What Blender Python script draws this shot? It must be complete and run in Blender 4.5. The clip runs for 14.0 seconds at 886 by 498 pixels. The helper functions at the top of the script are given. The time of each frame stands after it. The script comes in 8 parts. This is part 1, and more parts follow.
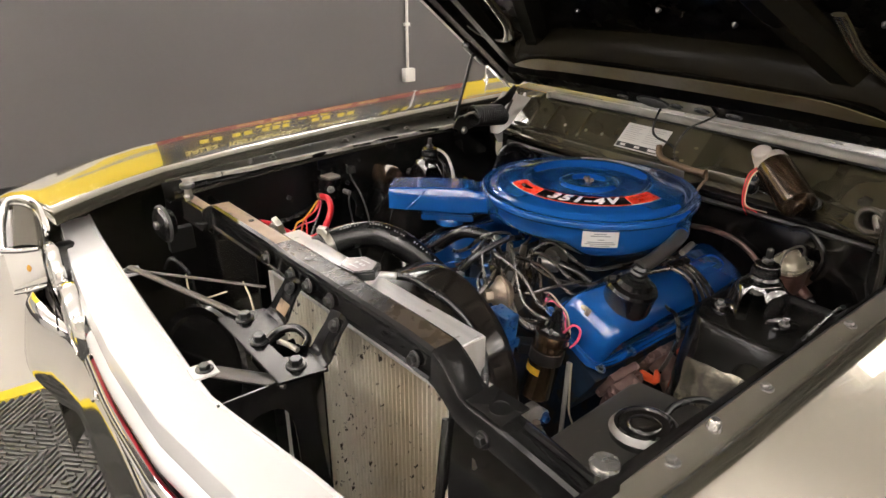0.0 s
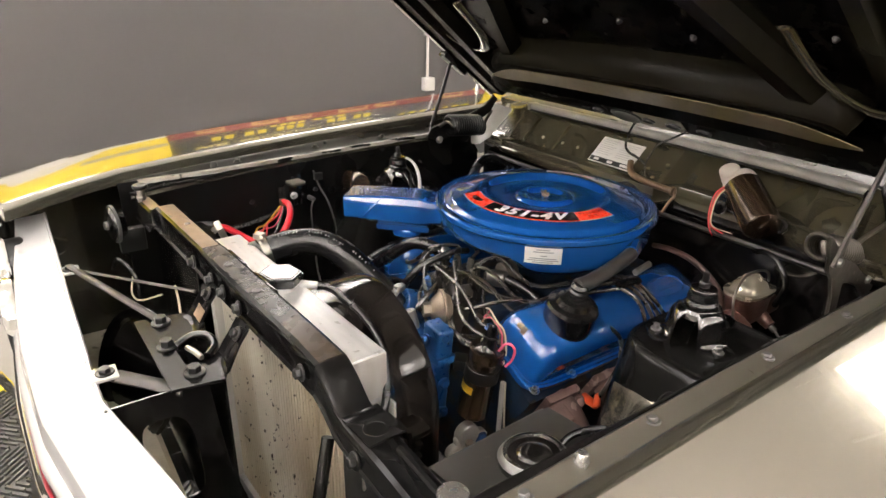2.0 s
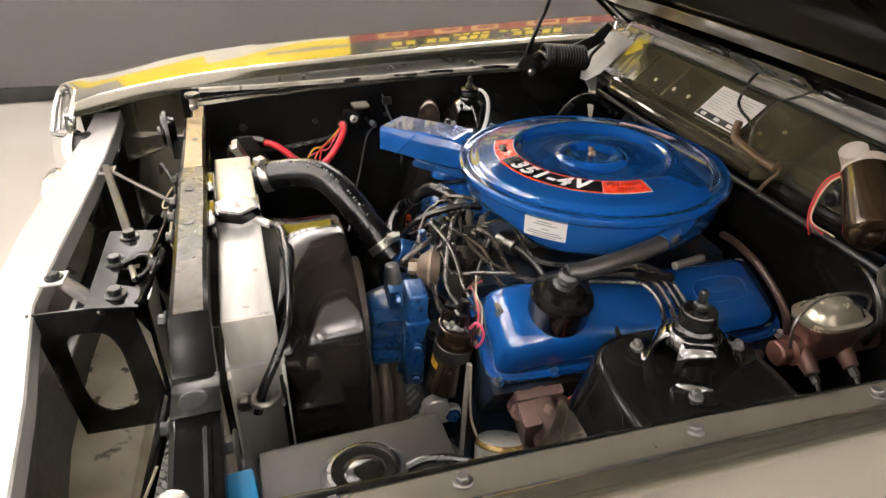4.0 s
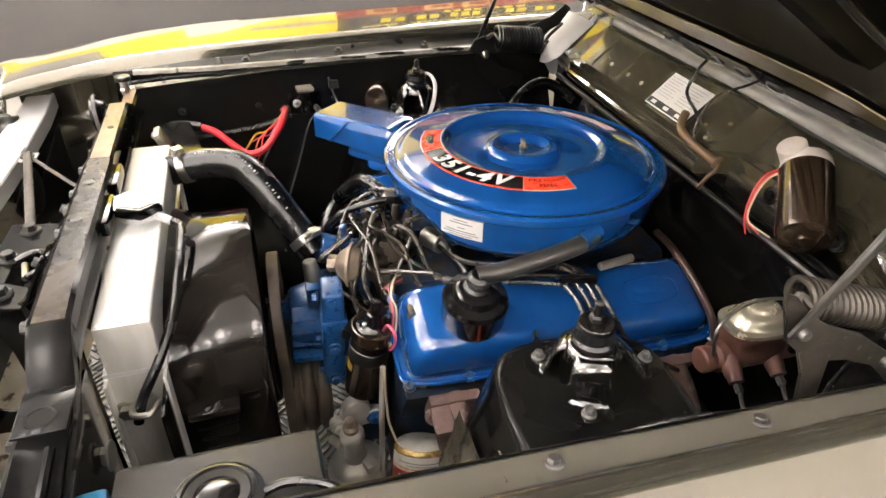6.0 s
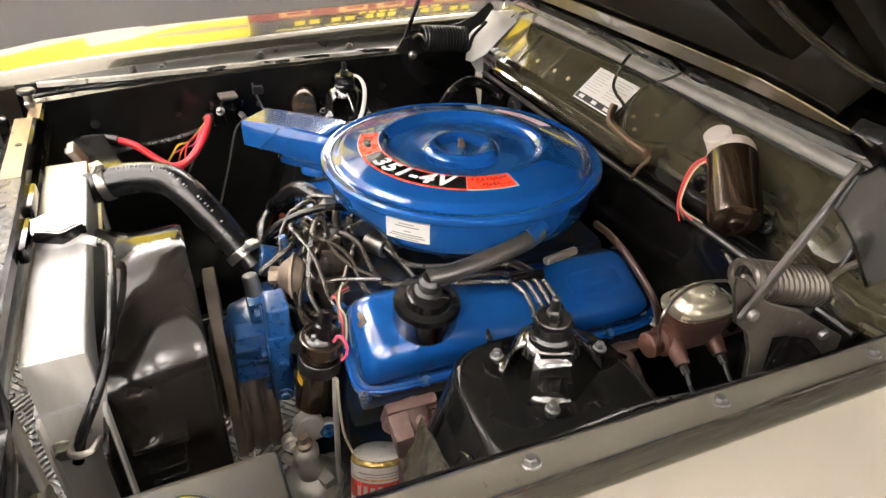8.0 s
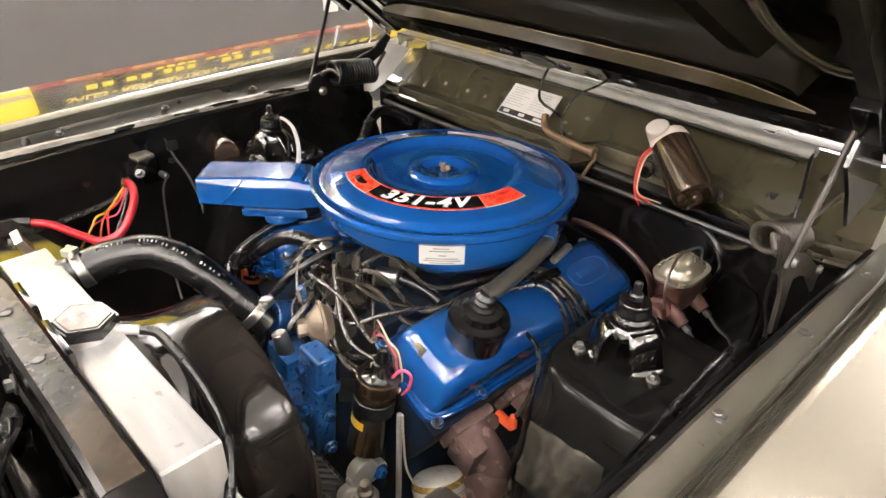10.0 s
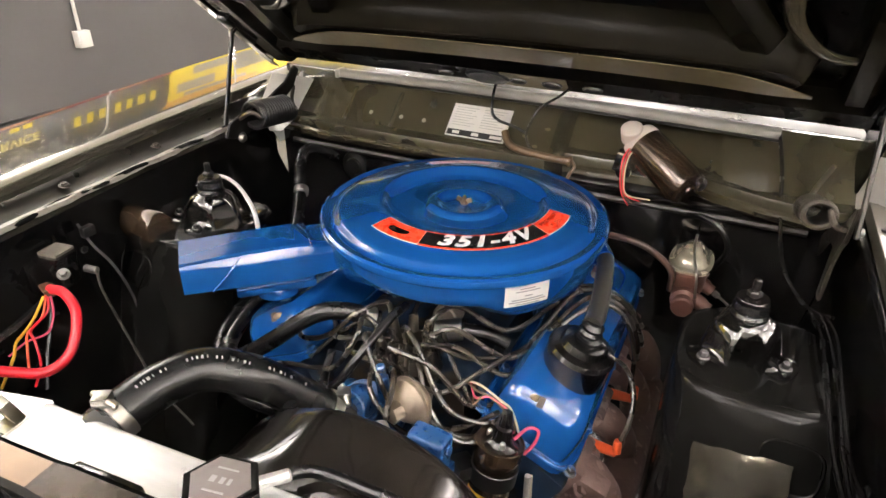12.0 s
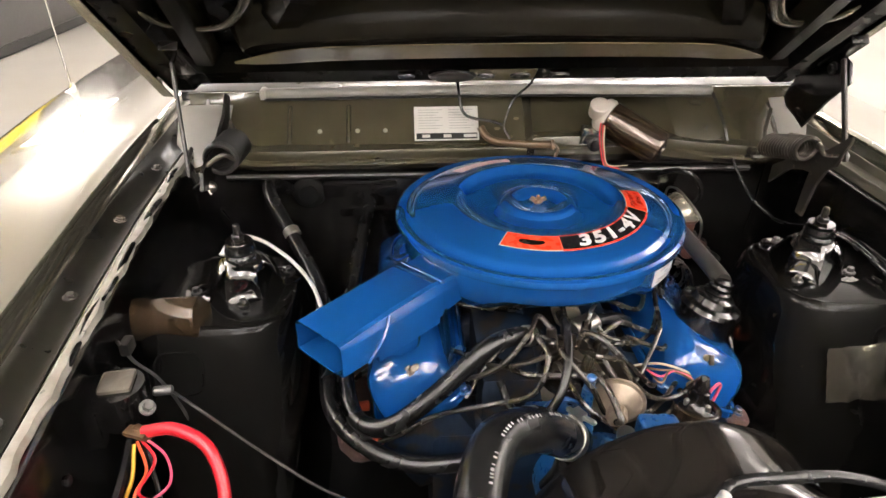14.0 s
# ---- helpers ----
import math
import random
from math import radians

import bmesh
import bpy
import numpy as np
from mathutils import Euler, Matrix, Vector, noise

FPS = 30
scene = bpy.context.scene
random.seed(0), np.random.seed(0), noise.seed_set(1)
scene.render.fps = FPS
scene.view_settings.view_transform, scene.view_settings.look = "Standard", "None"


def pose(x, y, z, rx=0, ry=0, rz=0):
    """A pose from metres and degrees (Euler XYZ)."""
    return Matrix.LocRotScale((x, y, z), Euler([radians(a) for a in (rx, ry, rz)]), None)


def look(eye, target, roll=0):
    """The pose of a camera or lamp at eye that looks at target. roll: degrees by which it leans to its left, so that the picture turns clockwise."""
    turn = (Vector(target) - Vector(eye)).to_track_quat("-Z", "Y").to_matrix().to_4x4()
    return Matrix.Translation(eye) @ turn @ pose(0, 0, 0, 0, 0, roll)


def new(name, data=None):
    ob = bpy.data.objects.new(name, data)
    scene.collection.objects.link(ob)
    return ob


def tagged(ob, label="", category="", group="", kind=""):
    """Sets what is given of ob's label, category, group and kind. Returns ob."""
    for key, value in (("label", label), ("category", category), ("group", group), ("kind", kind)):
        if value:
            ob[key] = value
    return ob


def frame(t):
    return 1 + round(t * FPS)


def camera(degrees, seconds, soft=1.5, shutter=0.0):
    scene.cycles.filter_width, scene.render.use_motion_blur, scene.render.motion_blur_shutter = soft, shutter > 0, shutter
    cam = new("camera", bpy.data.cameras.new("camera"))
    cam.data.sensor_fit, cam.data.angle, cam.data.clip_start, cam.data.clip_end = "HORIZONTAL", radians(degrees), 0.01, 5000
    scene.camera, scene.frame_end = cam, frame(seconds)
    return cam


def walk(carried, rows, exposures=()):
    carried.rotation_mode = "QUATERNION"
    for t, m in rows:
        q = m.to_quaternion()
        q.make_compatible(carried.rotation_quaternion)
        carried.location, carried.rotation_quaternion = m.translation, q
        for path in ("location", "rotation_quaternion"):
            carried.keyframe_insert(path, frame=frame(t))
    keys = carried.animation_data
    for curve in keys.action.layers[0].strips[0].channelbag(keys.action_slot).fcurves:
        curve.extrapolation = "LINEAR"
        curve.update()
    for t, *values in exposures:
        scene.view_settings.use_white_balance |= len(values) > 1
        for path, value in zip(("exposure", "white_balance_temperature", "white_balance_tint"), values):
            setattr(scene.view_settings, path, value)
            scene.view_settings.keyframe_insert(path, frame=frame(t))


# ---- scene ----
cam = camera(69.7, 14.0)
PATH = [
    (0, (0.814, -1.013, 1.554), (-0.63, 0.108, 0.742), 0.3),
    (0.5, (0.856, -1.038, 1.56), (-0.589, 0.092, 0.763), 0.2),
    (1, (0.884, -1.041, 1.56), (-0.557, 0.099, 0.771), 0.4),
    (1.5, (0.919, -0.939, 1.56), (-0.523, 0.203, 0.772), 0.8),
    (2, (0.887, -0.866, 1.548), (-0.622, 0.186, 0.762), 1.2),
    (2.2, (0.863, -0.838, 1.549), (-0.688, 0.147, 0.759), 1.2),
    (4.3, (0.901, -0.457, 1.548), (-0.756, -0.043, 0.506), 0.9),
    (4.5, (0.895, -0.44, 1.549), (-0.755, -0.028, 0.496), 1.0),
    (5, (0.891, -0.413, 1.55), (-0.747, 0.0, 0.48), 1.1),
    (5.5, (0.885, -0.387, 1.55), (-0.747, 0.033, 0.474), 1.3),
    (6, (0.878, -0.357, 1.555), (-0.749, 0.067, 0.472), 1.3),
    (6.5, (0.87, -0.346, 1.551), (-0.751, 0.113, 0.473), 1.1),
    (7, (0.861, -0.349, 1.555), (-0.731, 0.184, 0.467), 1.1),
    (7.2, (0.861, -0.351, 1.555), (-0.72, 0.216, 0.468), 1.4),
    (9.3, (0.821, -0.561, 1.546), (-0.608, 0.388, 0.518), 1.3),
    (9.5, (0.796, -0.605, 1.551), (-0.57, 0.443, 0.534), 1.4),
    (10, (0.724, -0.663, 1.562), (-0.552, 0.507, 0.56), 1.4),
    (10.5, (0.651, -0.741, 1.568), (-0.518, 0.555, 0.591), 1.2),
    (11, (0.578, -0.812, 1.563), (-0.438, 0.618, 0.602), 1.0),
    (11.5, (0.463, -0.802, 1.55), (-0.419, 0.714, 0.589), 0.8),
    (12, (0.355, -0.826, 1.553), (-0.396, 0.763, 0.599), 0.8),
    (12.5, (0.205, -0.909, 1.563), (-0.396, 0.741, 0.606), 0.4),
    (13, (0.065, -0.897, 1.558), (-0.336, 0.807, 0.59), 0.5),
    (13.5, (-0.035, -0.84, 1.558), (-0.218, 0.893, 0.576), 0.2),
    (14, (-0.197, -0.888, 1.572), (-0.101, 0.849, 0.585), 0.1),
]
walk(cam, [(t, look(eye, target, roll)) for t, eye, target, roll in PATH], [(0, -1.29), (2.0, -1.08), (4.5, -0.96), (6.5, -0.53), (9.5, -0.47), (11, -0.72), (14, -0.74)])

# ---------------------------------------------------------------- light of the workshop
world = bpy.data.worlds.new("workshop_air")
scene.world = world
world.use_nodes = True
world.node_tree.nodes["Background"].inputs[0].default_value = (1.0, 0.95, 0.88, 1)
world.node_tree.nodes["Background"].inputs[1].default_value = 0.02
LAMP, UPLIGHT = 43.0, 195.0


# ---------------------------------------------------------------- materials
def mat(name, base, rough=0.5, metal=0.0, coat=0.0, second=None, scale=6.0, mix=0.5, fine=60.0,
        bump=0.0, rvar=0.12, spots=None, spot_scale=30.0, spot_cut=0.62, spec=0.5, stretch=None):
    """A surface with stains (large noise), grain (fine noise), changing gloss and, if wanted, specks of a second paint."""
    m = bpy.data.materials.new(name)
    m.use_nodes = True
    n, l = m.node_tree.nodes, m.node_tree.links
    b = n["Principled BSDF"]
    tc = n.new("ShaderNodeNewGeometry")
    big, small = n.new("ShaderNodeTexNoise"), n.new("ShaderNodeTexNoise")
    for k, s in ((big, scale), (small, fine)):
        k.inputs["Scale"].default_value, k.inputs["Detail"].default_value = s, 5
        l.new(tc.outputs["Position"], k.inputs["Vector"])
    if stretch:
        vm = n.new("ShaderNodeVectorMath")
        vm.operation = "MULTIPLY"
        vm.inputs[1].default_value = stretch
        l.new(tc.outputs["Position"], vm.inputs[0])
        l.new(vm.outputs["Vector"], big.inputs["Vector"])
    ramp = n.new("ShaderNodeValToRGB")
    ramp.color_ramp.elements[0].position, ramp.color_ramp.elements[1].position = 0.35, 0.7
    second = second or tuple(c * 0.7 for c in base)
    ramp.color_ramp.elements[0].color = (*base, 1)
    ramp.color_ramp.elements[1].color = (*[a * (1 - mix) + c * mix for a, c in zip(base, second)], 1)
    l.new(big.outputs["Fac"], ramp.inputs["Fac"])
    out = ramp.outputs["Color"]
    if spots:
        sp, cut, mx = n.new("ShaderNodeTexNoise"), n.new("ShaderNodeValToRGB"), n.new("ShaderNodeMix")
        sp.inputs["Scale"].default_value, sp.inputs["Detail"].default_value = spot_scale, 6
        l.new(tc.outputs["Position"], sp.inputs["Vector"])
        cut.color_ramp.elements[0].position, cut.color_ramp.elements[1].position = spot_cut, spot_cut + 0.05
        l.new(sp.outputs["Fac"], cut.inputs["Fac"])
        mx.data_type = "RGBA"
        mx.inputs[7].default_value = (*spots, 1)
        l.new(cut.outputs["Color"], mx.inputs[0])
        l.new(out, mx.inputs[6])
        out = mx.outputs[2]
    l.new(out, b.inputs["Base Color"])
    rr = n.new("ShaderNodeMapRange")
    rr.inputs["To Min"].default_value, rr.inputs["To Max"].default_value = max(0.02, rough - rvar), min(1, rough + rvar)
    l.new(small.outputs["Fac"], rr.inputs["Value"])
    l.new(rr.outputs["Result"], b.inputs["Roughness"])
    b.inputs["Metallic"].default_value = metal
    b.inputs["Specular IOR Level"].default_value = spec
    b.inputs["Coat Weight"].default_value, b.inputs["Coat Roughness"].default_value = coat, 0.04
    if bump:
        bp = n.new("ShaderNodeBump")
        bp.inputs["Strength"].default_value, bp.inputs["Distance"].default_value = bump, 0.002
        l.new(small.outputs["Fac"], bp.inputs["Height"])
        l.new(bp.outputs["Normal"], b.inputs["Normal"])
    return m


def glow(name, col, strength):
    m = bpy.data.materials.new(name)
    m.use_nodes = True
    b = m.node_tree.nodes["Principled BSDF"]
    b.inputs["Base Color"].default_value = (*col, 1)
    b.inputs["Emission Color"].default_value, b.inputs["Emission Strength"].default_value = (*col, 1), strength
    return m


OLIVE = mat("dark_olive_car_paint", (0.21, 0.193, 0.15), 0.15, 0.82, 1.0, (0.19, 0.175, 0.135), 3, 0.6, 30, 0.0, 0.02)
OLIVE.node_tree.nodes["Principled BSDF"].inputs["Coat IOR"].default_value = 1.85
OLIVE.node_tree.nodes["Principled BSDF"].inputs["Coat Roughness"].default_value = 0.008
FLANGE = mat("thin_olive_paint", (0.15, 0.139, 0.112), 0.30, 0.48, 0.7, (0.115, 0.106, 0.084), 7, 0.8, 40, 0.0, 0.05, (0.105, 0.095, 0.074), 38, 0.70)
LIPM = mat("rubbed_lit_olive_lip", (0.20, 0.185, 0.145), 0.20, 0.8, 0.8, (0.10, 0.09, 0.068), 14, 0.9, 50, 0.02, 0.08, (0.012, 0.010, 0.008), 30, 0.62)
# Near-black copy of the olive paint, with the shade put into the colour
OLIVESHADE = mat("shaded_olive_paint", (0.009, 0.008, 0.006), 0.3, 0.0, 0.28, (0.006, 0.0055, 0.004), 9, 0.8, 30, 0.0, 0.08, spec=0.3)
KHAKI = mat("khaki_inner_paint", (0.052, 0.0455, 0.028), 0.19, 0.0, 1.0, (0.027, 0.0235, 0.0145), 5, 0.9, 40, 0.02, 0.08, (0.085, 0.073, 0.048), 24, 0.69)
# Khaki for the rib's painted-in reflection, and for chips and patches
STRIPK = mat("khaki_sheen_and_chip_paint", (0.135, 0.110, 0.056), 0.36, 0.1, 0.4, (0.070, 0.056, 0.028), 7, 0.9, 90, 0.02)
DIRTY = mat("dirty_cream_primer", (0.78, 0.74, 0.62), 0.5, 0.0, 0.1, (0.34, 0.29, 0.19), 9, 0.9, 80, 0.1, 0.12, (0.05, 0.035, 0.02), 22, 0.60)
HOODIN = mat("black_hood_inner", (0.002, 0.0018, 0.0015), 0.26, 0.0, 0.0, (0.004, 0.0034, 0.0026), 5, 0.8, 30, 0.0, 0.08, spec=0.018)
HOODRIB = mat("dark_olive_rib_paint", (0.0045, 0.004, 0.0028), 0.20, 0.0, 0.0, (0.007, 0.006, 0.004), 4, 0.8, 30, 0.0, 0.08, spec=0.024)
GLOSS = mat("gloss_black_paint", (0.0045, 0.0042, 0.004), 0.13, 0.0, 0.08, (0.007, 0.0065, 0.006), 7, 0.8, 40, 0.04, 0.08, (0.035, 0.026, 0.016), 45, 0.74, spec=0.36)
TOWERM = mat("black_tower_enamel", (0.003, 0.003, 0.0028), 0.11, 0.0, 0.0, (0.0055, 0.005, 0.0045), 7, 0.8, 30, 0.05, 0.06, (0.03, 0.022, 0.014), 40, 0.72, spec=0.09)
MOUNTM = mat("black_mount_enamel", (0.0045, 0.0042, 0.004), 0.09, 0.0, 0.9, (0.008, 0.007, 0.006), 9, 0.8, 40, 0.03, 0.05, (0.04, 0.03, 0.02), 50, 0.70)
SATIN = mat("satin_black_paint", (0.0045, 0.0045, 0.0045), 0.36, 0.0, 0.05, (0.008, 0.0075, 0.006), 9, 0.8, 90, 0.05, 0.1, spec=0.35)
WORN = mat("worn_black_paint", (0.017, 0.0140, 0.0105), 0.28, 0.0, 0.0, (0.042, 0.031, 0.021), 9, 0.9, 60, 0.08, 0.10, (0.005, 0.0047, 0.0043), 11, 0.52, spec=0.14)
BARTAN = mat("rubbed_brown_paint", (0.30, 0.22, 0.145), 0.34, 0.15, 0.15, (0.15, 0.095, 0.055), 14, 0.9, 70, 0.08, 0.12, (0.012, 0.010, 0.008), 17, 0.60)
PLASTIC = mat("black_plastic", (0.005, 0.0045, 0.004), 0.10, 0.0, 0.0, (0.011, 0.009, 0.0075), 6, 0.9, 30, 0.0, 0.04, (0.03, 0.024, 0.016), 50, 0.74, spec=0.32)
RUBBER = mat("black_rubber", (0.0045, 0.0045, 0.0045), 0.27, 0.0, 0.0, (0.0065, 0.0062, 0.006), 9, 0.5, 30, 0.0, 0.02, spec=0.32)
WIRE = mat("spark_wire_rubber", (0.009, 0.008, 0.0065), 0.27, 0.0, 0.0, (0.026, 0.021, 0.015), 16, 0.9, 30, 0.0, 0.06)
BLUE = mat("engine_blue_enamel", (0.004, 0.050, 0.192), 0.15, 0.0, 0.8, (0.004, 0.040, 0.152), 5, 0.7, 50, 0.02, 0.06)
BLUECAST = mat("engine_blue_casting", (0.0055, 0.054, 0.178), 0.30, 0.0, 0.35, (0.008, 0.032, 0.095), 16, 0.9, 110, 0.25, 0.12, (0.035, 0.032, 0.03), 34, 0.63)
# Engine blue darkened for dirt and for the shade in the gaps below the covers
BLUEDIRTSHADE = mat("dirty_shaded_blue_casting", (0.006, 0.014, 0.030), 0.6, 0.0, 0.0, (0.006, 0.007, 0.009), 12, 0.9, 130, 0.4, 0.12, (0.016, 0.012, 0.009), 26, 0.52, spec=0.09)
ALU = mat("raw_aluminium", (0.93, 0.93, 0.92), 0.36, 0.48, 0.0, (0.74, 0.74, 0.73), 9, 0.9, 60, 0.06, 0.10, (0.60, 0.59, 0.57), 70, 0.66, stretch=(1, 6, 1))
FINS = mat("radiator_fins", (0.88, 0.84, 0.73), 0.5, 0.05, 0.0, (0.46, 0.36, 0.21), 9, 0.9, 200, 0.1, 0.1, (0.04, 0.025, 0.014), 60, 0.63, stretch=(1, 1, 0.22))
SILVER = mat("silver_front_paint", (0.80, 0.80, 0.79), 0.26, 0.15, 0.6, (0.76, 0.76, 0.75), 4, 0.6, 15, 0.0, 0.02)
CHROME = mat("chrome", (0.82, 0.82, 0.81), 0.07, 1.0, 0.0, (0.78, 0.78, 0.76), 12, 0.5, 30, 0.0, 0.03)
ZINC = mat("zinc_plated_steel", (0.55, 0.54, 0.50), 0.34, 1.0, 0.0, (0.40, 0.38, 0.33), 22, 0.7, 140, 0.1, 0.12)
GOLDZ = mat("yellow_zinc_plate", (0.74, 0.70, 0.56), 0.26, 0.7, 0.0, (0.66, 0.57, 0.40), 15, 0.7, 40, 0.0, 0.06)
CAST = mat("grey_cast_metal", (0.28, 0.26, 0.22), 0.52, 0.6, 0.0, (0.17, 0.14, 0.11), 20, 0.8, 160, 0.35, 0.12)
CANM = mat("dusty_tan_steel", (0.33, 0.275, 0.21), 0.45, 0.45, 0.0, (0.12, 0.085, 0.06), 26, 0.9, 120, 0.15, 0.12)
DAMPERM = mat("dusty_pulley_steel", (0.19, 0.155, 0.128), 0.5, 0.3, 0.0, (0.11, 0.085, 0.066), 20, 0.9, 120, 0.15, 0.1)
SEALER = mat("pale_seam_sealer", (0.34, 0.32, 0.28), 0.45, 0.0, 0.1, (0.16, 0.145, 0.12), 22, 0.9, 70, 0.15, 0.1, (0.015, 0.013, 0.011), 45, 0.64)
RUST = mat("rusty_cast_iron", (0.060, 0.021, 0.013), 0.6, 0.1, 0.0, (0.030, 0.014, 0.010), 22, 0.8, 150, 0.5, 0.12)
EXHAUST = mat("heat_stained_iron", (0.105, 0.062, 0.052), 0.72, 0.1, 0.0, (0.055, 0.03, 0.026), 18, 0.9, 110, 0.7, 0.12, (0.19, 0.13, 0.11), 34, 0.60)
BROWN = mat("dark_brown_enamel", (0.034, 0.021, 0.012), 0.22, 0.45, 0.5, (0.05, 0.033, 0.02), 20, 0.7, 90, 0.04, 0.08)
AMBER = mat("old_brown_tape", (0.095, 0.055, 0.024), 0.45, 0.0, 0.1, (0.05, 0.028, 0.013), 25, 0.9, 120, 0.25, 0.15)
RED = mat("red_cable_rubber", (0.62, 0.018, 0.030), 0.33, 0.0, 0.1, (0.5, 0.012, 0.025), 20, 0.6, 120, 0.02, 0.08)
YELLOW = mat("yellow_wire", (0.72, 0.42, 0.03), 0.45)
ORANGE = mat("orange_rubber", (0.72, 0.10, 0.03), 0.45)
PINK = mat("pink_wire", (0.65, 0.08, 0.16), 0.45)
CREAM = mat("cream_wire", (0.62, 0.55, 0.38), 0.45)
WHITEP = mat("white_plastic", (0.74, 0.73, 0.70), 0.4, 0.0, 0.0, (0.68, 0.66, 0.61), 8, 0.6, 90, 0.02)
MILK = mat("milky_plastic", (0.66, 0.60, 0.54), 0.35, 0.0, 0.1, (0.55, 0.48, 0.42), 30, 0.8, 90, 0.05)
PAPER = mat("white_label", (0.78, 0.77, 0.74), 0.4, 0.0, 0.1, (0.70, 0.68, 0.63), 12, 0.7, 120, 0.02)
PINKLBL = mat("faded_pink_label", (0.80, 0.60, 0.60), 0.55, 0.0, 0.0, (0.74, 0.48, 0.50), 14, 0.6, 120, 0.0)
INK = mat("black_print", (0.012, 0.012, 0.012), 0.35)
GREYINK = mat("grey_print", (0.30, 0.30, 0.29), 0.5)
DECALR = mat("red_decal", (0.78, 0.055, 0.022), 0.28, 0.0, 0.3, (0.72, 0.05, 0.02), 15, 0.5, 90)
DECALW = mat("white_decal", (0.82, 0.82, 0.80), 0.3, 0.0, 0.3)
DECALK = mat("black_decal", (0.008, 0.008, 0.008), 0.24, 0.0, 0.3)
SKYBLUE = mat("light_blue_plastic", (0.03, 0.30, 0.62), 0.35)
FILTERW = mat("white_filter_paint", (0.78, 0.76, 0.70), 0.3, 0.0, 0.3)
FILTERO = mat("orange_filter_paint", (0.72, 0.36, 0.05), 0.3, 0.0, 0.3)
GOLDF = mat("gold_filter_paint", (0.52, 0.36, 0.12), 0.25, 0.4, 0.3)
FILTERR = mat("red_filter_print", (0.66, 0.06, 0.04), 0.3, 0.0, 0.3)
BANNERR = mat("dark_red_print", (0.26, 0.055, 0.045), 0.5)
BANNERO = mat("tan_orange_print", (0.56, 0.34, 0.13), 0.5)
WALLG = mat("grey_wall_paint", (0.052, 0.049, 0.0475), 0.5, 0.0, 0.0, (0.043, 0.041, 0.040), 0.8, 0.8, 25, 0.05, 0.08)
WALLW = mat("white_wall_paint", (0.80, 0.78, 0.74), 0.6, 0.0, 0.0, (0.74, 0.72, 0.68), 0.8, 0.7, 25, 0.05)
FLOORM = mat("polished_concrete", (0.50, 0.48, 0.44), 0.30, 0.0, 0.0, (0.44, 0.42, 0.38), 1.3, 0.8, 3, 0.0, 0.01)
TILEM = mat("black_floor_plastic", (0.046, 0.045, 0.044), 0.5, 0.0, 0.0, (0.07, 0.068, 0.064), 6, 0.8, 80, 0.05, spec=0.25)
BANNERY = mat("yellow_print", (0.86, 0.66, 0.025), 0.5)
TILEY = mat("yellow_floor_plastic", (0.70, 0.55, 0.02), 0.4)
STOPM = mat("bright_worn_steel", (0.55, 0.54, 0.52), 0.26, 0.85, 0.0, (0.36, 0.34, 0.31), 40, 0.9, 90, 0.08, 0.1)
TUBEM = mat("pale_painted_tube", (0.42, 0.40, 0.36), 0.4, 0.2, 0.0, (0.28, 0.25, 0.21), 20, 0.8, 90, 0.05, 0.1)
ZINCW = mat("worn_grey_steel", (0.16, 0.155, 0.15), 0.4, 0.7, 0.0, (0.07, 0.068, 0.065), 18, 0.9, 120, 0.15)
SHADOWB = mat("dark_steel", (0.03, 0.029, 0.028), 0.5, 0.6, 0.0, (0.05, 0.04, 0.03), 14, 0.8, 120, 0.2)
FOIL = mat("crinkled_foil", (0.46, 0.43, 0.36), 0.22, 0.9, 0.2, (0.20, 0.17, 0.115), 22, 1.0, 60, 0.5, 0.1, (0.03, 0.026, 0.02), 26, 0.58)
DARKCAP = mat("dark_anodised_metal", (0.10, 0.098, 0.095), 0.26, 0.9, 0.0, (0.06, 0.058, 0.056), 20, 0.8, 60, 0.03, 0.1)
HOSEB = mat("brown_hose_rubber", (0.032, 0.016, 0.012), 0.4, 0.0, 0.0, (0.02, 0.011, 0.009), 18, 0.8, 60, 0.0, 0.08, spec=0.4)
GREYHOSE = mat("aged_grey_rubber", (0.018, 0.0165, 0.014), 0.32, 0.0, 0.0, (0.026, 0.023, 0.019), 9, 0.6, 30, 0.0, 0.03)
APRONM = mat("black_apron_paint", (0.003, 0.003, 0.003), 0.16, 0.0, 0.0, (0.005, 0.0045, 0.004), 8, 0.8, 50, 0.03, 0.08, (0.02, 0.016, 0.012), 40, 0.70, spec=0.11)
GLOSSD = mat("black_bar_enamel", (0.004, 0.004, 0.004), 0.09, 0.0, 0.0, (0.007, 0.0065, 0.006), 7, 0.8, 40, 0.04, 0.05, (0.05, 0.035, 0.022), 30, 0.70, spec=0.08)
ALUSIDE = mat("stained_aluminium", (0.92, 0.91, 0.88), 0.34, 0.30, 0.0, (0.66, 0.62, 0.55), 9, 0.9, 40, 0.03, 0.10, stretch=(3, 3, 0.6))
DUSTY = mat("dusty_brown_steel", (0.060, 0.052, 0.042), 0.42, 0.5, 0.0, (0.026, 0.022, 0.018), 26, 0.9, 90, 0.08, 0.12, (0.13, 0.11, 0.085), 60, 0.64)
RESERV = mat("matt_black_plastic", (0.010, 0.0095, 0.0085), 0.42, 0.0, 0.0, (0.018, 0.016, 0.0135), 6, 0.8, 60, 0.03, 0.06, (0.03, 0.026, 0.02), 60, 0.68, spec=0.2)
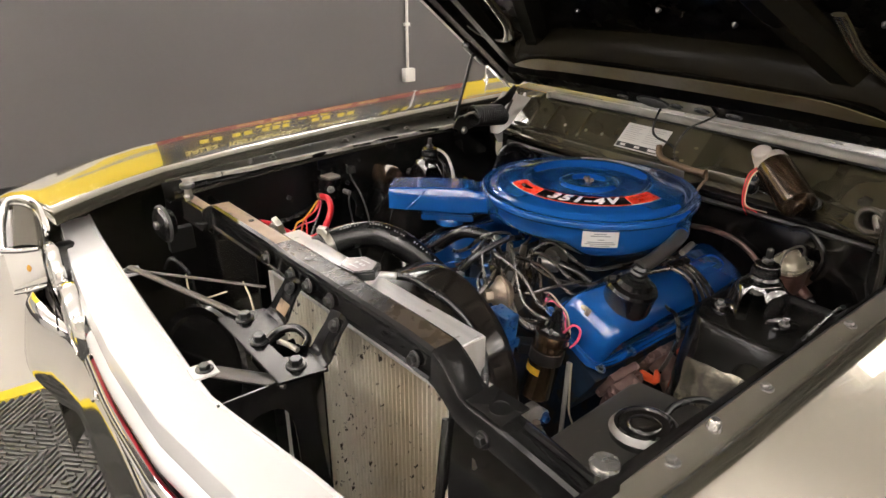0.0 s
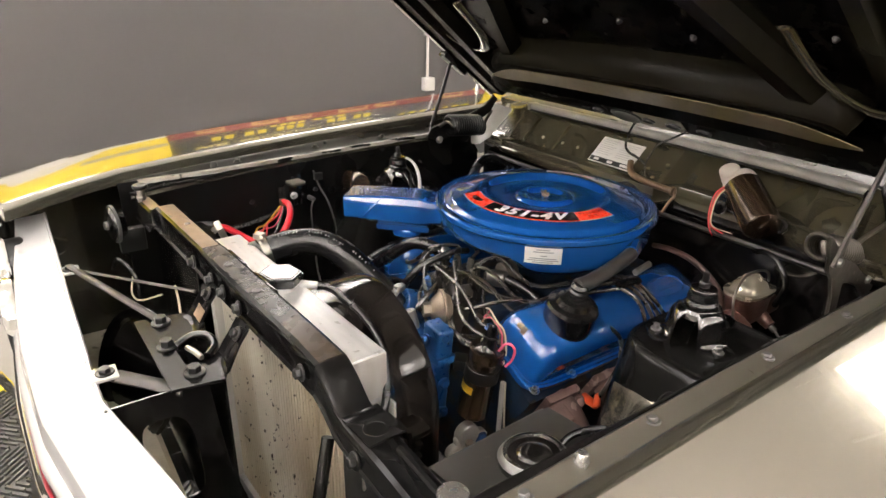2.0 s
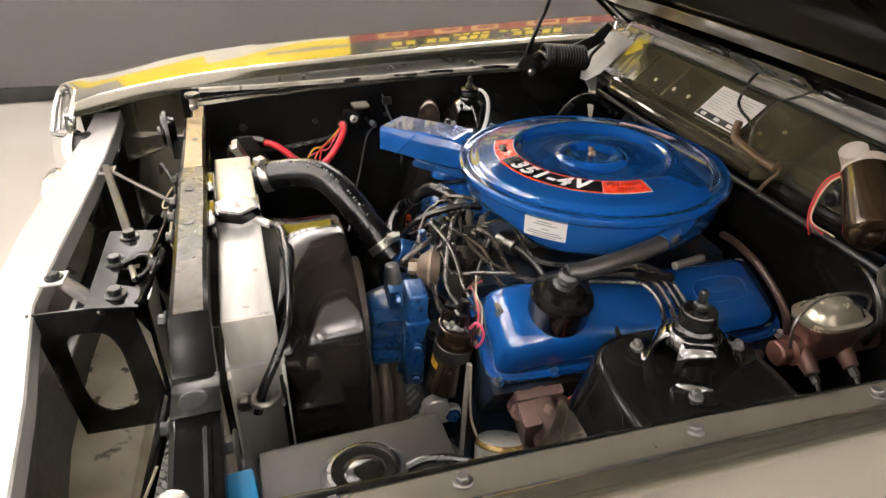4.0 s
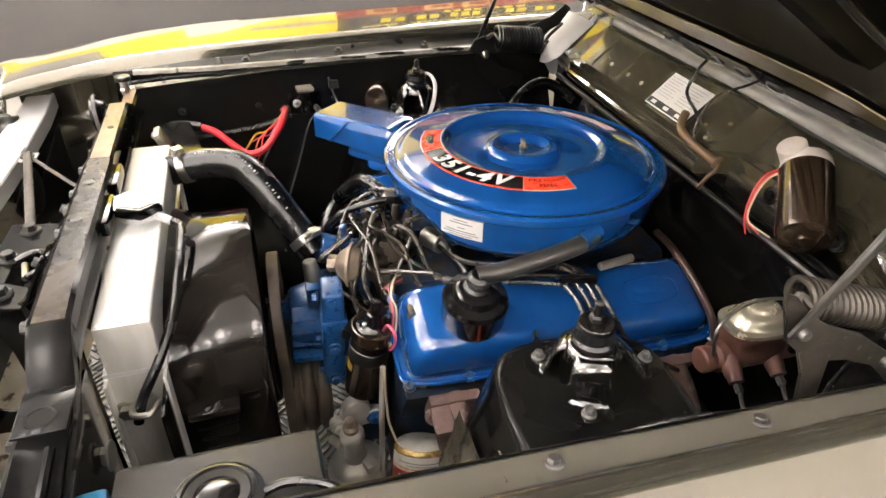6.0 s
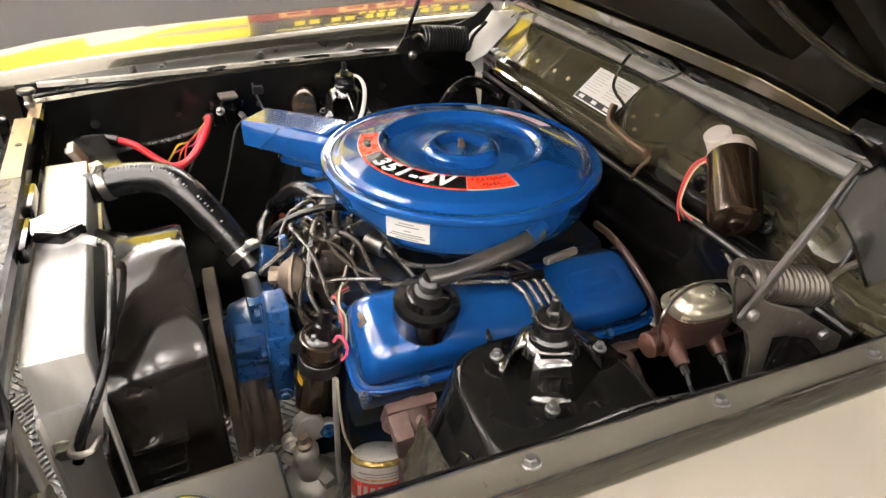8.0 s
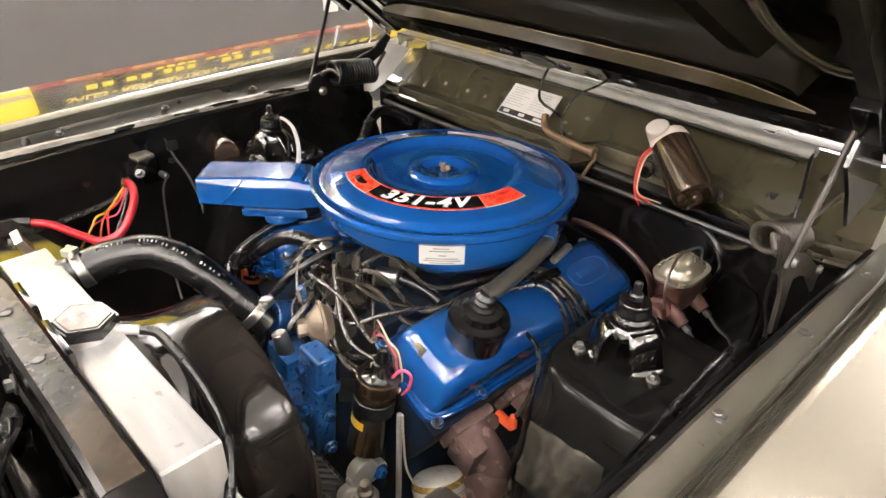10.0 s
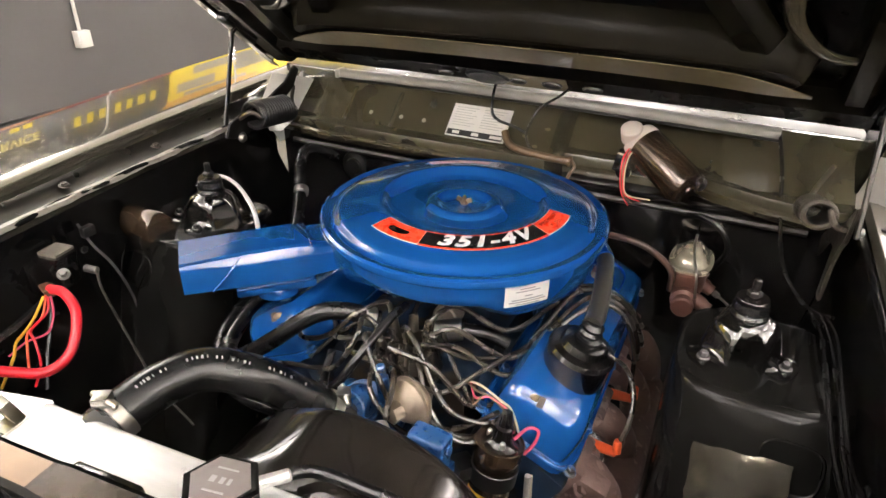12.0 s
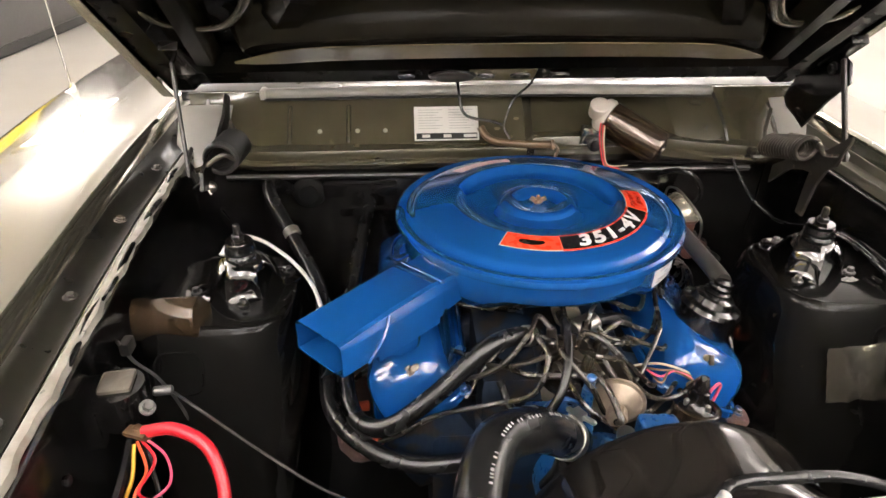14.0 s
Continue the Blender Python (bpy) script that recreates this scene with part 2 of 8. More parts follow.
ENDGREY = mat("light_grey_primer", (0.40, 0.39, 0.36), 0.32, 0.15, 0.4, (0.28, 0.27, 0.24), 9, 0.8, 40, 0.02, 0.08)
PUMPGREY = mat("grey_pump_casting", (0.58, 0.56, 0.51), 0.42, 0.5, 0.0, (0.38, 0.34, 0.29), 22, 0.8, 150, 0.3, 0.12)
GLASSM = mat("lamp_lens_glass", (0.55, 0.56, 0.55), 0.12, 0.6, 0.6, (0.40, 0.41, 0.40), 30, 0.6, 60, 0.15)
LED = glow("led_panel", (1.0, 0.935, 0.915), LAMP)
UPLED = glow("added_up_glow_panel", (1.0, 0.935, 0.915), UPLIGHT)
REDSTRIPE = mat("red_trim_stripe", (0.50, 0.03, 0.05), 0.35)


# ---------------------------------------------------------------- building helpers
def bm_new():
    return bmesh.new()


class CarPart:
    """A part of the car: the first mesh built for it carries the name, the others hang under that mesh."""

    def __init__(self, name, label):
        self.name, self.label, self.ob = name, label, None


def car_part(name, label=""):
    return CarPart(name, label)


def thing(name, loc, label, category, group="", kind=""):
    e = new(name)
    e.empty_display_size = 0.03
    e.location = loc
    return tagged(e, label, category, group, kind)


def part(name, bm, material, parent=None, label="", angle=38):
    """One mesh object, in world coordinates, under a thing or under a part."""
    bmesh.ops.recalc_face_normals(bm, faces=bm.faces[:])
    lim = radians(angle)
    lazy = parent if isinstance(parent, CarPart) else None
    if lazy:
        name, label, parent = (lazy.name, lazy.label, CAR) if lazy.ob is None else (name, label, lazy.ob)
    for f in bm.faces:
        f.smooth = True
    for e in bm.edges:
        e.smooth = len(e.link_faces) == 2 and e.calc_face_angle(4) < lim
    me = bpy.data.meshes.new(name)
    bm.to_mesh(me)
    bm.free()
    me.materials.append(material)
    ob = new(name, me)
    if parent is not None:
        ob.parent = parent
        if parent.type == "EMPTY":
            ob.matrix_parent_inverse = Matrix.Translation(-Vector(parent.location))
    if label:
        ob["label"] = label
    if lazy and lazy.ob is None:
        lazy.ob = ob
    return ob


def rot(rx=0, ry=0, rz=0):
    return Euler([radians(a) for a in (rx, ry, rz)]).to_matrix().to_4x4()


def bx(bm, c, s, r=None, bev=0.0, seg=2):
    """A box of size s about c, turned by r, with rounded edges."""
    made = bmesh.ops.create_cube(bm, size=1.0, matrix=Matrix.Translation(c) @ (r or Matrix()) @ Matrix.Diagonal((*s, 1)))
    if bev:
        edges = list({e for v in made["verts"] for e in v.link_edges})
        bmesh.ops.bevel(bm, geom=edges, offset=bev, segments=seg, affect="EDGES", profile=0.6)
    return bm


def axis_frame(p0, p1):
    d = Vector(p1) - Vector(p0)
    return Matrix.Translation(p0) @ d.to_track_quat("Z", "Y").to_matrix().to_4x4(), d.length


def lathe(bm, profile, m=None, seg=32, squash=1.0):
    """Turns (radius, height) pairs about the z axis of m."""
    m = m or Matrix()
    rings = []
    for r, z in profile:
        if r < 1e-5:
            rings.append([bm.verts.new(m @ Vector((0, 0, z)))])
        else:
            rings.append([bm.verts.new(m @ Vector((r * math.cos(a), r * squash * math.sin(a), z)))
                          for a in (2 * math.pi * k / seg for k in range(seg))])
    for a, b in zip(rings, rings[1:]):
        for k in range(seg):
            q = (k + 1) % seg
            if len(a) == 1 and len(b) == 1:
                continue
            if len(a) == 1:
                bm.faces.new((a[0], b[k], b[q]))
            elif len(b) == 1:
                bm.faces.new((a[k], a[q], b[0]))
            else:
                bm.faces.new((a[k], a[q], b[q], b[k]))
    return bm


def cyl(bm, p0, p1, r, r1=None, seg=20, bev=0.002):
    m, n = axis_frame(p0, p1)
    r1 = r if r1 is None else r1
    b = min(bev, n * 0.3, r * 0.5, r1 * 0.5)
    return lathe(bm, [(0, 0), (r - b, 0), (r, b), (r1, n - b), (r1 - b, n), (0, n)], m, seg)


def curve_pts(pts, res=8):
    """A smooth line through the points."""
    p = [Vector(q) for q in pts]
    p = [2 * p[0] - p[1]] + p + [2 * p[-1] - p[-2]]
    out = []
    for a, b, c, d in zip(p, p[1:], p[2:], p[3:]):
        for k in range(res):
            t = k / res
            out.append(0.5 * (2 * b + (c - a) * t + (2 * a - 5 * b + 4 * c - d) * t * t + (3 * b - a - 3 * c + d) * t ** 3))
    return out + [p[-2]]


def tube(bm, pts, r, seg=10, res=8, ends=True, flat=1.0):
    """A round hose or wire along a smooth line."""
    line = curve_pts(pts, res) if res else [Vector(q) for q in pts]
    up, rings = Vector((0.13, 0.21, 1)).normalized(), []
    for k, q in enumerate(line):
        d = (line[min(k + 1, len(line) - 1)] - line[max(k - 1, 0)]).normalized()
        side = d.cross(up)
        side = side.normalized() if side.length > 1e-4 else d.orthogonal().normalized()
        up = side.cross(d).normalized()
        rk = r[0] + (r[1] - r[0]) * k / (len(line) - 1) if isinstance(r, tuple) else r
        rings.append([bm.verts.new(q + rk * (math.cos(a) * side + flat * math.sin(a) * up)) for a in (2 * math.pi * j / seg for j in range(seg))])
    for a, b in zip(rings, rings[1:]):
        for j in range(seg):
            bm.faces.new((a[j], a[(j + 1) % seg], b[(j + 1) % seg], b[j]))
    if ends:
        bm.faces.new(rings[0][::-1])
        bm.faces.new(rings[-1])
    return bm


def plate(bm, outline, thick, m=None, bev=0.0):
    """A flat piece cut to an outline (x, y), thick along z of m."""
    m = m or Matrix()
    low = [bm.verts.new(m @ Vector((x, y, 0))) for x, y in outline]
    top = [bm.verts.new(m @ Vector((x, y, thick))) for x, y in outline]
    n = len(low)
    f = [bm.faces.new(top), bm.faces.new(low[::-1])]
    for k in range(n):
        bm.faces.new((low[k], low[(k + 1) % n], top[(k + 1) % n], top[k]))
    if bev:
        bmesh.ops.bevel(bm, geom=list(f[0].edges) + list(f[1].edges), offset=bev, segments=2, affect="EDGES")
    return bm


def sheet(bm, rows, thick=0.0):
    """A skin through rows of points, with a thickness."""
    v = [[bm.verts.new(p) for p in row] for row in rows]
    faces = []
    for a, b in zip(v, v[1:]):
        for k in range(len(a) - 1):
            faces.append(bm.faces.new((a[k], a[k + 1], b[k + 1], b[k])))
    if thick:
        bmesh.ops.recalc_face_normals(bm, faces=faces)
        bmesh.ops.solidify(bm, geom=faces, thickness=thick)
    return bm


def bolt(bm, p, d, r=0.007, h=0.006, washer=True):
    """A hexagon bolt head on a washer."""
    p, d = Vector(p), Vector(d).normalized()
    if washer:
        cyl(bm, p - 0.001 * d, p + 0.0022 * d, r * 1.55, seg=16, bev=0.0008)
    cyl(bm, p, p + (h + 0.002) * d, r, seg=6, bev=0.001)
    return bm


def word_mesh(bm, text, size, m, bend=None, slant=0.0, spread=1.0, weight=0.03):
    """Letters in the built-in font, as thin solid shapes; bend maps a flat point to its place."""
    c = bpy.data.curves.new("lettering", "FONT")
    c.body, c.size, c.align_x, c.align_y = text, size, "CENTER", "CENTER"
    c.offset, c.shear, c.space_character = size * weight, slant, spread
    ob = bpy.data.objects.new("lettering", c)
    scene.collection.objects.link(ob)
    dg = bpy.context.evaluated_depsgraph_get()
    me = bpy.data.meshes.new_from_object(ob.evaluated_get(dg))
    t = bm_new()
    t.from_mesh(me)
    bpy.data.objects.remove(ob)
    bpy.data.meshes.remove(me)
    if bend:
        bmesh.ops.subdivide_edges(t, edges=t.edges[:], cuts=1)
    idx = {}
    for v in t.verts:
        idx[v] = bm.verts.new(bend(v.co) if bend else m @ v.co)
    for f in t.faces:
        bm.faces.new([idx[v] for v in f.verts])
    t.free()
    return bm


CAR = thing("car", (0, 0, 0), "dark olive muscle car with its hood raised over the engine bay", "car")


# ---------------------------------------------------------------- the hall
def hall():
    x0, x1, y0, y1, h = -4.47, 6.5, -6.0, 10.0, 3.6
    floor = part("floor", bx(bm_new(), ((x0 + x1) / 2, (y0 + y1) / 2, -0.06), (x1 - x0 + 0.4, y1 - y0 + 0.4, 0.10)), FLOORM)
    tagged(floor, "pale polished concrete workshop floor", "floor", kind="structure")
    for name, c, s, m in (("wall_west", (x0 - 0.1, 2, h / 2), (0.2, 16.4, h), WALLG), ("wall_east", (x1 + 0.1, 2, h / 2), (0.2, 16.4, h), WALLW),
                          ("wall_south", (1, y0 - 0.1, h / 2), (x1 - x0, 0.2, h), WALLW), ("wall_north", (1, y1 + 0.1, h / 2), (x1 - x0, 0.2, h), WALLW)):
        w = part(name, bx(bm_new(), c, s), m)
        tagged(w, "dark grey painted workshop wall" if m is WALLG else "white painted workshop wall", "wall", kind="structure")
    tagged(part("ceiling", bx(bm_new(), (1, 2, h + 0.06), (x1 - x0 + 0.4, 16.4, 0.1)), WALLW), "white workshop ceiling", "ceiling", kind="structure")
    base = bm_new()
    bx(base, (x0 + 0.008, 2, 0.06), (0.016, 15.9, 0.1), bev=0.003)
    tagged(part("baseboard", base, SATIN), "black rubber baseboard along the grey wall", "baseboard", kind="structure")


def led_fixture(x, y, z=3.0, k=1.0, up=True):
    t = thing("ceiling_light", (x, y, z), "white LED high-bay light of eight square panels", "ceiling light", "hall lights")
    part("housing", bx(bm_new(), (x, y, z + 0.05), (0.74 * k, 1.36 * k, 0.05), bev=0.006), WHITEP, t)
    for sx in (-0.3, 0.3):
        part("hanger", cyl(bm_new(), (x + sx * k, y, z + 0.07), (x + sx * k, y, 3.6), 0.008, seg=8), WHITEP, t)
    # Unseen glowing panel on the housing, added to brighten the ceiling
    if up:
        part("added_up_glow_panel", bx(bm_new(), (x, y, z + 0.082), (0.66 * k, 1.28 * k, 0.01), bev=0.003), UPLED, t)
    for i in range(2):
        for j in range(4):
            part("led_panel", bx(bm_new(), (x + (-0.17 + 0.34 * i) * k, y + (-0.48 + 0.32 * j) * k, z + 0.018), (0.235 * k, 0.218 * k, 0.012), bev=0.003), LED, t)


def outlet():
    x, y, z = -4.47, 2.625, 0.584
    t = thing("wall_outlet", (x, y, z), "white surface-mounted wall outlet with its white conduit", "outlet")
    b = bx(bm_new(), (x + 0.035, y, z), (0.07, 0.115, 0.125), bev=0.008)
    part("outlet_box", b, WHITEP, t)
    part("cover_plate", bx(bm_new(), (x + 0.074, y, z), (0.008, 0.09, 0.1), bev=0.003), WHITEP, t)
    part("conduit", tube(bm_new(), [(x + 0.02, y, z + 0.06), (x + 0.02, y, 1.0), (x + 0.02, y + 0.002, 1.6), (x + 0.02, y, 3.6)], 0.014, 10), WHITEP, t)
    part("clamp", bx(bm_new(), (x + 0.017, y, 1.05), (0.034, 0.06, 0.03), bev=0.004), WHITEP, t)


def banner():
    """A printed cloth banner high on the grey wall, which the glossy fender mirrors."""
    x = -4.452
    t = thing("wall_banner", (x, 1.8, 2.5), "black, red and yellow printed banner hung on the grey wall", "banner")
    part("cloth", bx(bm_new(), (x, 0.75, 2.42), (0.012, 10.9, 1.66), bev=0.003), DECALK, t)

    def panel(name, y0, y1, z0, z1, m, lift=0.009):
        part(name, bx(bm_new(), (x + lift, (y0 + y1) / 2, (z0 + z1) / 2), (0.005, y1 - y0, z1 - z0)), m, t)
    part("lower_cloth", bx(bm_new(), (x, -2.675, 1.49), (0.012, 3.95, 0.198)), PAPER, t)
    panel("white_panel", -4.65, -0.7155, 1.40, 1.743, PAPER)
    panel("yellow_panel", -1.85, -0.7155, 1.7435, 3.24, BANNERY)
    panel("yellow_panel", -4.65, -1.8505, 1.7435, 1.94, BANNERY)
    panel("grey_panel", -4.65, -1.855, 1.945, 3.24, GREYINK)
    panel("white_panel", -0.715, 0.06, 1.60, 1.7725, PAPER)
    panel("yellow_panel", -0.715, 0.06, 1.773, 3.24, BANNERY)
    onto = Matrix(((0, 0, 1, x + 0.013), (1, 0, 0, 0), (0, 1, 0, 0), (0, 0, 0, 1)))
    part("white_wedge", plate(bm_new(), [(-1.15, 1.742), (-0.36, 1.772), (-0.55, 1.84), (-0.72, 1.93), (-0.85, 2.02), (-1.15, 2.06)], 0.004, onto), PAPER, t)
    flame = bm_new()
    lower = [(-0.62 + 0.095 * k, 1.985 + 0.012 * math.sin(k * 1.1)) for k in range(8)]
    plate(flame, lower + [(0.055, 2.10), (-0.3, 2.11), (-0.66, 2.085)], 0.004, onto)
    part("grey_flame", flame, GREYINK, t)
    panel("red_band", 0.06, 3.3, 1.60, 1.95, BANNERR)
    for k, (y0, y1) in enumerate(((0.30, 0.55), (0.62, 0.70), (0.78, 1.02), (1.10, 1.34), (1.44, 1.52), (1.60, 1.90), (1.98, 2.2), (2.3, 2.62), (2.7, 3.0))):
        panel("red_band_mark", y0, y1, 1.68, 1.72 if k % 3 == 1 else 1.90, BANNERO, 0.013)
        panel("red_band_core", y0 + 0.06, y1 - 0.03, 1.75, 1.84, BANNERR, 0.017)
    lines = bm_new()
    m = Matrix.Translation((x + 0.010, 1.13, 2.43)) @ rot(90, 0, 90) @ Matrix.Diagonal((0.62, 1.25, 1, 1))
    word_mesh(lines, "SALES - RESTORATION - SERVICE", 0.19, m)
    part("lettering", lines, mat("cream_yellow_print", (0.85, 0.70, 0.22), 0.5), t)
    for z, h, runs in ((2.16, 0.13, ((0.42, 0.66), (0.72, 0.95), (1.01, 1.30), (1.5, 1.72), (1.77, 1.98))), (2.02, 0.06, ((0.95, 1.3), (1.36, 1.7)))):
        for y0, y1 in runs:
            n = max(2, int((y1 - y0) / 0.085))
            for k in range(n):
                w = (y1 - y0) / n
                panel("unreadable_mark", y0 + k * w, y0 + (k + 0.68) * w, z - h / 2, z + h / 2, BANNERY)
    for y0, y1 in ((2.30, 2.36), (2.42, 2.48), (2.54, 2.60), (2.70, 2.76), (2.82, 2.88), (2.94, 3.02), (3.08, 3.14)):
        panel("unreadable_mark", y0, y1, 2.34, 2.56, BANNERY)
    panel("yellow_panel", 3.3, 6.05, 1.66, 3.1, BANNERY)
    panel("orange_band", 3.3, 4.6, 2.75, 3.02, FILTERO, 0.013)
    for y0, y1, z0, z1 in ((3.6, 4.5, 1.95, 2.25), (4.2, 5.2, 2.25, 2.5), (3.4, 3.9, 2.4, 2.62), (4.9, 5.6, 1.9, 2.15), (3.5, 4.4, 2.66, 2.74)):
        panel("grey_shape", y0, y1, z0, z1, GREYINK, 0.013)


def floor_tiles():
    """Interlocking rib tiles under the car, with a yellow edge strip."""
    s = 0.40
    bm = bm_new()
    bx(bm, (0, 0, 0.004), (s - 0.004, s - 0.004, 0.006))
    q = s / 2
    for i in range(2):
        for j in range(2):
            cx, cy = -q / 2 + q * i, -q / 2 + q * j
            d = rot(0, 0, 45 if (i + j) % 2 else -45)
            for k in range(-6, 7):
                off = k * 0.0205
                half = q * 0.69 - abs(off)
                cuts = max(1, round(2 * half / 0.07))
                for c in range(cuts):
                    mid = -half + (c + 0.5) * 2 * half / cuts
                    bx(bm, Vector((cx, cy, 0.012)) + d @ Vector((mid, off, 0)), (2 * half / cuts - 0.007, 0.0095, 0.011), d)
    me = bpy.data.meshes.new("tile")
    bm.to_mesh(me)
    bm.free()
    me.materials.append(TILEM)
    t = thing("floor_mat", (0, 0, 0), "black ribbed interlocking floor tiles under the car", "floor tiles", kind="structure")
    for i in range(8):
        for j in range(12):
            ob = new("tile", me)
            ob.location = (-1.60 + s * i, -3.0 + s * j, 0.0)
            ob.parent = t
    part("yellow_edge", bx(bm_new(), (-1.838, -0.8, 0.010), (0.07, 4.8, 0.018), bev=0.006), TILEY, t, "yellow edge ramp of the tiles")


# ---------------------------------------------------------------- car body
def lin(x, xs, ys):
    return float(np.interp(x, xs, ys))


FY = [-0.976, -0.962, -0.944, -0.925, -0.905, -0.875, -0.84, -0.80, -0.76, -0.68, -0.55, -0.40, -0.2, 0.0, 0.2, 0.4, 0.7, 1.0, 1.3]


def crest(y):
    """The height of the fender's flat top."""
    return lin(y, [-0.98, -0.96, -0.92, -0.86, -0.76, -0.68, -0.55, -0.33, 0.0, 0.25, 0.46, 0.7, 1.3],
               [1.115, 1.122, 1.127, 1.133, 1.142, 1.149, 1.159, 1.169, 1.177, 1.183, 1.187, 1.190, 1.195])


def nose_in(y):
    """How far the inner edge sweeps inwards at the front."""
    return 0.105 * max(0.0, (-0.64 - y) / 0.30) ** 1.5


def flare(s, y):
    """The passenger side's inner edge runs outwards to the rear."""
    return 0.0 if s > 0 else lin(y, [-0.53, -0.226, 0.05, 0.3, 1.3], [0.0, 0.029, 0.055, 0.068, 0.075])


def fender_x(s, y):
    """Inner and outer edge of the flat top."""
    if s < 0:
        outer = lin(y, [-0.976, -0.955, -0.925, -0.89, -0.85, -0.66, -0.44, -0.28, -0.1, 0.1, 0.3, 0.6, 1.3], [0.742, 0.785, 0.82, 0.838, 0.847, 0.856, 0.874, 0.886, 0.900, 0.916, 0.936, 0.955, 0.96])
    else:
        outer = lin(y, [-0.94, -0.87, -0.66, -0.3, 0.3, 0.6, 1.3], [0.735, 0.775, 0.84, 0.882, 0.915, 0.925, 0.93])
    inner = 0.603 - nose_in(y) + flare(s, y)
    if y < -0.89:
        inner = max(inner, lin(y, [-0.98, -0.962, -0.944, -0.925, -0.905], [0.705, 0.682, 0.655, 0.60, 0.505]))
    return inner, outer


def fender(s):
    side = "driver" if s > 0 else "passenger"
    t = car_part("front_fender", f"glossy dark olive {side} side front fender of the car")
    # across the top: the inner lip, the crowned top, the rolled outer edge and the side
    if s > 0:
        top = [(0.0, -0.022), (0.02, -0.009), (0.045, -0.002), (0.07, 0.0), (0.12, -0.0034), (0.25, -0.0145), (0.45, -0.0280), (0.65, -0.0420), (0.85, -0.0575), (1.0, -0.0705)]
    else:
        top = [(0.0, -0.026), (0.012, -0.0195), (0.028, -0.0135), (0.05, -0.0080), (0.075, -0.0040), (0.10, -0.0016), (0.13, -0.0004), (0.17, 0.0002), (0.25, 0.0008), (0.45, 0.0014), (0.65, 0.0010), (0.85, -0.0004), (0.96, -0.0014), (1.0, -0.0026)]
    edge = [(0.012, -0.006), (0.025, -0.014), (0.038, -0.030), (0.048, -0.055), (0.055, -0.10), (0.06, -0.19), (0.063, -0.33), (0.058, -0.48), (0.045, -0.70)]
    rows = []
    for y in FY:
        xi, xo = fender_x(s, y)
        z = crest(y)
        bow = lin(y, [-0.976, -0.86, -0.70], [0.026, 0.024, 0.0]) if s < 0 else 0.0
        soft = lin(y, [-0.976, -0.93, -0.8], [2.2, 1.3, 1.0])
        rows.append([Vector((s * (xi + u * (xo - xi)), y, z + dz * (soft if u > 0.7 and s < 0 else 1) - bow * max(0.0, u - 0.35) ** 2)) for u, dz in top] + [Vector((s * (xo + dx), y, z + top[-1][1] * (soft if s < 0 else 1) - bow * 0.4225 + dz)) for dx, dz in edge])
    part("skin", sheet(bm_new(), rows, 0.003), OLIVE, t, angle=60)
    lo = lambda y: min(1.146, crest(y) - 0.024)
    q = lambda y: flare(s, y) - nose_in(y)
    low = ((0.5655, -0.014), (0.567, -0.0065), (0.571, -0.0030), (0.582, -0.0035), (0.594, -0.0062), (0.599, -0.005)) if s > 0 else ((0.545, -0.024), (0.549, -0.0165), (0.554, -0.0152), (0.566, -0.0150), (0.580, -0.0125), (0.593, -0.003), (0.599, 0.001))
    fl = [[Vector((s * (x + q(y)), y, lo(y) + dz)) for x, dz in low + ((0.604, crest(y) - 0.024 - lo(y)),)] for y in FY if y > (-0.73 if s < 0 else -0.9)]
    # Passenger flange: lip in a brighter copy for its highlight, the rest shaded dark
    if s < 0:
        part("flange_lip", sheet(bm_new(), [r[:4] for r in fl], 0.0025), LIPM, t, "worn lip of the flange, its bright reflection put in the colour")
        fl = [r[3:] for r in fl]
    part("flange", sheet(bm_new(), fl, 0.0025), FLANGE if s > 0 else OLIVESHADE, t, "olive inner flange with bolts")
    # Bolts and bumper on the passenger side use a darker steel
    for y in ((-0.56, -0.39, -0.185, 0.003, 0.19) if s > 0 else (-0.60, -0.434, -0.228, -0.022, 0.18)):
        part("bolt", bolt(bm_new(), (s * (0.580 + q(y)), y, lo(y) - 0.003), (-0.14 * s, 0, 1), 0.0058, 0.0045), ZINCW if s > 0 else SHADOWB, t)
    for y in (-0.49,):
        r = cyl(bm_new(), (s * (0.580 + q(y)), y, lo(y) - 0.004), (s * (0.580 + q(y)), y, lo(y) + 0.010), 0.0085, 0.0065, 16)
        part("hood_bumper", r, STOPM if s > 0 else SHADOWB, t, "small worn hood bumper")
    if s < 0:
        wob = lambda y: 0.0022 * math.sin(53 * y) + 0.0014 * math.sin(131 * y)
        seal = tube(bm_new(), [(-(0.5475 + q(y) - 0.0028 * math.sin(31 * y)), y, lo(y) - 0.011 + 0.003 * math.sin(47 * y)) for y in np.linspace(-0.68, 0.3, 15)], 0.0042, 8, 4)
        part("edge_seal", seal, RUBBER, t)
        strip = [[Vector((-(x + q(y) + (wob(y) if k < 2 else 0)), y, 1.1375 + dz)) for k, (x, dz) in enumerate(((0.541, -0.006), (0.544, 0.001), (0.552, 0.002), (0.5555, 0.0005)))] for y in np.linspace(-0.66, 0.26, 60)]
        part("sealer_strip", sheet(bm_new(), strip, 0.0015), SEALER, t, "pale ragged seam sealer along the apron edge")
    return t


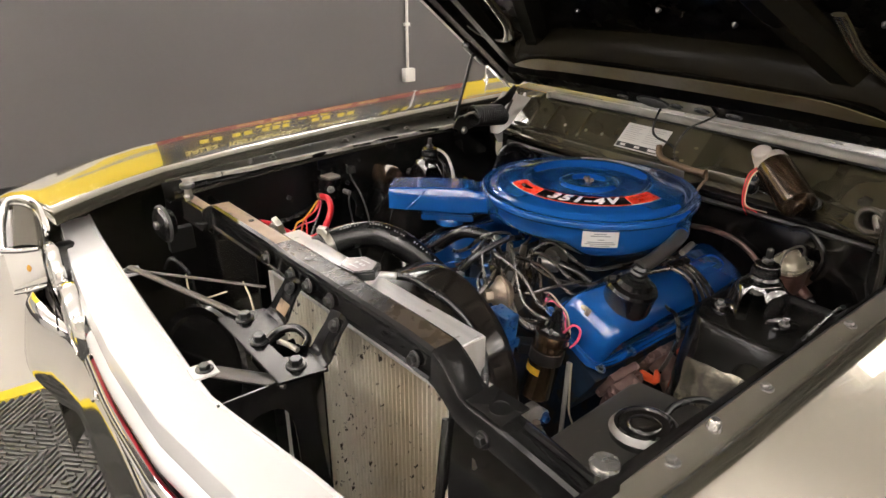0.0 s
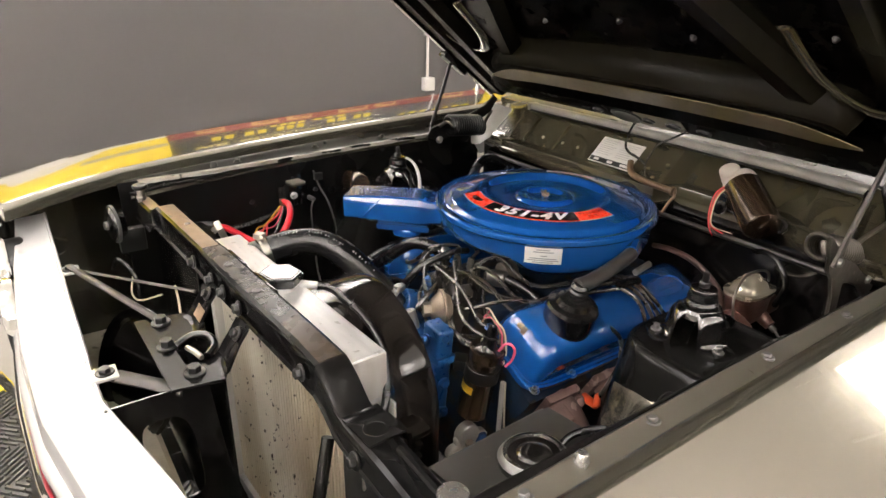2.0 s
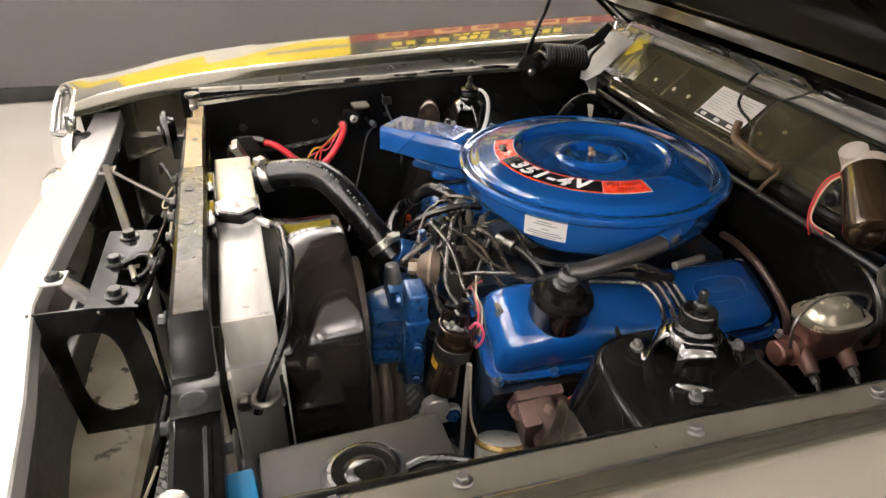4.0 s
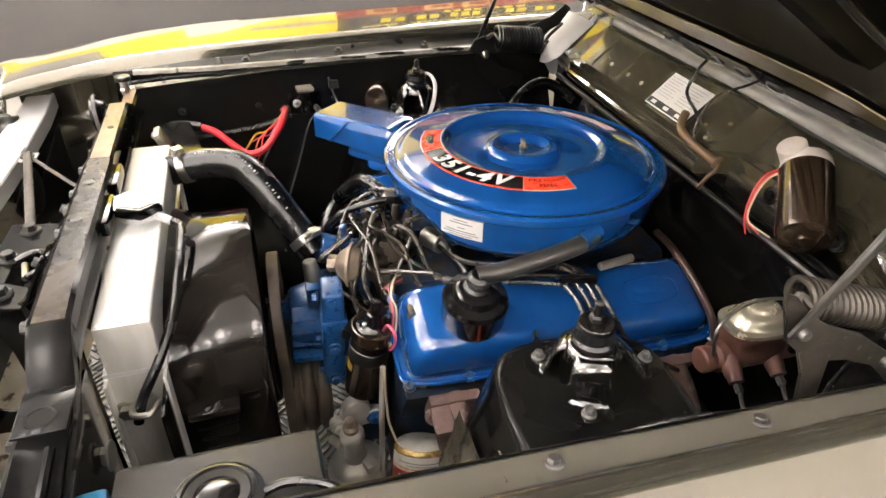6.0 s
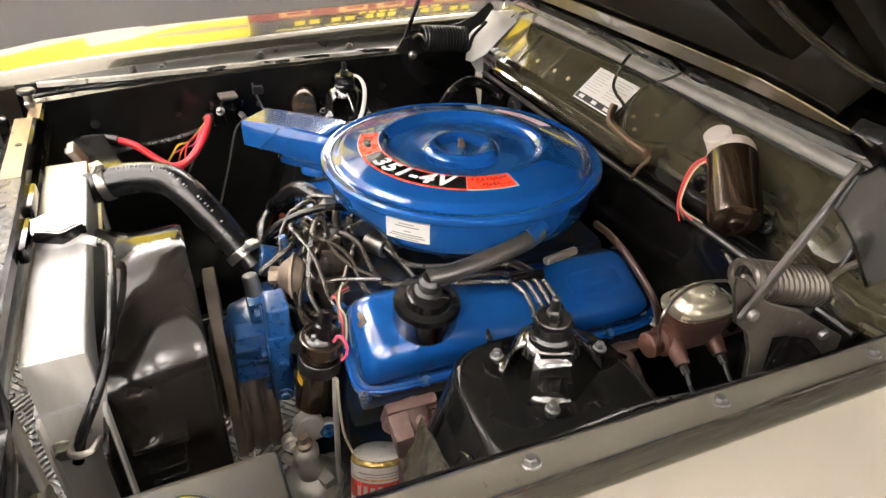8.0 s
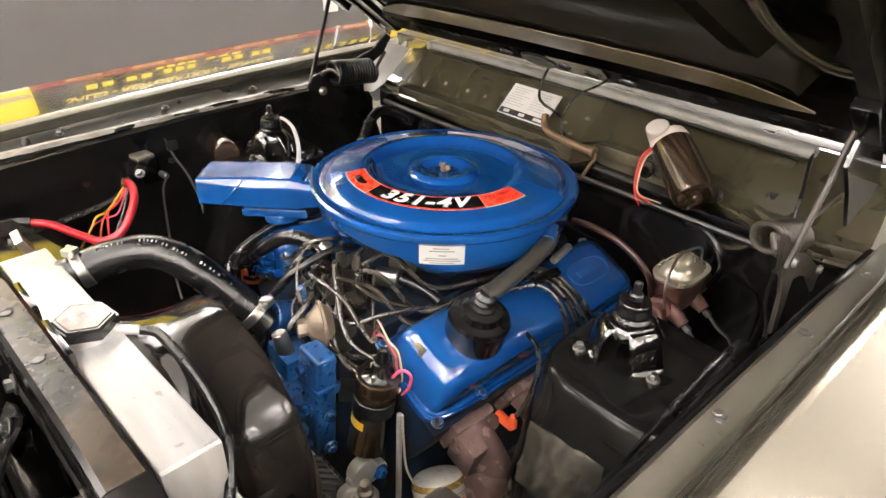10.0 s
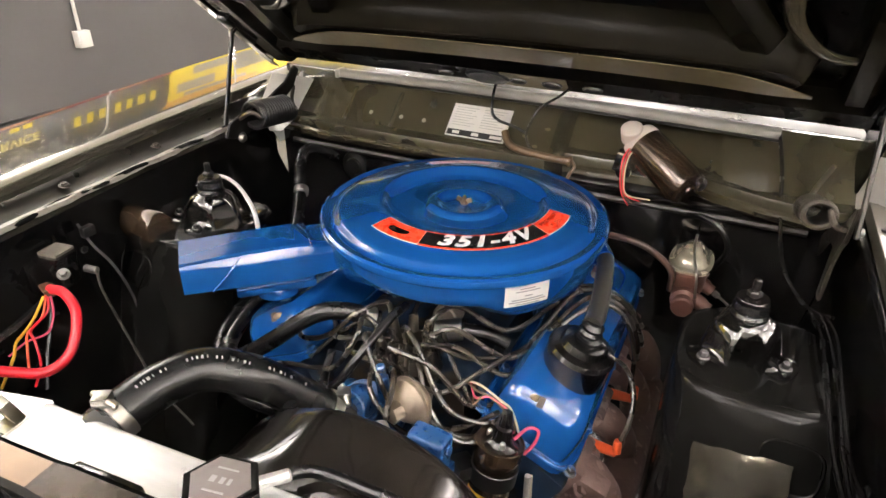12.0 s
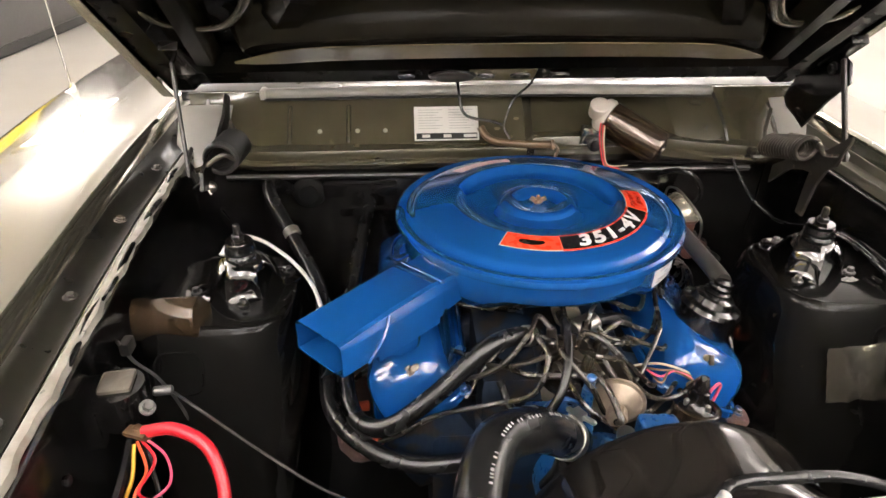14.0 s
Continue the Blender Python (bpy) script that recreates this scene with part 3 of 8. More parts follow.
def apron(s):
    t = car_part("inner_apron", "gloss black painted inner apron panel")
    rows = []
    for y in (-0.70, -0.5, -0.3, -0.1, 0.1, 0.3):
        rows.append([Vector((s * (x + flare(s, y) * (1 if z > 0.95 else 0.4)), y, z)) for x, z in (((0.572, 1.1285), (0.557, 1.1310), (0.5525, 1.129)) if s > 0 else ((0.555, 1.136),)) + ((0.551, 1.122), (0.549, 1.10), (0.548, 1.03), (0.545, 0.95), (0.53, 0.85), (0.51, 0.70), (0.50, 0.55))])
    part("panel", sheet(bm_new(), rows, 0.003), APRONM, t)
    for y in (-0.58, -0.42, -0.25):
        part("screw", bolt(bm_new(), (s * (0.548 + flare(s, y)), y, 1.045), (-s, 0, 0.05), 0.006, 0.005), SATIN, t)
    # liner between the panel and the floor
    part("liner", sheet(bm_new(), [[Vector((s * 0.46, y, 0.57)), Vector((s * 0.62, y, 0.5)), Vector((s * 0.93, y, 0.47))] for y in (-0.8, -0.3, 0.3)], 0.003), SATIN, t)


def shock_tower(s):
    cx, cy = (0.418, -0.070) if s > 0 else (-0.444, -0.080)
    side = "driver" if s > 0 else "passenger"
    t = car_part("shock_tower", f"gloss black pressed steel shock tower, {side} side")
    rows = []
    n = 32
    for z, rx, ry, off in ((0.55, 0.140, 0.25, 0.06), (0.85, 0.128, 0.178, 0.05), (0.96, 0.119, 0.141, 0.04), (1.028, 0.110, 0.113, 0.034), (1.045, 0.1065, 0.1055, 0.031), (1.052, 0.103, 0.1015, 0.029), (1.0555, 0.098, 0.096, 0.027), (1.0562, 0.090, 0.088, 0.024), (1.056, 0.03, 0.03, 0.0), (1.055, 0.004, 0.004, 0)):
        row = []
        for k in range(n + 1):
            a = 2 * math.pi * k / n
            c, q = math.cos(a), math.sin(a)
            e = 0.58
            row.append(Vector((cx + s * off + rx * math.copysign(abs(c) ** e, c), cy + ry * math.copysign(abs(q) ** e, q), z)))
        rows.append(row)
    b = sheet(bm_new(), rows)
    bmesh.ops.remove_doubles(b, verts=b.verts[:], dist=0.0005)
    part("tower", b, TOWERM, t, angle=50)
    m = Matrix.Translation((cx, cy, 1.056))
    feet = ((0.378, -0.112), (0.407, 0.008), (0.472, -0.092)) if s > 0 else ((-0.512, -0.098), (-0.385, -0.045), (-0.437, -0.132))
    um = part("upper_mount", lathe(bm_new(), [(0, 0.0545), (0.020, 0.0545), (0.027, 0.052), (0.031, 0.046), (0.033, 0.038), (0.030, 0.036), (0.0, 0.036)], m, 28), MOUNTM, t, "gloss black three-legged upper shock mount")
    for fx, fy in feet:
        d = Vector((fx - cx, fy - cy, 0))
        n = d.length
        d.normalize()
        sd = Vector((-d.y, d.x, 0))
        rows = []
        for u, z, w, bow in ((0.012, 0.053, 0.016, 0.000), (0.028, 0.0515, 0.021, 0.002), (0.036, 0.046, 0.0225, 0.005), (0.46 * n + 0.014, 0.033, 0.024, 0.008), (0.74 * n, 0.016, 0.026, 0.008), (0.86 * n, 0.0065, 0.0275, 0.004), (0.95 * n, 0.0042, 0.027, 0.001), (1.10 * n, 0.0036, 0.023, 0.0), (1.20 * n, 0.0034, 0.012, 0.0)):
            rows.append([m @ (d * u + sd * (w * q) + Vector((0, 0, max(0.0015, z - bow * 2.2 * q * q - (0.003 if abs(q) > 0.95 and z > 0.006 else 0))))) for q in (-1, -0.9, -0.6, -0.25, 0.25, 0.6, 0.9, 1)])
        part("leg", sheet(bm_new(), rows, 0.003), MOUNTM, um, angle=45)
        part("nut", bolt(bm_new(), m @ (d * (n * 0.99) + Vector((0, 0, 0.0045))), (0, 0, 1), 0.0052, 0.007), ZINCW if s > 0 else SATIN, um)
    part("bushing", lathe(bm_new(), [(0, 0.050), (0.022, 0.050), (0.023, 0.057), (0.020, 0.061), (0.022, 0.065), (0.020, 0.074), (0.010, 0.077), (0, 0.077)], m, 20), RUBBER, t, "black rubber bushing")
    part("bushing_washer", lathe(bm_new(), [(0.006, 0.0775), (0.0185, 0.0775), (0.0195, 0.0785), (0.0185, 0.0800), (0.006, 0.0800)], m, 20), PLASTIC, t)
    st = cyl(bm_new(), (cx, cy, 1.135), (cx, cy, 1.162), 0.005, seg=10)
    cyl(st, (cx, cy, 1.137), (cx, cy, 1.146), 0.009, seg=6)
    part("stud", st, SATIN, t)
    oval = [(0.030 * math.copysign(abs(math.cos(q)) ** 0.6, math.cos(q)), 0.022 * math.copysign(abs(math.sin(q)) ** 0.6, math.sin(q))) for q in np.linspace(0, 2 * math.pi, 25)]
    em = tube(bm_new(), [(cx + 0.072 * s + 1.1 * u, cy - 0.1255 + 0.44 * v, 1.000 + 1.3 * v) for u, v in oval], 0.0022, 6, 1)
    part("pressed_outline", em, TOWERM, t)
    if s > 0:
        rng = random.Random(11)
        m2 = Matrix.Translation((0.442, -0.2135, 0.968)) @ rot(-18.5, -4, 0)
        lab = sheet(bm_new(), [[m2 @ Vector((0.052 * u + rng.uniform(-0.002, 0.002), -0.0045 + rng.uniform(-0.0020, 0.0020), 0.042 * v + rng.uniform(-0.002, 0.002))) for u in np.linspace(-1, 1, 11)] for v in np.linspace(-1, 1, 9)], 0.0008)
        part("foil_label", lab, FOIL, t, "shiny crinkled silver foil label", angle=25)
    return t


def hood():
    t = car_part("hood", "raised dark olive car hood with a black ribbed underside")
    ang = radians(38)
    m = Matrix.Translation((0, 0.392, 1.222)) @ Matrix(((1, 0, 0, 0), (0, -math.cos(ang), -math.sin(ang), 0), (0, math.sin(ang), -math.cos(ang), 0), (0, 0, 0, 1)))
    # local: x across, y up along the hood, z down out of its underside
    W, L = 0.655, 1.30
    P = lambda x, y, z: m @ Vector((x - 0.035 * max(0.0, -x / W) - 0.037 * max(0.0, x / W), y, z))
    skin = []
    for y in np.linspace(-0.02, L, 9):
        skin.append([P(x, y, -0.045 - 0.02 * (1 - (x / W) ** 2)) for x in np.linspace(-W, W, 13)])
    part("outer_skin", sheet(bm_new(), skin, 0.002), OLIVE, t)
    inner = []
    for y in np.linspace(0.0, L - 0.02, 9):
        inner.append([P(x, y, -0.036 - 0.018 * (1 - (x / W) ** 2)) for x in np.linspace(-W + 0.01, W - 0.01, 13)])
    part("inner_panel", sheet(bm_new(), inner, 0.002), HOODIN, t)

    def beam(points, w, h, name, material=HOODIN, top=0.6):
        """A pressed hat-section rib along a line of (x, y) on the underside."""
        b = bm_new()
        line = curve_pts([(x, y, 0) for x, y in points], 6)
        rows = []
        for k, q in enumerate(line):
            d = (line[min(k + 1, len(line) - 1)] - line[max(k - 1, 0)]).normalized()
            sd = Vector((d.y, -d.x, 0))
            row = []
            for o, z in ((-w / 2, -0.05), (-w / 2, -0.03), (-w / 2 * top, h - 0.006), (-w / 2 * top * 0.75, h), (w / 2 * top * 0.75, h), (w / 2 * top, h - 0.006), (w / 2, -0.03), (w / 2, -0.05)):
                v = q + sd * o
                row.append(P(v.x, v.y, z))
            rows.append(row)
        sheet(b, rows)
        return part(name, b, HOODRIB if "rib" in name else material, t, angle=30)

    beam([(-W + 0.045, 0.0), (-W + 0.045, 0.6), (-W + 0.045, L - 0.04)], 0.09, 0.0, "side_rail")
    beam([(W - 0.045, 0.0), (W - 0.045, 0.6), (W - 0.045, L - 0.04)], 0.09, 0.0, "side_rail")
    beam([(-W + 0.02, 0.045), (0, 0.05), (W - 0.02, 0.045)], 0.11, -0.004, "rear_rail")
    beam([(-W + 0.02, L - 0.06), (0, L - 0.06), (W - 0.02, L - 0.06)], 0.10, 0.0, "front_rail")
    beam([(-0.44, 0.175), (-0.38, 0.205), (0, 0.222), (0.38, 0.205), (0.44, 0.175)], 0.085, 0.014, "cross_rib")
    beam([(-0.41, 0.16), (-0.2, 0.6), (0.0, 0.98), (0.05, 1.25)], 0.075, -0.004, "diagonal_rib")
    beam([(0.41, 0.16), (0.2, 0.6), (0.0, 0.98), (-0.05, 1.25)], 0.075, -0.004, "diagonal_rib")
    beam([(-0.54, 0.10), (-0.50, 0.7), (-0.46, 1.2)], 0.06, -0.004, "long_rib")
    beam([(0.54, 0.10), (0.50, 0.7), (0.46, 1.2)], 0.06, -0.004, "long_rib")
    # the light reflected in the cross rib, painted as a khaki strip, and the corner arches
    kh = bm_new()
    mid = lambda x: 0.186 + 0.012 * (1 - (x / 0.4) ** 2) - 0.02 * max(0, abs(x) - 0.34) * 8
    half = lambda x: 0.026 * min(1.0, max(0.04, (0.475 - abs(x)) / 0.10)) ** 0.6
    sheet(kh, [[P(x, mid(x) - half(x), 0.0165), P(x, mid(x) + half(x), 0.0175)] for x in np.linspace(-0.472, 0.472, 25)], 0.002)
    part("khaki_sheen_strip", kh, STRIPK, t, "khaki strip standing for light reflected in the rib")
    for s in (-1, 1):
        arch = [(s * 0.60, 0.30), (s * 0.56, 0.235), (s * 0.48, 0.225), (s * 0.42, 0.30), (s * 0.40, 0.42)]
        b = bm_new()
        tube(b, [P(x, y, -0.014) for x, y in arch], 0.013, 8, 6, flat=0.35)
        part("corner_arch", b, KHAKI, t)
    # edge flange hanging at both sides
    for s in (-1, 1):
        part("edge_flange", sheet(bm_new(), [[P(s * W, y, -0.046), P(s * (W + 0.004), y, -0.03), P(s * W, y, 0.004), P(s * (W - 0.02), y, 0.006)] for y in np.linspace(-0.02, L, 8)], 0.002), OLIVE if s < 0 else KHAKI, t)
    part("khaki_patch", sheet(bm_new(), [[P(x, y, -0.0015) for x in (-0.075, -0.02, 0.055)] for y in (0.028, 0.05, 0.078)], 0.001), STRIPK, t, "khaki patch of the rear rail")
    # oval access holes in the rear rail
    for x, w in ((-0.11, 0.034), (-0.045, 0.013), (0.022, 0.015), (0.10, 0.014), (-0.2, 0.012)):
        o = lathe(bm_new(), [(0, 0.0), (w * 0.8, 0.0), (w, 0.002), (w * 1.25, 0.0035), (w * 1.4, 0.0)], m @ Matrix.Translation((x, 0.052, -0.0005)), 20, squash=0.55)
        part("access_hole", o, INK, t)
    for x, y in ((-0.2, 0.34), (0.17, 0.33), (0.42, 0.36), (-0.05, 0.62), (0.24, 0.60), (-0.3, 0.7), (0.44, 0.72), (0.02, 0.36)):
        b = bm_new()
        lathe(b, [(0, 0.008), (0.003, 0.0075), (0.0055, 0.003), (0.0062, 0.0)], m @ Matrix.Translation((x, y, -0.045)), 12)
        part("rusty_clip", b, ZINCW, t)


def hinge(s):
    side = "driver" if s > 0 else "passenger"
    t = car_part("hood_hinge", f"black hood hinge with a coiled spring, {side} side")
    X = 0.525 if s > 0 else -0.556
    arm = bm_new()
    top, bot = (Vector((X, 0.142, 1.318)), Vector((X, 0.070, 1.186))) if s > 0 else (Vector((X - 0.018, 0.165, 1.335)), Vector((X, 0.092, 1.172)))
    d = (top - bot).normalized()
    mid = (top + bot) / 2
    m = Matrix.Translation(mid) @ d.to_track_quat("Z", "X").to_matrix().to_4x4()
    bmesh.ops.create_cube(arm, size=1.0, matrix=m @ Matrix.Diagonal((0.010, 0.006, (top - bot).length + 0.02, 1)))
    bmesh.ops.bevel(arm, geom=arm.edges[:], offset=0.0015, segments=1, affect="EDGES")
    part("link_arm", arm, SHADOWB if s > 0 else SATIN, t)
    if s < 0:
        arm2 = bm_new()
        plate(arm2, [(0.060, 1.150), (0.10, 1.135), (0.2, 1.16), (0.275, 1.20), (0.30, 1.235), (0.285, 1.245), (0.25, 1.215), (0.18, 1.19), (0.11, 1.185), (0.075, 1.175)], 0.006,
              Matrix(((0, 0, s, X - 0.028 * s), (1, 0, 0, 0), (0, 1, 0, 0), (0, 0, 0, 1))), 0.0015)
        part("main_arm", arm2, SATIN, t)
    pl = bm_new()
    plate(pl, [(0.051, 1.214), (0.051, 1.225), (0.064, 1.219), (0.076, 1.204), (0.096, 1.187), (0.112, 1.178), (0.158, 1.159), (0.20, 1.130), (0.245, 1.100), (0.245, 1.062), (0.205, 1.100), (0.190, 1.115), (0.151, 1.129), (0.128, 1.134), (0.134, 1.09), (0.138, 1.05), (0.118, 1.05), (0.108, 1.116), (0.092, 1.149), (0.069, 1.167), (0.064, 1.190)] if s > 0 else [(0.075, 1.150), (0.085, 1.10), (0.13, 1.06), (0.20, 1.06), (0.20, 1.085), (0.14, 1.105), (0.11, 1.145)], 0.006,
          Matrix(((0, 0, s, X - 0.012 * s), (1, 0, 0, 0), (0, 1, 0, 0), (0, 0, 0, 1))), 0.0015)
    part("base_plate", pl, DUSTY if s > 0 else APRONM, t)
    if s > 0:
        hb = plate(bm_new(), [(0.122, 1.292), (0.134, 1.322), (0.165, 1.333), (0.205, 1.322), (0.240, 1.298), (0.272, 1.262), (0.300, 1.222), (0.282, 1.204), (0.245, 1.198), (0.218, 1.184), (0.206, 1.200), (0.168, 1.248)], 0.005, Matrix(((0, 0, 1, X + 0.006), (1, 0, 0, 0), (0, 1, 0, 0), (0, 0, 0, 1))), 0.0015)
        part("side_plate", hb, GLOSS, t, "black plate bolted to the hood")
        part("plate_bolt", bolt(bm_new(), (X + 0.005, 0.175, 1.305), (-1, 0, 0), 0.007, 0.005), SATIN, t)
    top_br = bm_new()
    bx(top_br, (X + 0.006 * s, 0.165, 1.335), (0.03, 0.09, 0.016), rot(-38, 0, 0), bev=0.003)
    part("hood_bracket", top_br, APRONM, t)
    sp = bm_new()
    pts = []
    turns = 14
    y0, y1, r = (0.106, 0.222, 0.0195) if s > 0 else (0.120, 0.225, 0.0250)
    cz0, cz1, xx = (1.186, 1.150, X - 0.043) if s > 0 else (1.180, 1.170, -0.512)
    for k in range(turns * 18 + 1):
        a = 2 * math.pi * k / 18
        u = k / (turns * 18)
        pts.append((xx + r * math.cos(a), y0 + (y1 - y0) * u, cz0 + (cz1 - cz0) * u + r * math.sin(a)))
    tube(sp, pts, 0.0040 if s > 0 else 0.0044, 8, 0)
    part("coil_spring", sp, DUSTY if s > 0 else SATIN, t, "dusty steel coil spring" if s > 0 else "black coil spring")
    for line in ([(xx + r, y0, cz0), (xx + 0.01, y0 - 0.012, cz0 + 0.012), (xx + s * 0.02, y0 - 0.018, cz0 - 0.005), (X - 0.01 * s, bot.y, bot.z)], [(xx + r, y1, cz1), (xx, y1 + 0.02, cz1 + 0.01), (X - 0.02 * s, 0.285, 1.20)]):
        part("spring_hook", tube(bm_new(), line, 0.0042, 8), DUSTY, t)
    for p in ((0.074, 1.184), (0.190, 1.128)) if s > 0 else ((0.10, 1.14),):
        part("rivet", lathe(bm_new(), [(0, 0.009), (0.006, 0.008), (0.010, 0.003), (0.010, 0)], Matrix.Translation((X - 0.028 * s, *p)) @ rot(0, -90 * s, 0), 14), ZINC, t) if s < 0 else part("rivet", lathe(bm_new(), [(0, 0.006), (0.005, 0.005), (0.0065, 0.002), (0.0065, 0)], Matrix.Translation((X + 0.003, *p)) @ rot(0, 90, 0), 14), ZINCW, t)


def cowl():
    t = car_part("cowl_panel", "olive painted cowl panel below the windscreen with pressed ribs")

    def depth(x):
        return lin(x, [-0.66, -0.56, -0.518, -0.503, -0.49, 0.035, 0.06, 0.30, 0.345, 0.42, 0.50, 0.66], [0.030, 0.014, 0.009, 0.002, 0.0, 0.0, 0.055, 0.06, 0.03, 0.0, -0.02, 0.02])

    xs = [-0.64, -0.60, -0.56, -0.518, -0.503, -0.49, -0.45, -0.4, -0.3, -0.2, -0.1, 0.0, 0.035, 0.06, 0.09, 0.15, 0.22, 0.30, 0.325, 0.345, 0.38, 0.42, 0.46, 0.50, 0.55, 0.60, 0.64]
    rows = []
    for y, z, f in ((0.411, 1.2125, 0.0), (0.404, 1.212, 0.1), (0.398, 1.204, 0.4), (0.385, 1.19, 0.9), (0.352, 1.16, 1.0), (0.322, 1.1315, 1.0), (0.318, 1.1290, 1.0), (0.303, 1.1262, 1.0), (0.2990, 1.1240, 1.0), (0.2975, 1.1200, 1.0), (0.298, 1.1060, 0.95), (0.2935, 1.1020, 0.95), (0.2925, 1.0970, 0.95), (0.297, 1.088, 0.9), (0.31, 1.080, 0.9)):
        rows.append([Vector((x, y + f * depth(x), z - 0.03 * f * max(0, abs(x) - 0.58))) for x in xs])
    part("panel", sheet(bm_new(), rows, 0.002), KHAKI, t, angle=30)
    for x in (-0.435, -0.318):
        part("pressed_rib", tube(bm_new(), [(x, 0.3835, 1.1855), (x, 0.378, 1.1835), (x, 0.350, 1.1565), (x, 0.328, 1.1355), (x, 0.326, 1.132)], 0.0052, 10, 4), KHAKI, t)
    for x, z in ((-0.375, 1.15), (-0.30, 1.15), (-0.245, 1.15)):
        part("plug", lathe(bm_new(), [(0, 0.002), (0.004, 0.0016), (0.005, 0)], Matrix.Translation((x, 0.3405, z)) @ rot(138 - 90, 0, 0), 10), ZINC, t)
    top = bm_new()
    bx(top, (0, 0.47, 1.205), (1.32, 0.10, 0.02), rot(4, 0, 0), bev=0.004)
    part("vent_panel", top, OLIVESHADE, t)
    for s in (-1, 1):
        g = plate(bm_new(), [(0.28, 1.09), (0.40, 1.20), (0.43, 1.20), (0.43, 1.06), (0.30, 1.06)], 0.004, Matrix(((0, 0, s, s * 0.60), (1, 0, 0, 0), (0, 1, 0, 0), (0, 0, 0, 1))), 0.001)
        part("end_gusset", g, SILVER, t, "light grey end gusset")
        for y in (0.33, 0.37):
            part("bolt", bolt(bm_new(), (s * 0.60 - 0.001 * s, y, 1.09 + 0.9 * (y - 0.3)), (-s, 0, 0), 0.007, 0.005), ZINC, t)
    for s in (-1, 1):
        ep = sheet(bm_new(), [[Vector((s * 0.545, 0.372, 1.196)), Vector((s * 0.575, 0.356, 1.203)), Vector((s * 0.64, 0.345, 1.205))], [Vector((s * 0.552, 0.330, 1.152)), Vector((s * 0.572, 0.300, 1.147)), Vector((s * 0.64, 0.290, 1.147))], [Vector((s * 0.556, 0.298, 1.118)), Vector((s * 0.570, 0.270, 1.098)), Vector((s * 0.60, 0.265, 1.095))]], 0.002)
        part("end_panel", ep, ENDGREY, t, "light grey painted end panel")
    # brace bulge beside the wiper motor
    br = sheet(bm_new(), [[Vector((0.335, 0.40, 1.192)), Vector((0.40, 0.385, 1.19)), Vector((0.45, 0.38, 1.185))],
                          [Vector((0.345, 0.355, 1.15)), Vector((0.40, 0.325, 1.15)), Vector((0.46, 0.33, 1.14))],
                          [Vector((0.36, 0.325, 1.105)), Vector((0.41, 0.30, 1.10)), Vector((0.47, 0.30, 1.10))]], 0.002)
    part("pressed_bulge", br, KHAKI, t)
    w = car_part("weatherstrip", "pale grey hood weatherstrip along the cowl edge")
    grey = mat("grey_weatherstrip", (0.30, 0.29, 0.265), 0.45, 0, 0, (0.20, 0.19, 0.17), 20, 0.8, 100, 0.1)
    sec = ((0.016, -0.002), (0.014, 0.007), (0.008, 0.0115), (-0.002, 0.0125), (-0.010, 0.0100), (-0.0135, 0.0040), (-0.0125, -0.0030), (-0.009, -0.006), (0.010, -0.005), (0.016, -0.002))
    line = curve_pts([(-0.485, 0.398, 1.2085), (-0.2, 0.398, 1.2110), (0.1, 0.394, 1.2110), (0.425, 0.383, 1.2085)], 6)
    part("rubber_bead", sheet(bm_new(), [[Vector((q.x, q.y + dy, q.z + dz)) for dy, dz in sec] for q in line]), grey, w, angle=50)
    part("retainer", tube(bm_new(), [(q.x, q.y - 0.0125, q.z - 0.0065) for q in line[::3]], 0.0028, 8, 2), SATIN, w)
    part("bead_end", bx(bm_new(), (-0.488, 0.399, 1.2115), (0.012, 0.034, 0.020), bev=0.004), grey, w)
    for x, z in ((0.005, 1.137), (-0.02, 1.15), (0.02, 1.165)):
        part("paint_chip", lathe(bm_new(), [(0, 0.0012), (0.005, 0.001), (0.006, 0)], Matrix.Translation((x, 0.3275 + 1.06 * (z - 1.137), z)) @ rot(48, 0, 0), 9, 0.6), STRIPK, t)
    # firewall
    fw = car_part("firewall", "gloss black firewall behind the engine")
    part("panel", bx(bm_new(), (0, 0.362, 0.80), (1.2, 0.094, 0.575)), GLOSS, fw)
    em = bm_new()
    bx(em, (-0.30, 0.312, 1.035), (0.15, 0.01, 0.03), bev=0.004)
    bx(em, (-0.27, 0.312, 0.985), (0.15, 0.008, 0.02), bev=0.004)
    part("heater_plate", em, GLOSS, fw)
    part("seam", tube(bm_new(), [(-0.56, 0.30, 1.072), (-0.2, 0.302, 1.070), (0.2, 0.303, 1.07), (0.5, 0.30, 1.072)], 0.006, 8), SATIN, fw)
    rd = lathe(bm_new(), [(0, 0.012), (0.018, 0.012), (0.02, 0.008), (0.032, 0.006), (0.034, 0)], Matrix.Translation((-0.405, 0.314, 1.03)) @ rot(90, 0, 0), 24)
    part("round_plug", rd, SATIN, fw)


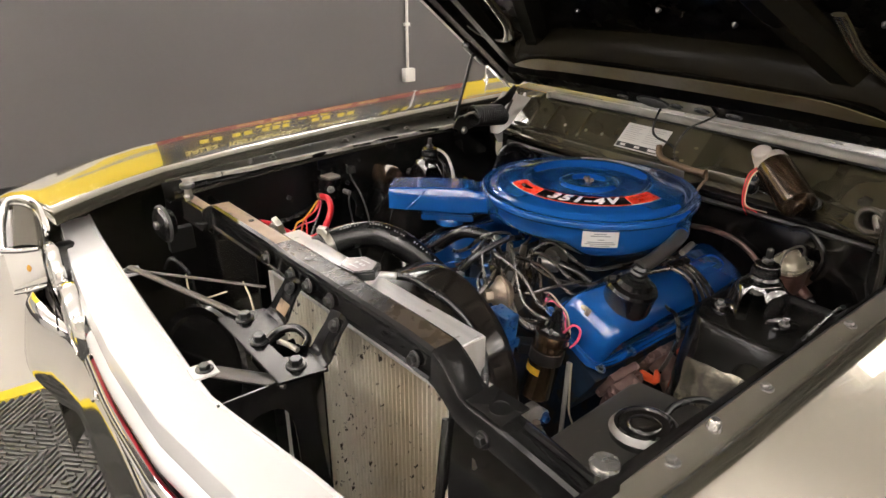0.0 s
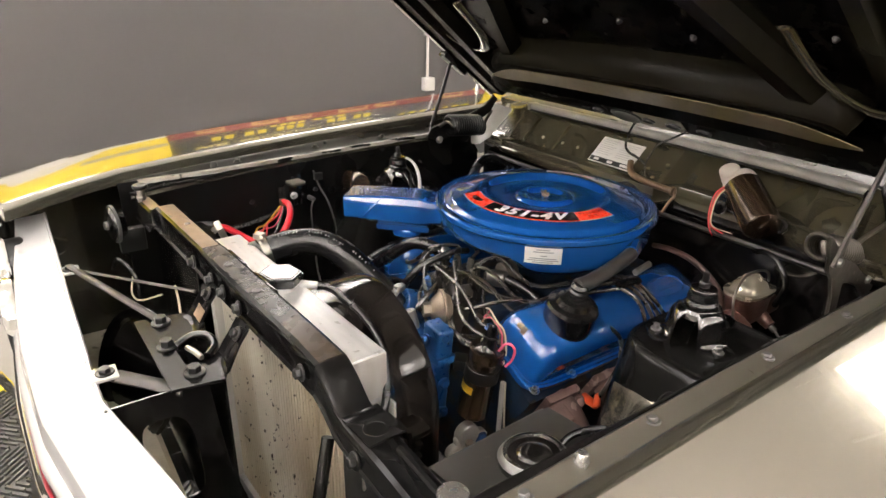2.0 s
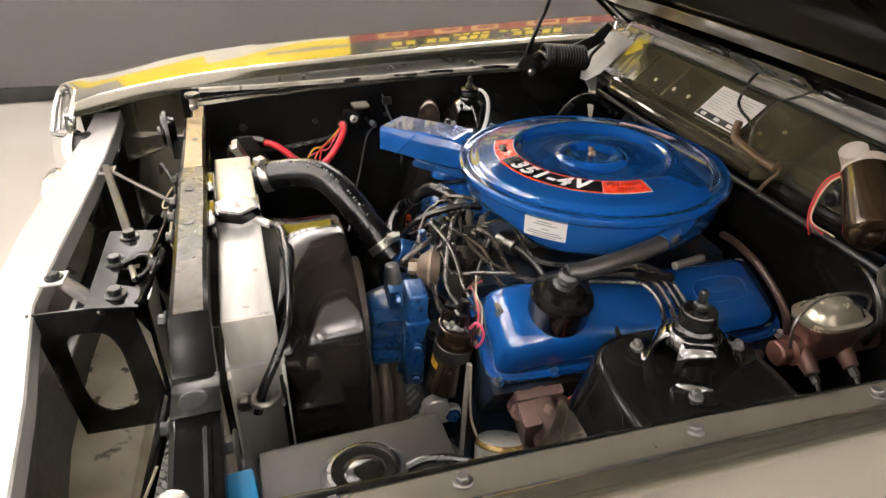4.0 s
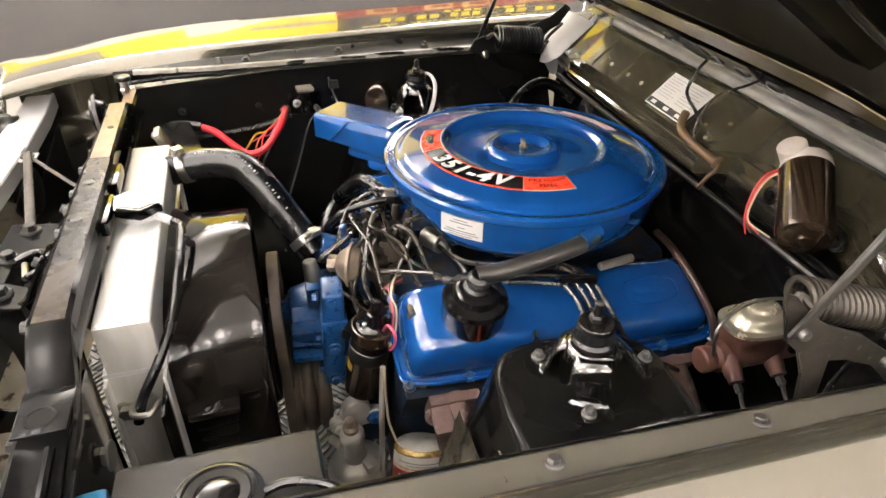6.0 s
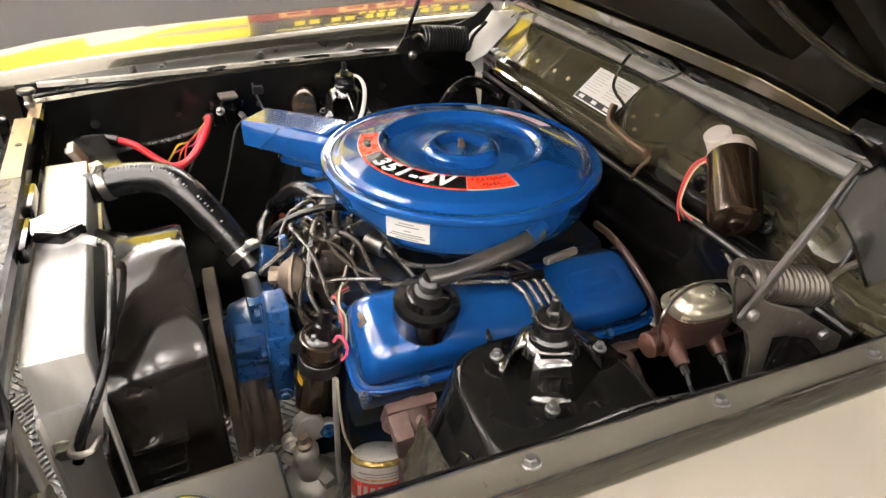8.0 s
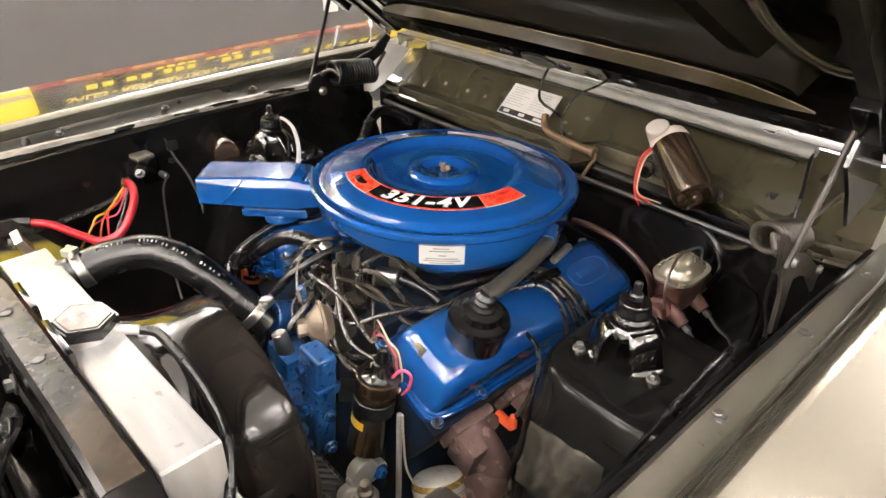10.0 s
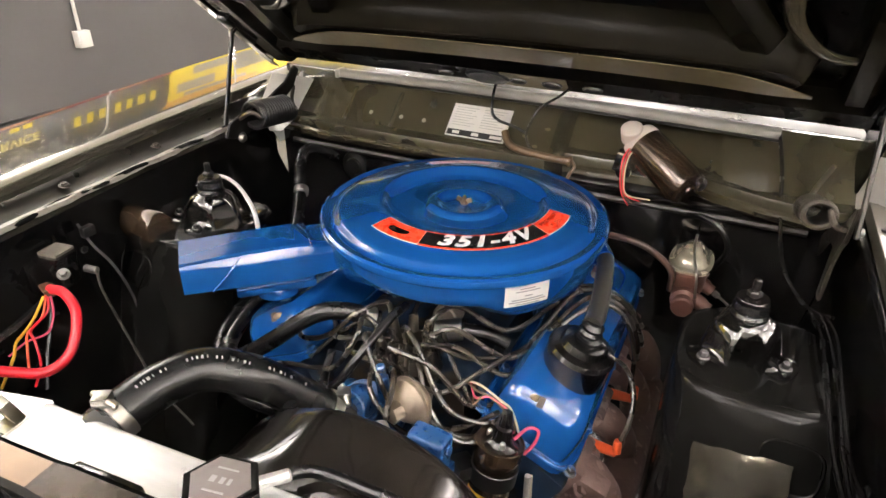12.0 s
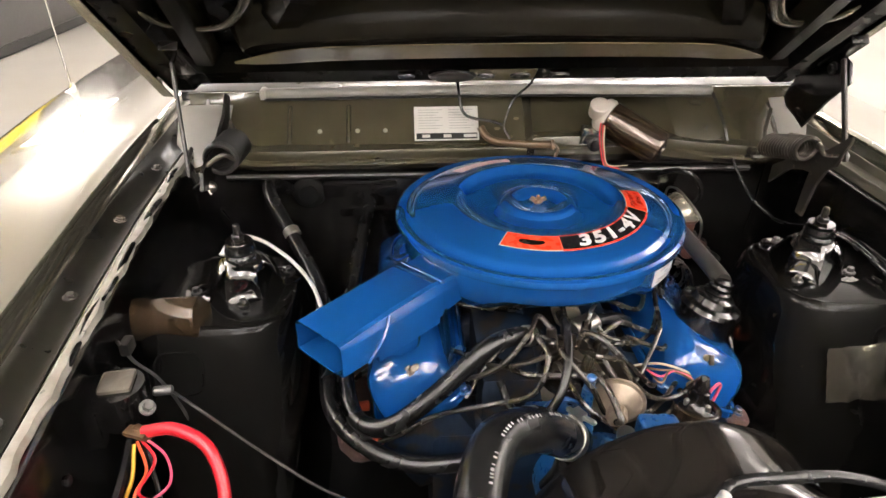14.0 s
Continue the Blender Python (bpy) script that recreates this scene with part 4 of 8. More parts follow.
def core_support():
    t = car_part("radiator_support", "worn gloss black radiator support bar with holes and bolts")
    turn = rot(0, 0, 3.4)
    c = Vector((0, -0.632, 0))
    top = lambda x: lin(x, [-0.5, -0.40, -0.375, -0.33, 0.25, 0.305, 0.325, 0.352, 0.37, 0.42, 0.56], [1.114, 1.116, 1.130, 1.146, 1.146, 1.143, 1.132, 1.106, 1.100, 1.098, 1.082])
    def section(x):
        k = top(x)
        w = lin(x, [-0.5, -0.40, -0.37, -0.1, -0.07, 0.25, 0.40, 0.56], [0.015, 0.015, 0.0185, 0.0175, 0.0205, 0.0195, 0.022, 0.024])
        dn = lin(x, [0.30, 0.36], [0.0, 0.012])
        dip = lin(x, [0.36, 0.40, 0.56], [0.0, 0.004, 0.010])
        return [c + turn @ Vector((x, yy, zz)) for yy, zz in ((-w - 0.006, k - 0.042 + dn), (-w - 0.003, k - 0.038 + dn), (-w - 0.002, k - 0.010), (-w, k - 0.003), (-w + 0.005, k), (0.0, k + 0.0004 - dip), (w - 0.005, k - dip), (w, k - 0.003 - dip), (w + 0.001, k - 0.018 - dip), (w - 0.004, k - 0.026 - dip), (w - 0.006, k - 0.06))]
    left, right = (-0.50, -0.44, -0.40, -0.388, -0.375, -0.35, -0.33, -0.2, -0.09), (-0.09, -0.075, 0.0, 0.15, 0.25, 0.29, 0.305)
    part("bar_front", sheet(bm_new(), [section(x)[:5] for x in left + right[1:]], 0.003), GLOSSD, t, "gloss black front of the bar", angle=20)
    part("bar_rear", sheet(bm_new(), [section(x)[6:] for x in left + right[1:]], 0.003), GLOSSD, t, "gloss black rear of the bar", angle=20)
    part("bar_top", sheet(bm_new(), [section(x)[4:7] for x in left], 0.003), BARTAN, t, "brown top where the paint is rubbed through", angle=20)
    part("bar_top", sheet(bm_new(), [section(x)[4:7] for x in right], 0.003), WORN, t, "black top with brown worn patches", angle=20)
    part("bar_end", sheet(bm_new(), [section(x) for x in (0.306, 0.318, 0.332, 0.352, 0.37, 0.40, 0.44, 0.50, 0.56)], 0.003), GLOSSD, t, "glossy black dipped end of the bar", angle=40)
    for x, r, yo in ((-0.005, 0.0055, -0.003), (0.102, 0.0055, -0.003), (-0.21, 0.004, 0.002)):
        h = lathe(bm_new(), [(0, 0.0012), (r * 0.95, 0.0012), (r, 0.0018), (r * 1.25, 0.0016), (r * 1.3, 0)], Matrix.Translation(c + turn @ Vector((x, yo, top(x)))), 18)
        part("hole", h, INK, t)
    for x in (-0.10, -0.02, 0.03, 0.09, 0.28, 0.40):
        part("bolt", bolt(bm_new(), c + turn @ Vector((x, -0.0265, top(x) - 0.024)), (0, -1, 0.1), 0.007, 0.007), SATIN, t)
    for x0, x1 in ((-0.085, -0.012), (0.018, 0.10)):
        em = bx(bm_new(), c + turn @ Vector(((x0 + x1) / 2, 0.0235, top(x0) - 0.020)), (x1 - x0, 0.012, 0.022), turn, bev=0.004)
        part("rear_lip", em, GLOSS, t)
    tabp = bx(bm_new(), c + turn @ Vector((0.392, 0.002, 1.1032)), (0.058, 0.046, 0.003), turn, bev=0.001)
    tb = part("stop_tab", tabp, GLOSSD, t)
    r = 0.0115
    part("tab_hole", lathe(bm_new(), [(0, 0.0002), (r * 0.95, 0.0002), (r, 0.0008), (r * 1.2, 0.0006), (r * 1.25, 0)], Matrix.Translation(c + turn @ Vector((0.400, 0.0, 1.1049))), 22), APRONM, tb)
    part("bead", tube(bm_new(), [c + turn @ Vector((x, 0.010, top(x) - 0.004)) for x in (0.43, 0.47, 0.51, 0.545)], 0.005, 8, 3), GLOSSD, t)
    # hanging side plates and lower structure
    for x0, x1 in ((-0.50, -0.24), (0.30, 0.56)):
        p = [[c + turn @ Vector((x, 0.012, z)) for z in (1.07, 0.95, 0.75, 0.55)] for x in np.linspace(x0, x1, 4)]
        part("side_plate", sheet(bm_new(), p, 0.003), GLOSS, t)
    low = bx(bm_new(), (0, -0.66, 0.56), (1.1, 0.08, 0.06), bev=0.008)
    part("lower_bar", low, GLOSS, t)
    for x, z in ((0.345, 0.98), (0.37, 0.92)):
        part("bolt", bolt(bm_new(), c + turn @ Vector((x, 0.024, z)), (0, -1, 0), 0.011, 0.01), ZINC, t)
    pipe = tube(bm_new(), [(0.345, -0.640, 1.07), (0.375, -0.675, 0.98), (0.42, -0.725, 0.84), (0.44, -0.74, 0.7)], 0.0075, 10)
    part("brace_tube", pipe, GLOSS, t)
    part("side_shelf", plate(bm_new(), [(-0.475, -0.615), (-0.245, -0.600), (-0.250, -0.530), (-0.285, -0.514), (-0.475, -0.560)], 0.004, Matrix.Translation((0, 0, 1.044)), 0.001), PLASTIC, t, "dark flat shelf beside the radiator")
    # adjustable rubber hood stops at both ends
    for x, y, zt in ((-0.481, -0.668, 1.149), (0.543, -0.610, 1.134)):
        s = car_part("hood_stop", "round metal hood stop on a threaded post")
        part("post", cyl(bm_new(), (x, y, 1.075), (x, y, zt - 0.008), 0.0075, seg=12), ZINC, s)
        part("lock_nut", cyl(bm_new(), (x, y, 1.117 if x < 0 else 1.088), (x, y, 1.125 if x < 0 else 1.098), 0.010, seg=6), ZINC, s)
        part("head", lathe(bm_new(), [(0, 0), (0.012, 0), (0.0145, 0.002), (0.0150, 0.007), (0.0135, 0.0095), (0.006, 0.0110), (0, 0.0110)], Matrix.Translation((x, y, zt - 0.010)), 24), STOPM if x > 0 else SATIN, s)


def latch():
    t = car_part("hood_latch_support", "dark grey hood latch plate with bolts on a black centre post")
    pl = bm_new()
    plate(pl, [(-0.055, -0.77), (0.155, -0.765), (0.165, -0.70), (0.142, -0.690), (0.118, -0.704), (0.104, -0.736), (0.058, -0.738), (0.046, -0.706), (0.0, -0.690), (-0.045, -0.70)], 0.004, Matrix.Translation((0, 0, 1.062)), 0.001)
    part("latch_plate", pl, APRONM, t)
    for p in ((0.045, -0.745, 1.067), (0.131, -0.730, 1.067), (-0.028, -0.737, 1.067)):
        part("bolt", bolt(bm_new(), p, (0, 0, 1), 0.009, 0.009), SATIN, t)
    part("striker_loop", tube(bm_new(), [(0.050, -0.735, 1.066), (0.044, -0.712, 1.072), (0.060, -0.694, 1.076), (0.090, -0.692, 1.074), (0.106, -0.706, 1.070)], 0.0062, 10), GLOSS, t)
    part("latch_pin", tube(bm_new(), [(0.062, -0.722, 1.066), (0.082, -0.716, 1.067), (0.098, -0.712, 1.066)], 0.004, 8), ZINC, t)
    for x, w in ((-0.004, 0.030), (0.132, 0.026)):
        side = [(-0.706, 1.0655, 0.8), (-0.697, 1.0665, 1.0), (-0.690, 1.072, 1.0), (-0.682, 1.088, 0.92), (-0.672, 1.106, 0.80), (-0.661, 1.124, 0.85)]
        ub = sheet(bm_new(), [[Vector((x + w * k * u + 0.006 * (z - 1.07) / 0.05, y - (0.004 if abs(u) > 0.9 else 0), z)) for u in (-1, -0.93, -0.5, 0, 0.5, 0.93, 1)] for y, z, k in side], 0.003)
        tab = part("bracket", ub, GLOSSD, t, angle=40)
        part("bracket_bolt", bolt(bm_new(), (x + 0.005, -0.672, 1.110), (0, -0.85, 0.5), 0.0065, 0.006), SATIN, tab)
    part("worn_patch", sheet(bm_new(), [[Vector((x, -0.6925 + 0.010 * k, 1.0745 + 0.016 * k)) for x in (-0.015, 0.0, 0.016)] for k in (0, 0.5, 1)], 0.0006), BARTAN, t, "brown patch where the paint is worn")
    post = bm_new()
    mx = lambda x: Matrix(((0, 0, 1, x), (1, 0, 0, 0), (0, 1, 0, 0), (0, 0, 0, 1)))
    plate(post, [(-0.72, 0.56), (-0.72, 0.95), (-0.765, 1.05), (-0.765, 1.062), (-0.70, 1.062), (-0.69, 1.0), (-0.695, 0.8), (-0.69, 0.56)], 0.003, mx(0.06))
    bx(post, (0.098, -0.695, 0.80), (0.078, 0.003, 0.50))
    part("centre_post", post, GLOSS, t)
    # side plate with an oblong hole
    outer, inner = [], []
    for k in range(32):
        a = 2 * math.pi * k / 32
        cy, sy = math.cos(a), math.sin(a)
        q = 1 / max(abs(cy), abs(sy))
        outer.append(Vector((0.135, -0.768 + 0.062 * cy * q - 0.010 * sy * q, 0.945 + 0.108 * sy * q)))
        e = 0.55
        inner.append(Vector((0.135, -0.772 + 0.032 * math.copysign(abs(cy) ** e, cy) - 0.008 * sy, 0.945 + 0.070 * math.copysign(abs(sy) ** e, sy))))
    part("slotted_plate", sheet(bm_new(), [outer + outer[:1], inner + inner[:1]], 0.003), GLOSS, t)
    # braces to the front panel
    for a, b, r in (((-0.334, -0.825, 1.060), (-0.028, -0.737, 1.070), 0.007), ((0.052, -0.815, 1.048), (0.132, -0.745, 1.045), 0.012), ((-0.33, -0.82, 1.055), (-0.12, -0.665, 1.06), 0.004)):
        s = bm_new()
        tube(s, [a, [0.5 * (p + q) for p, q in zip(a, b)], b], r, 10, 3, flat=0.55)
        part("brace", s, SHADOWB, t)


def front_panel():
    t = car_part("header_panel", "silver painted front header panel above the grille")
    xs = [-0.60, -0.52, -0.4, -0.25, -0.1, 0.05, 0.11, 0.16, 0.3, 0.42, 0.52, 0.60]
    yb = lambda x: lin(x, [-0.6, 0.10, 0.16, 0.25, 0.36, 0.6], [-0.836, -0.838, -0.826, -0.805, -0.785, -0.75])
    yf = lambda x: lin(x, [-0.6, -0.4, -0.15, 0.10, 0.30, 0.6], [-0.895, -0.912, -0.922, -0.910, -0.875, -0.83])
    zt = lambda x: lin(x, [-0.6, -0.5, -0.3, 0.6], [1.085, 1.066, 1.056, 1.05])
    rows = []
    for f, dz in ((-0.02, -0.03), (0.0, -0.003), (0.03, 0.0), (0.07, 0.0), (0.085, -0.003), (0.55, -0.004), (0.93, -0.006), (0.955, -0.008), (1.01, -0.034), (1.0, -0.045)):
        rows.append([Vector((x, yb(x) + (yf(x) - yb(x)) * f, zt(x) + dz)) for x in xs])
    part("top_skin", sheet(bm_new(), rows, 0.003), SILVER, t, angle=22)
    for x in (-0.334, 0.049):
        tb = bx(bm_new(), (x, -0.828, 1.053), (0.034, 0.034, 0.004), bev=0.001)
        part("mounting_tab", tb, SILVER, t)
        part("bolt", bolt(bm_new(), (x, -0.826, 1.055), (0, 0, 1), 0.008, 0.006), SATIN, t)
    part("inner_wall", sheet(bm_new(), [[Vector((x, yb(x) - 0.004 - 0.02 * k, zt(x) - 0.03 - 0.075 * k)) for x in xs] for k in range(4)], 0.003), KHAKI, t)
    part("lower_shelf", sheet(bm_new(), [[Vector((x, y, z)) for x in xs] for y, z in ((-0.905, 0.80), (-0.86, 0.785), (-0.76, 0.785), (-0.75, 0.77))], 0.003), DIRTY, t, "dirty cream lower shelf")
    # grille surround with a red pin stripe
    for name, dz, dy, r, m in (("upper_trim", -0.066, 0.002, 0.012, SILVER), ("red_stripe", -0.082, -0.002, 0.0038, REDSTRIPE), ("chrome_trim", -0.104, -0.012, 0.008, CHROME), ("lower_trim", -0.15, -0.004, 0.010, SILVER)):
        part(name, tube(bm_new(), [(x, yf(x) + dy, zt(x) + dz) for x in xs if x > -0.3], r, 10, 4, flat=1.4), m, t, "thin red trim stripe" if m is REDSTRIPE else "")
    gr = bm_new()
    for k in range(7):
        tube(gr, [(x, yf(x) + 0.02, 0.93 - 0.028 * k) for x in xs if x > -0.24], 0.004, 6, 2)
    part("grille_bars", gr, SATIN, t)
    part("grille_backing", sheet(bm_new(), [[Vector((x, yf(x) + 0.045, z)) for x in xs] for z in (1.02, 0.85, 0.70)], 0.003), SATIN, t)
    # headlamps behind the passenger side of the grille
    for x, z, r in ((-0.515, 1.010, 0.80), (-0.36, 0.975, 0.95)):
        h = car_part("headlamp", "round sealed-beam headlamp in a bright chrome ring")
        m = Matrix.Translation((x, -0.915, z)) @ rot(90, 0, 0) @ Matrix.Scale(r, 4)
        part("chrome_ring", lathe(bm_new(), [(0.062, 0.0), (0.078, 0.0), (0.080, 0.012), (0.074, 0.024), (0.066, 0.026), (0.064, 0.016)], m, 36), CHROME, h)
        part("lens", lathe(bm_new(), [(0.066, 0.012), (0.055, 0.022), (0.03, 0.029), (0, 0.031)], m, 32), GLASSM, h)
        part("bucket", lathe(bm_new(), [(0.07, 0.0), (0.072, -0.03), (0.05, -0.075), (0.0, -0.085)], m, 28), SATIN, h)


def fender_nose():
    t = car_part("fender_bezel", "chrome bezel framing the front of the passenger fender")
    arch = [(-0.535, -0.921, 1.094), (-0.575, -0.919, 1.113), (-0.62, -0.924, 1.122), (-0.66, -0.943, 1.125), (-0.682, -0.962, 1.118), (-0.683, -0.976, 1.100), (-0.665, -0.988, 1.066), (-0.645, -0.996, 1.030)]
    part("rim", tube(bm_new(), arch, 0.0075, 12, 6), CHROME, t, "broad bright chrome rim")
    part("rim_bead", tube(bm_new(), [(x - 0.004, y - 0.004, z - 0.013) for x, y, z in arch], 0.0045, 8, 6), CHROME, t)
    right = [Vector(p) for p in ((-0.60, -0.924, 1.108), (-0.575, -0.925, 1.092), (-0.575, -0.930, 1.07), (-0.58, -0.939, 1.044))]
    left = [Vector(p) for p in ((-0.672, -0.966, 1.112), (-0.68, -0.974, 1.10), (-0.665, -0.987, 1.066), (-0.645, -0.995, 1.032))]
    cup = [[a.lerp(b, k / 8) + Vector((-0.018 * math.sin(math.pi * k / 8) ** 0.6, 0.006, 0.0)) for k in range(9)] for a, b in zip(right, left)]
    part("upper_recess", sheet(bm_new(), cup, 0.003), KHAKI, t, "dull khaki recess")
    r0, r1 = (Vector((-0.578, -0.939, 1.042)), Vector((-0.56, -0.943, 0.970)))
    l0, l1 = (Vector((-0.640, -0.998, 1.030)), Vector((-0.60, -0.998, 0.952)))
    box = [[r0.lerp(r1, v).lerp(l0.lerp(l1, v), k / 6) + Vector((0.010 * math.sin(math.pi * min(1, v * 1.0)) ** 0.5, 0, 0)) for k in range(7)] for v in (0, 0.06, 0.15, 0.4, 0.7, 0.88, 0.95, 1)]
    part("parking_lens", sheet(bm_new(), box, 0.004), CHROME, t, "bright clear parking lamp lens")
    part("divider", tube(bm_new(), [l0, l0.lerp(r0, 0.5) + Vector((0.006, 0, 0)), r0], 0.0055, 8, 4), CHROME, t)
    part("lower_edge", tube(bm_new(), [l1, l1.lerp(r1, 0.5) + Vector((0.006, 0, 0)), r1], 0.004, 8, 4), CHROME, t)
    part("amber_bulb", lathe(bm_new(), [(0.0, 0.004), (0.005, 0.003), (0.0075, 0.0)], Matrix.Translation((-0.583, -0.963, 1.004)) @ rot(0, 75, 35), 16), FILTERO, t, "amber bulb")
    lo = sheet(bm_new(), [[Vector((x, -0.945 + 0.004 * k, 0.955 - 0.024 * k)) for x in (-0.56, -0.64, -0.72, -0.785)] for k in range(4)], 0.004)
    part("lower_shell", lo, SATIN, t, "black gap below the bezel")
    side = sheet(bm_new(), [[Vector((x, y, z)) for y, z in ((-0.93, 1.10), (-0.935, 1.04), (-0.94, 0.965), (-0.95, 0.88))] for x in (-0.532, -0.528)], 0.003)
    part("inner_cheek", side, SATIN, t)
    bu = car_part("front_bumper", "polished chrome front bumper with a bolt")
    rows = []
    for x in np.linspace(-0.86, 0.86, 41):
        a = abs(x)
        yb = lin(a, [0.0, 0.45, 0.53, 0.60, 0.68, 0.76, 0.86], [-0.914, -0.912, -0.925, -0.955, -0.972, -0.955, -0.86])
        rise = lin(a, [0.45, 0.66], [0.0, 0.022])
        rows.append([Vector((x, yb + dy, z + rise * max(0.0, (z - 0.70) / 0.17))) for dy, z in ((0.05, 0.873), (0.02, 0.8735), (0.0, 0.872), (-0.009, 0.8695), (-0.0150, 0.864), (-0.0185, 0.8565), (-0.0223, 0.843), (-0.0262, 0.828), (-0.0302, 0.812), (-0.0343, 0.796), (-0.0385, 0.780), (-0.0425, 0.764), (-0.0450, 0.745), (-0.0440, 0.725), (-0.035, 0.705), (-0.022, 0.67), (0.0, 0.65))])
    part("bumper_bar", sheet(bm_new(), rows, 0.004), CHROME, bu, angle=60)
    part("bolt", lathe(bm_new(), [(0, 0.004), (0.010, 0.003), (0.013, 0)], Matrix.Translation((-0.29, -0.934, 0.859)) @ rot(62, 0, 0), 18), CHROME, bu)


def front_wheels():
    """Road wheels that carry the car, hidden below the fenders."""
    for s in (-1, 1):
        m = Matrix.Translation((s * 0.80, 0.02, 0.335)) @ rot(0, 90, 0)
        w = car_part("front_wheel", "black tyre on a plain steel wheel")
        part("tyre", lathe(bm_new(), [(0.19, -0.09), (0.27, -0.105), (0.32, -0.10), (0.335, -0.08), (0.335, 0.08), (0.32, 0.10), (0.27, 0.105), (0.19, 0.09), (0.18, 0.0), (0.19, -0.09)], m, 40), RUBBER, w)
        part("rim", lathe(bm_new(), [(0, 0.02 * s), (0.08, 0.03 * s), (0.16, 0.0), (0.185, 0.07 * s), (0.195, 0.088 * s)], m, 36), SHADOWB, w)
        ax = cyl(bm_new(), (s * 0.38, 0.02, 0.40), (s * 0.78, 0.02, 0.335), 0.03)
        part("axle_arm", ax, SATIN, w)


def antenna():
    t = car_part("radio_antenna", "chrome whip antenna on the passenger fender")
    part("base", lathe(bm_new(), [(0.026, -0.02), (0.026, 0.0), (0.022, 0.006), (0.010, 0.014), (0.007, 0.03), (0, 0.03)], Matrix.Translation((-0.925, 0.525, 1.176)) @ rot(0, 10, 0), 20, 0.6), CHROME, t)
    part("mast", tube(bm_new(), [(-0.925, 0.525, 1.20), (-0.937, 0.538, 1.5), (-0.949, 0.553, 1.95)], 0.0022, 8, 3), CHROME, t)
    w = car_part("wiper_arm", "bright metal windscreen wiper arm at rest")
    part("arm", tube(bm_new(), [(-0.60, 0.50, 1.235), (-0.40, 0.56, 1.26), (-0.1, 0.60, 1.27)], 0.006, 8, 4), ZINC, w)
    # body behind the hood
    b = car_part("windscreen_base", "dark olive cowl and windscreen base behind the hood")
    part("deck", sheet(bm_new(), [[Vector((x, y, z)) for x in np.linspace(-0.66, 0.66, 7)] for y, z in ((0.52, 1.205), (0.7, 1.22), (0.8, 1.26), (1.3, 1.62))], 0.004), OLIVE, b)


# ---------------------------------------------------------------- engine bay things
LID = [(0.214, 1.127), (0.2185, 1.1255), (0.2215, 1.1285), (0.2222, 1.133), (0.2208, 1.1375), (0.2170, 1.1400), (0.2130, 1.1395), (0.2080, 1.1378), (0.2030, 1.1378), (0.1985, 1.1400), (0.1950, 1.1440), (0.1915, 1.1462),
       (0.186, 1.1474), (0.160, 1.1528), (0.142, 1.1562), (0.134, 1.1574), (0.1285, 1.1574), (0.1250, 1.1560), (0.1215, 1.1522), (0.1175, 1.1482), (0.112, 1.1462), (0.095, 1.1450), (0.066, 1.1442), (0.0610, 1.1452), (0.0575, 1.1488),
       (0.0535, 1.1510), (0.046, 1.1516), (0.0400, 1.1506), (0.0345, 1.1468), (0.0295, 1.1448), (0.020, 1.1446), (0, 1.1446)]


def lid_z(r):
    """The height of the air cleaner's lid at a radius."""
    return lin(r, [q[0] for q in LID[:4:-1]], [q[1] for q in LID[:4:-1]])


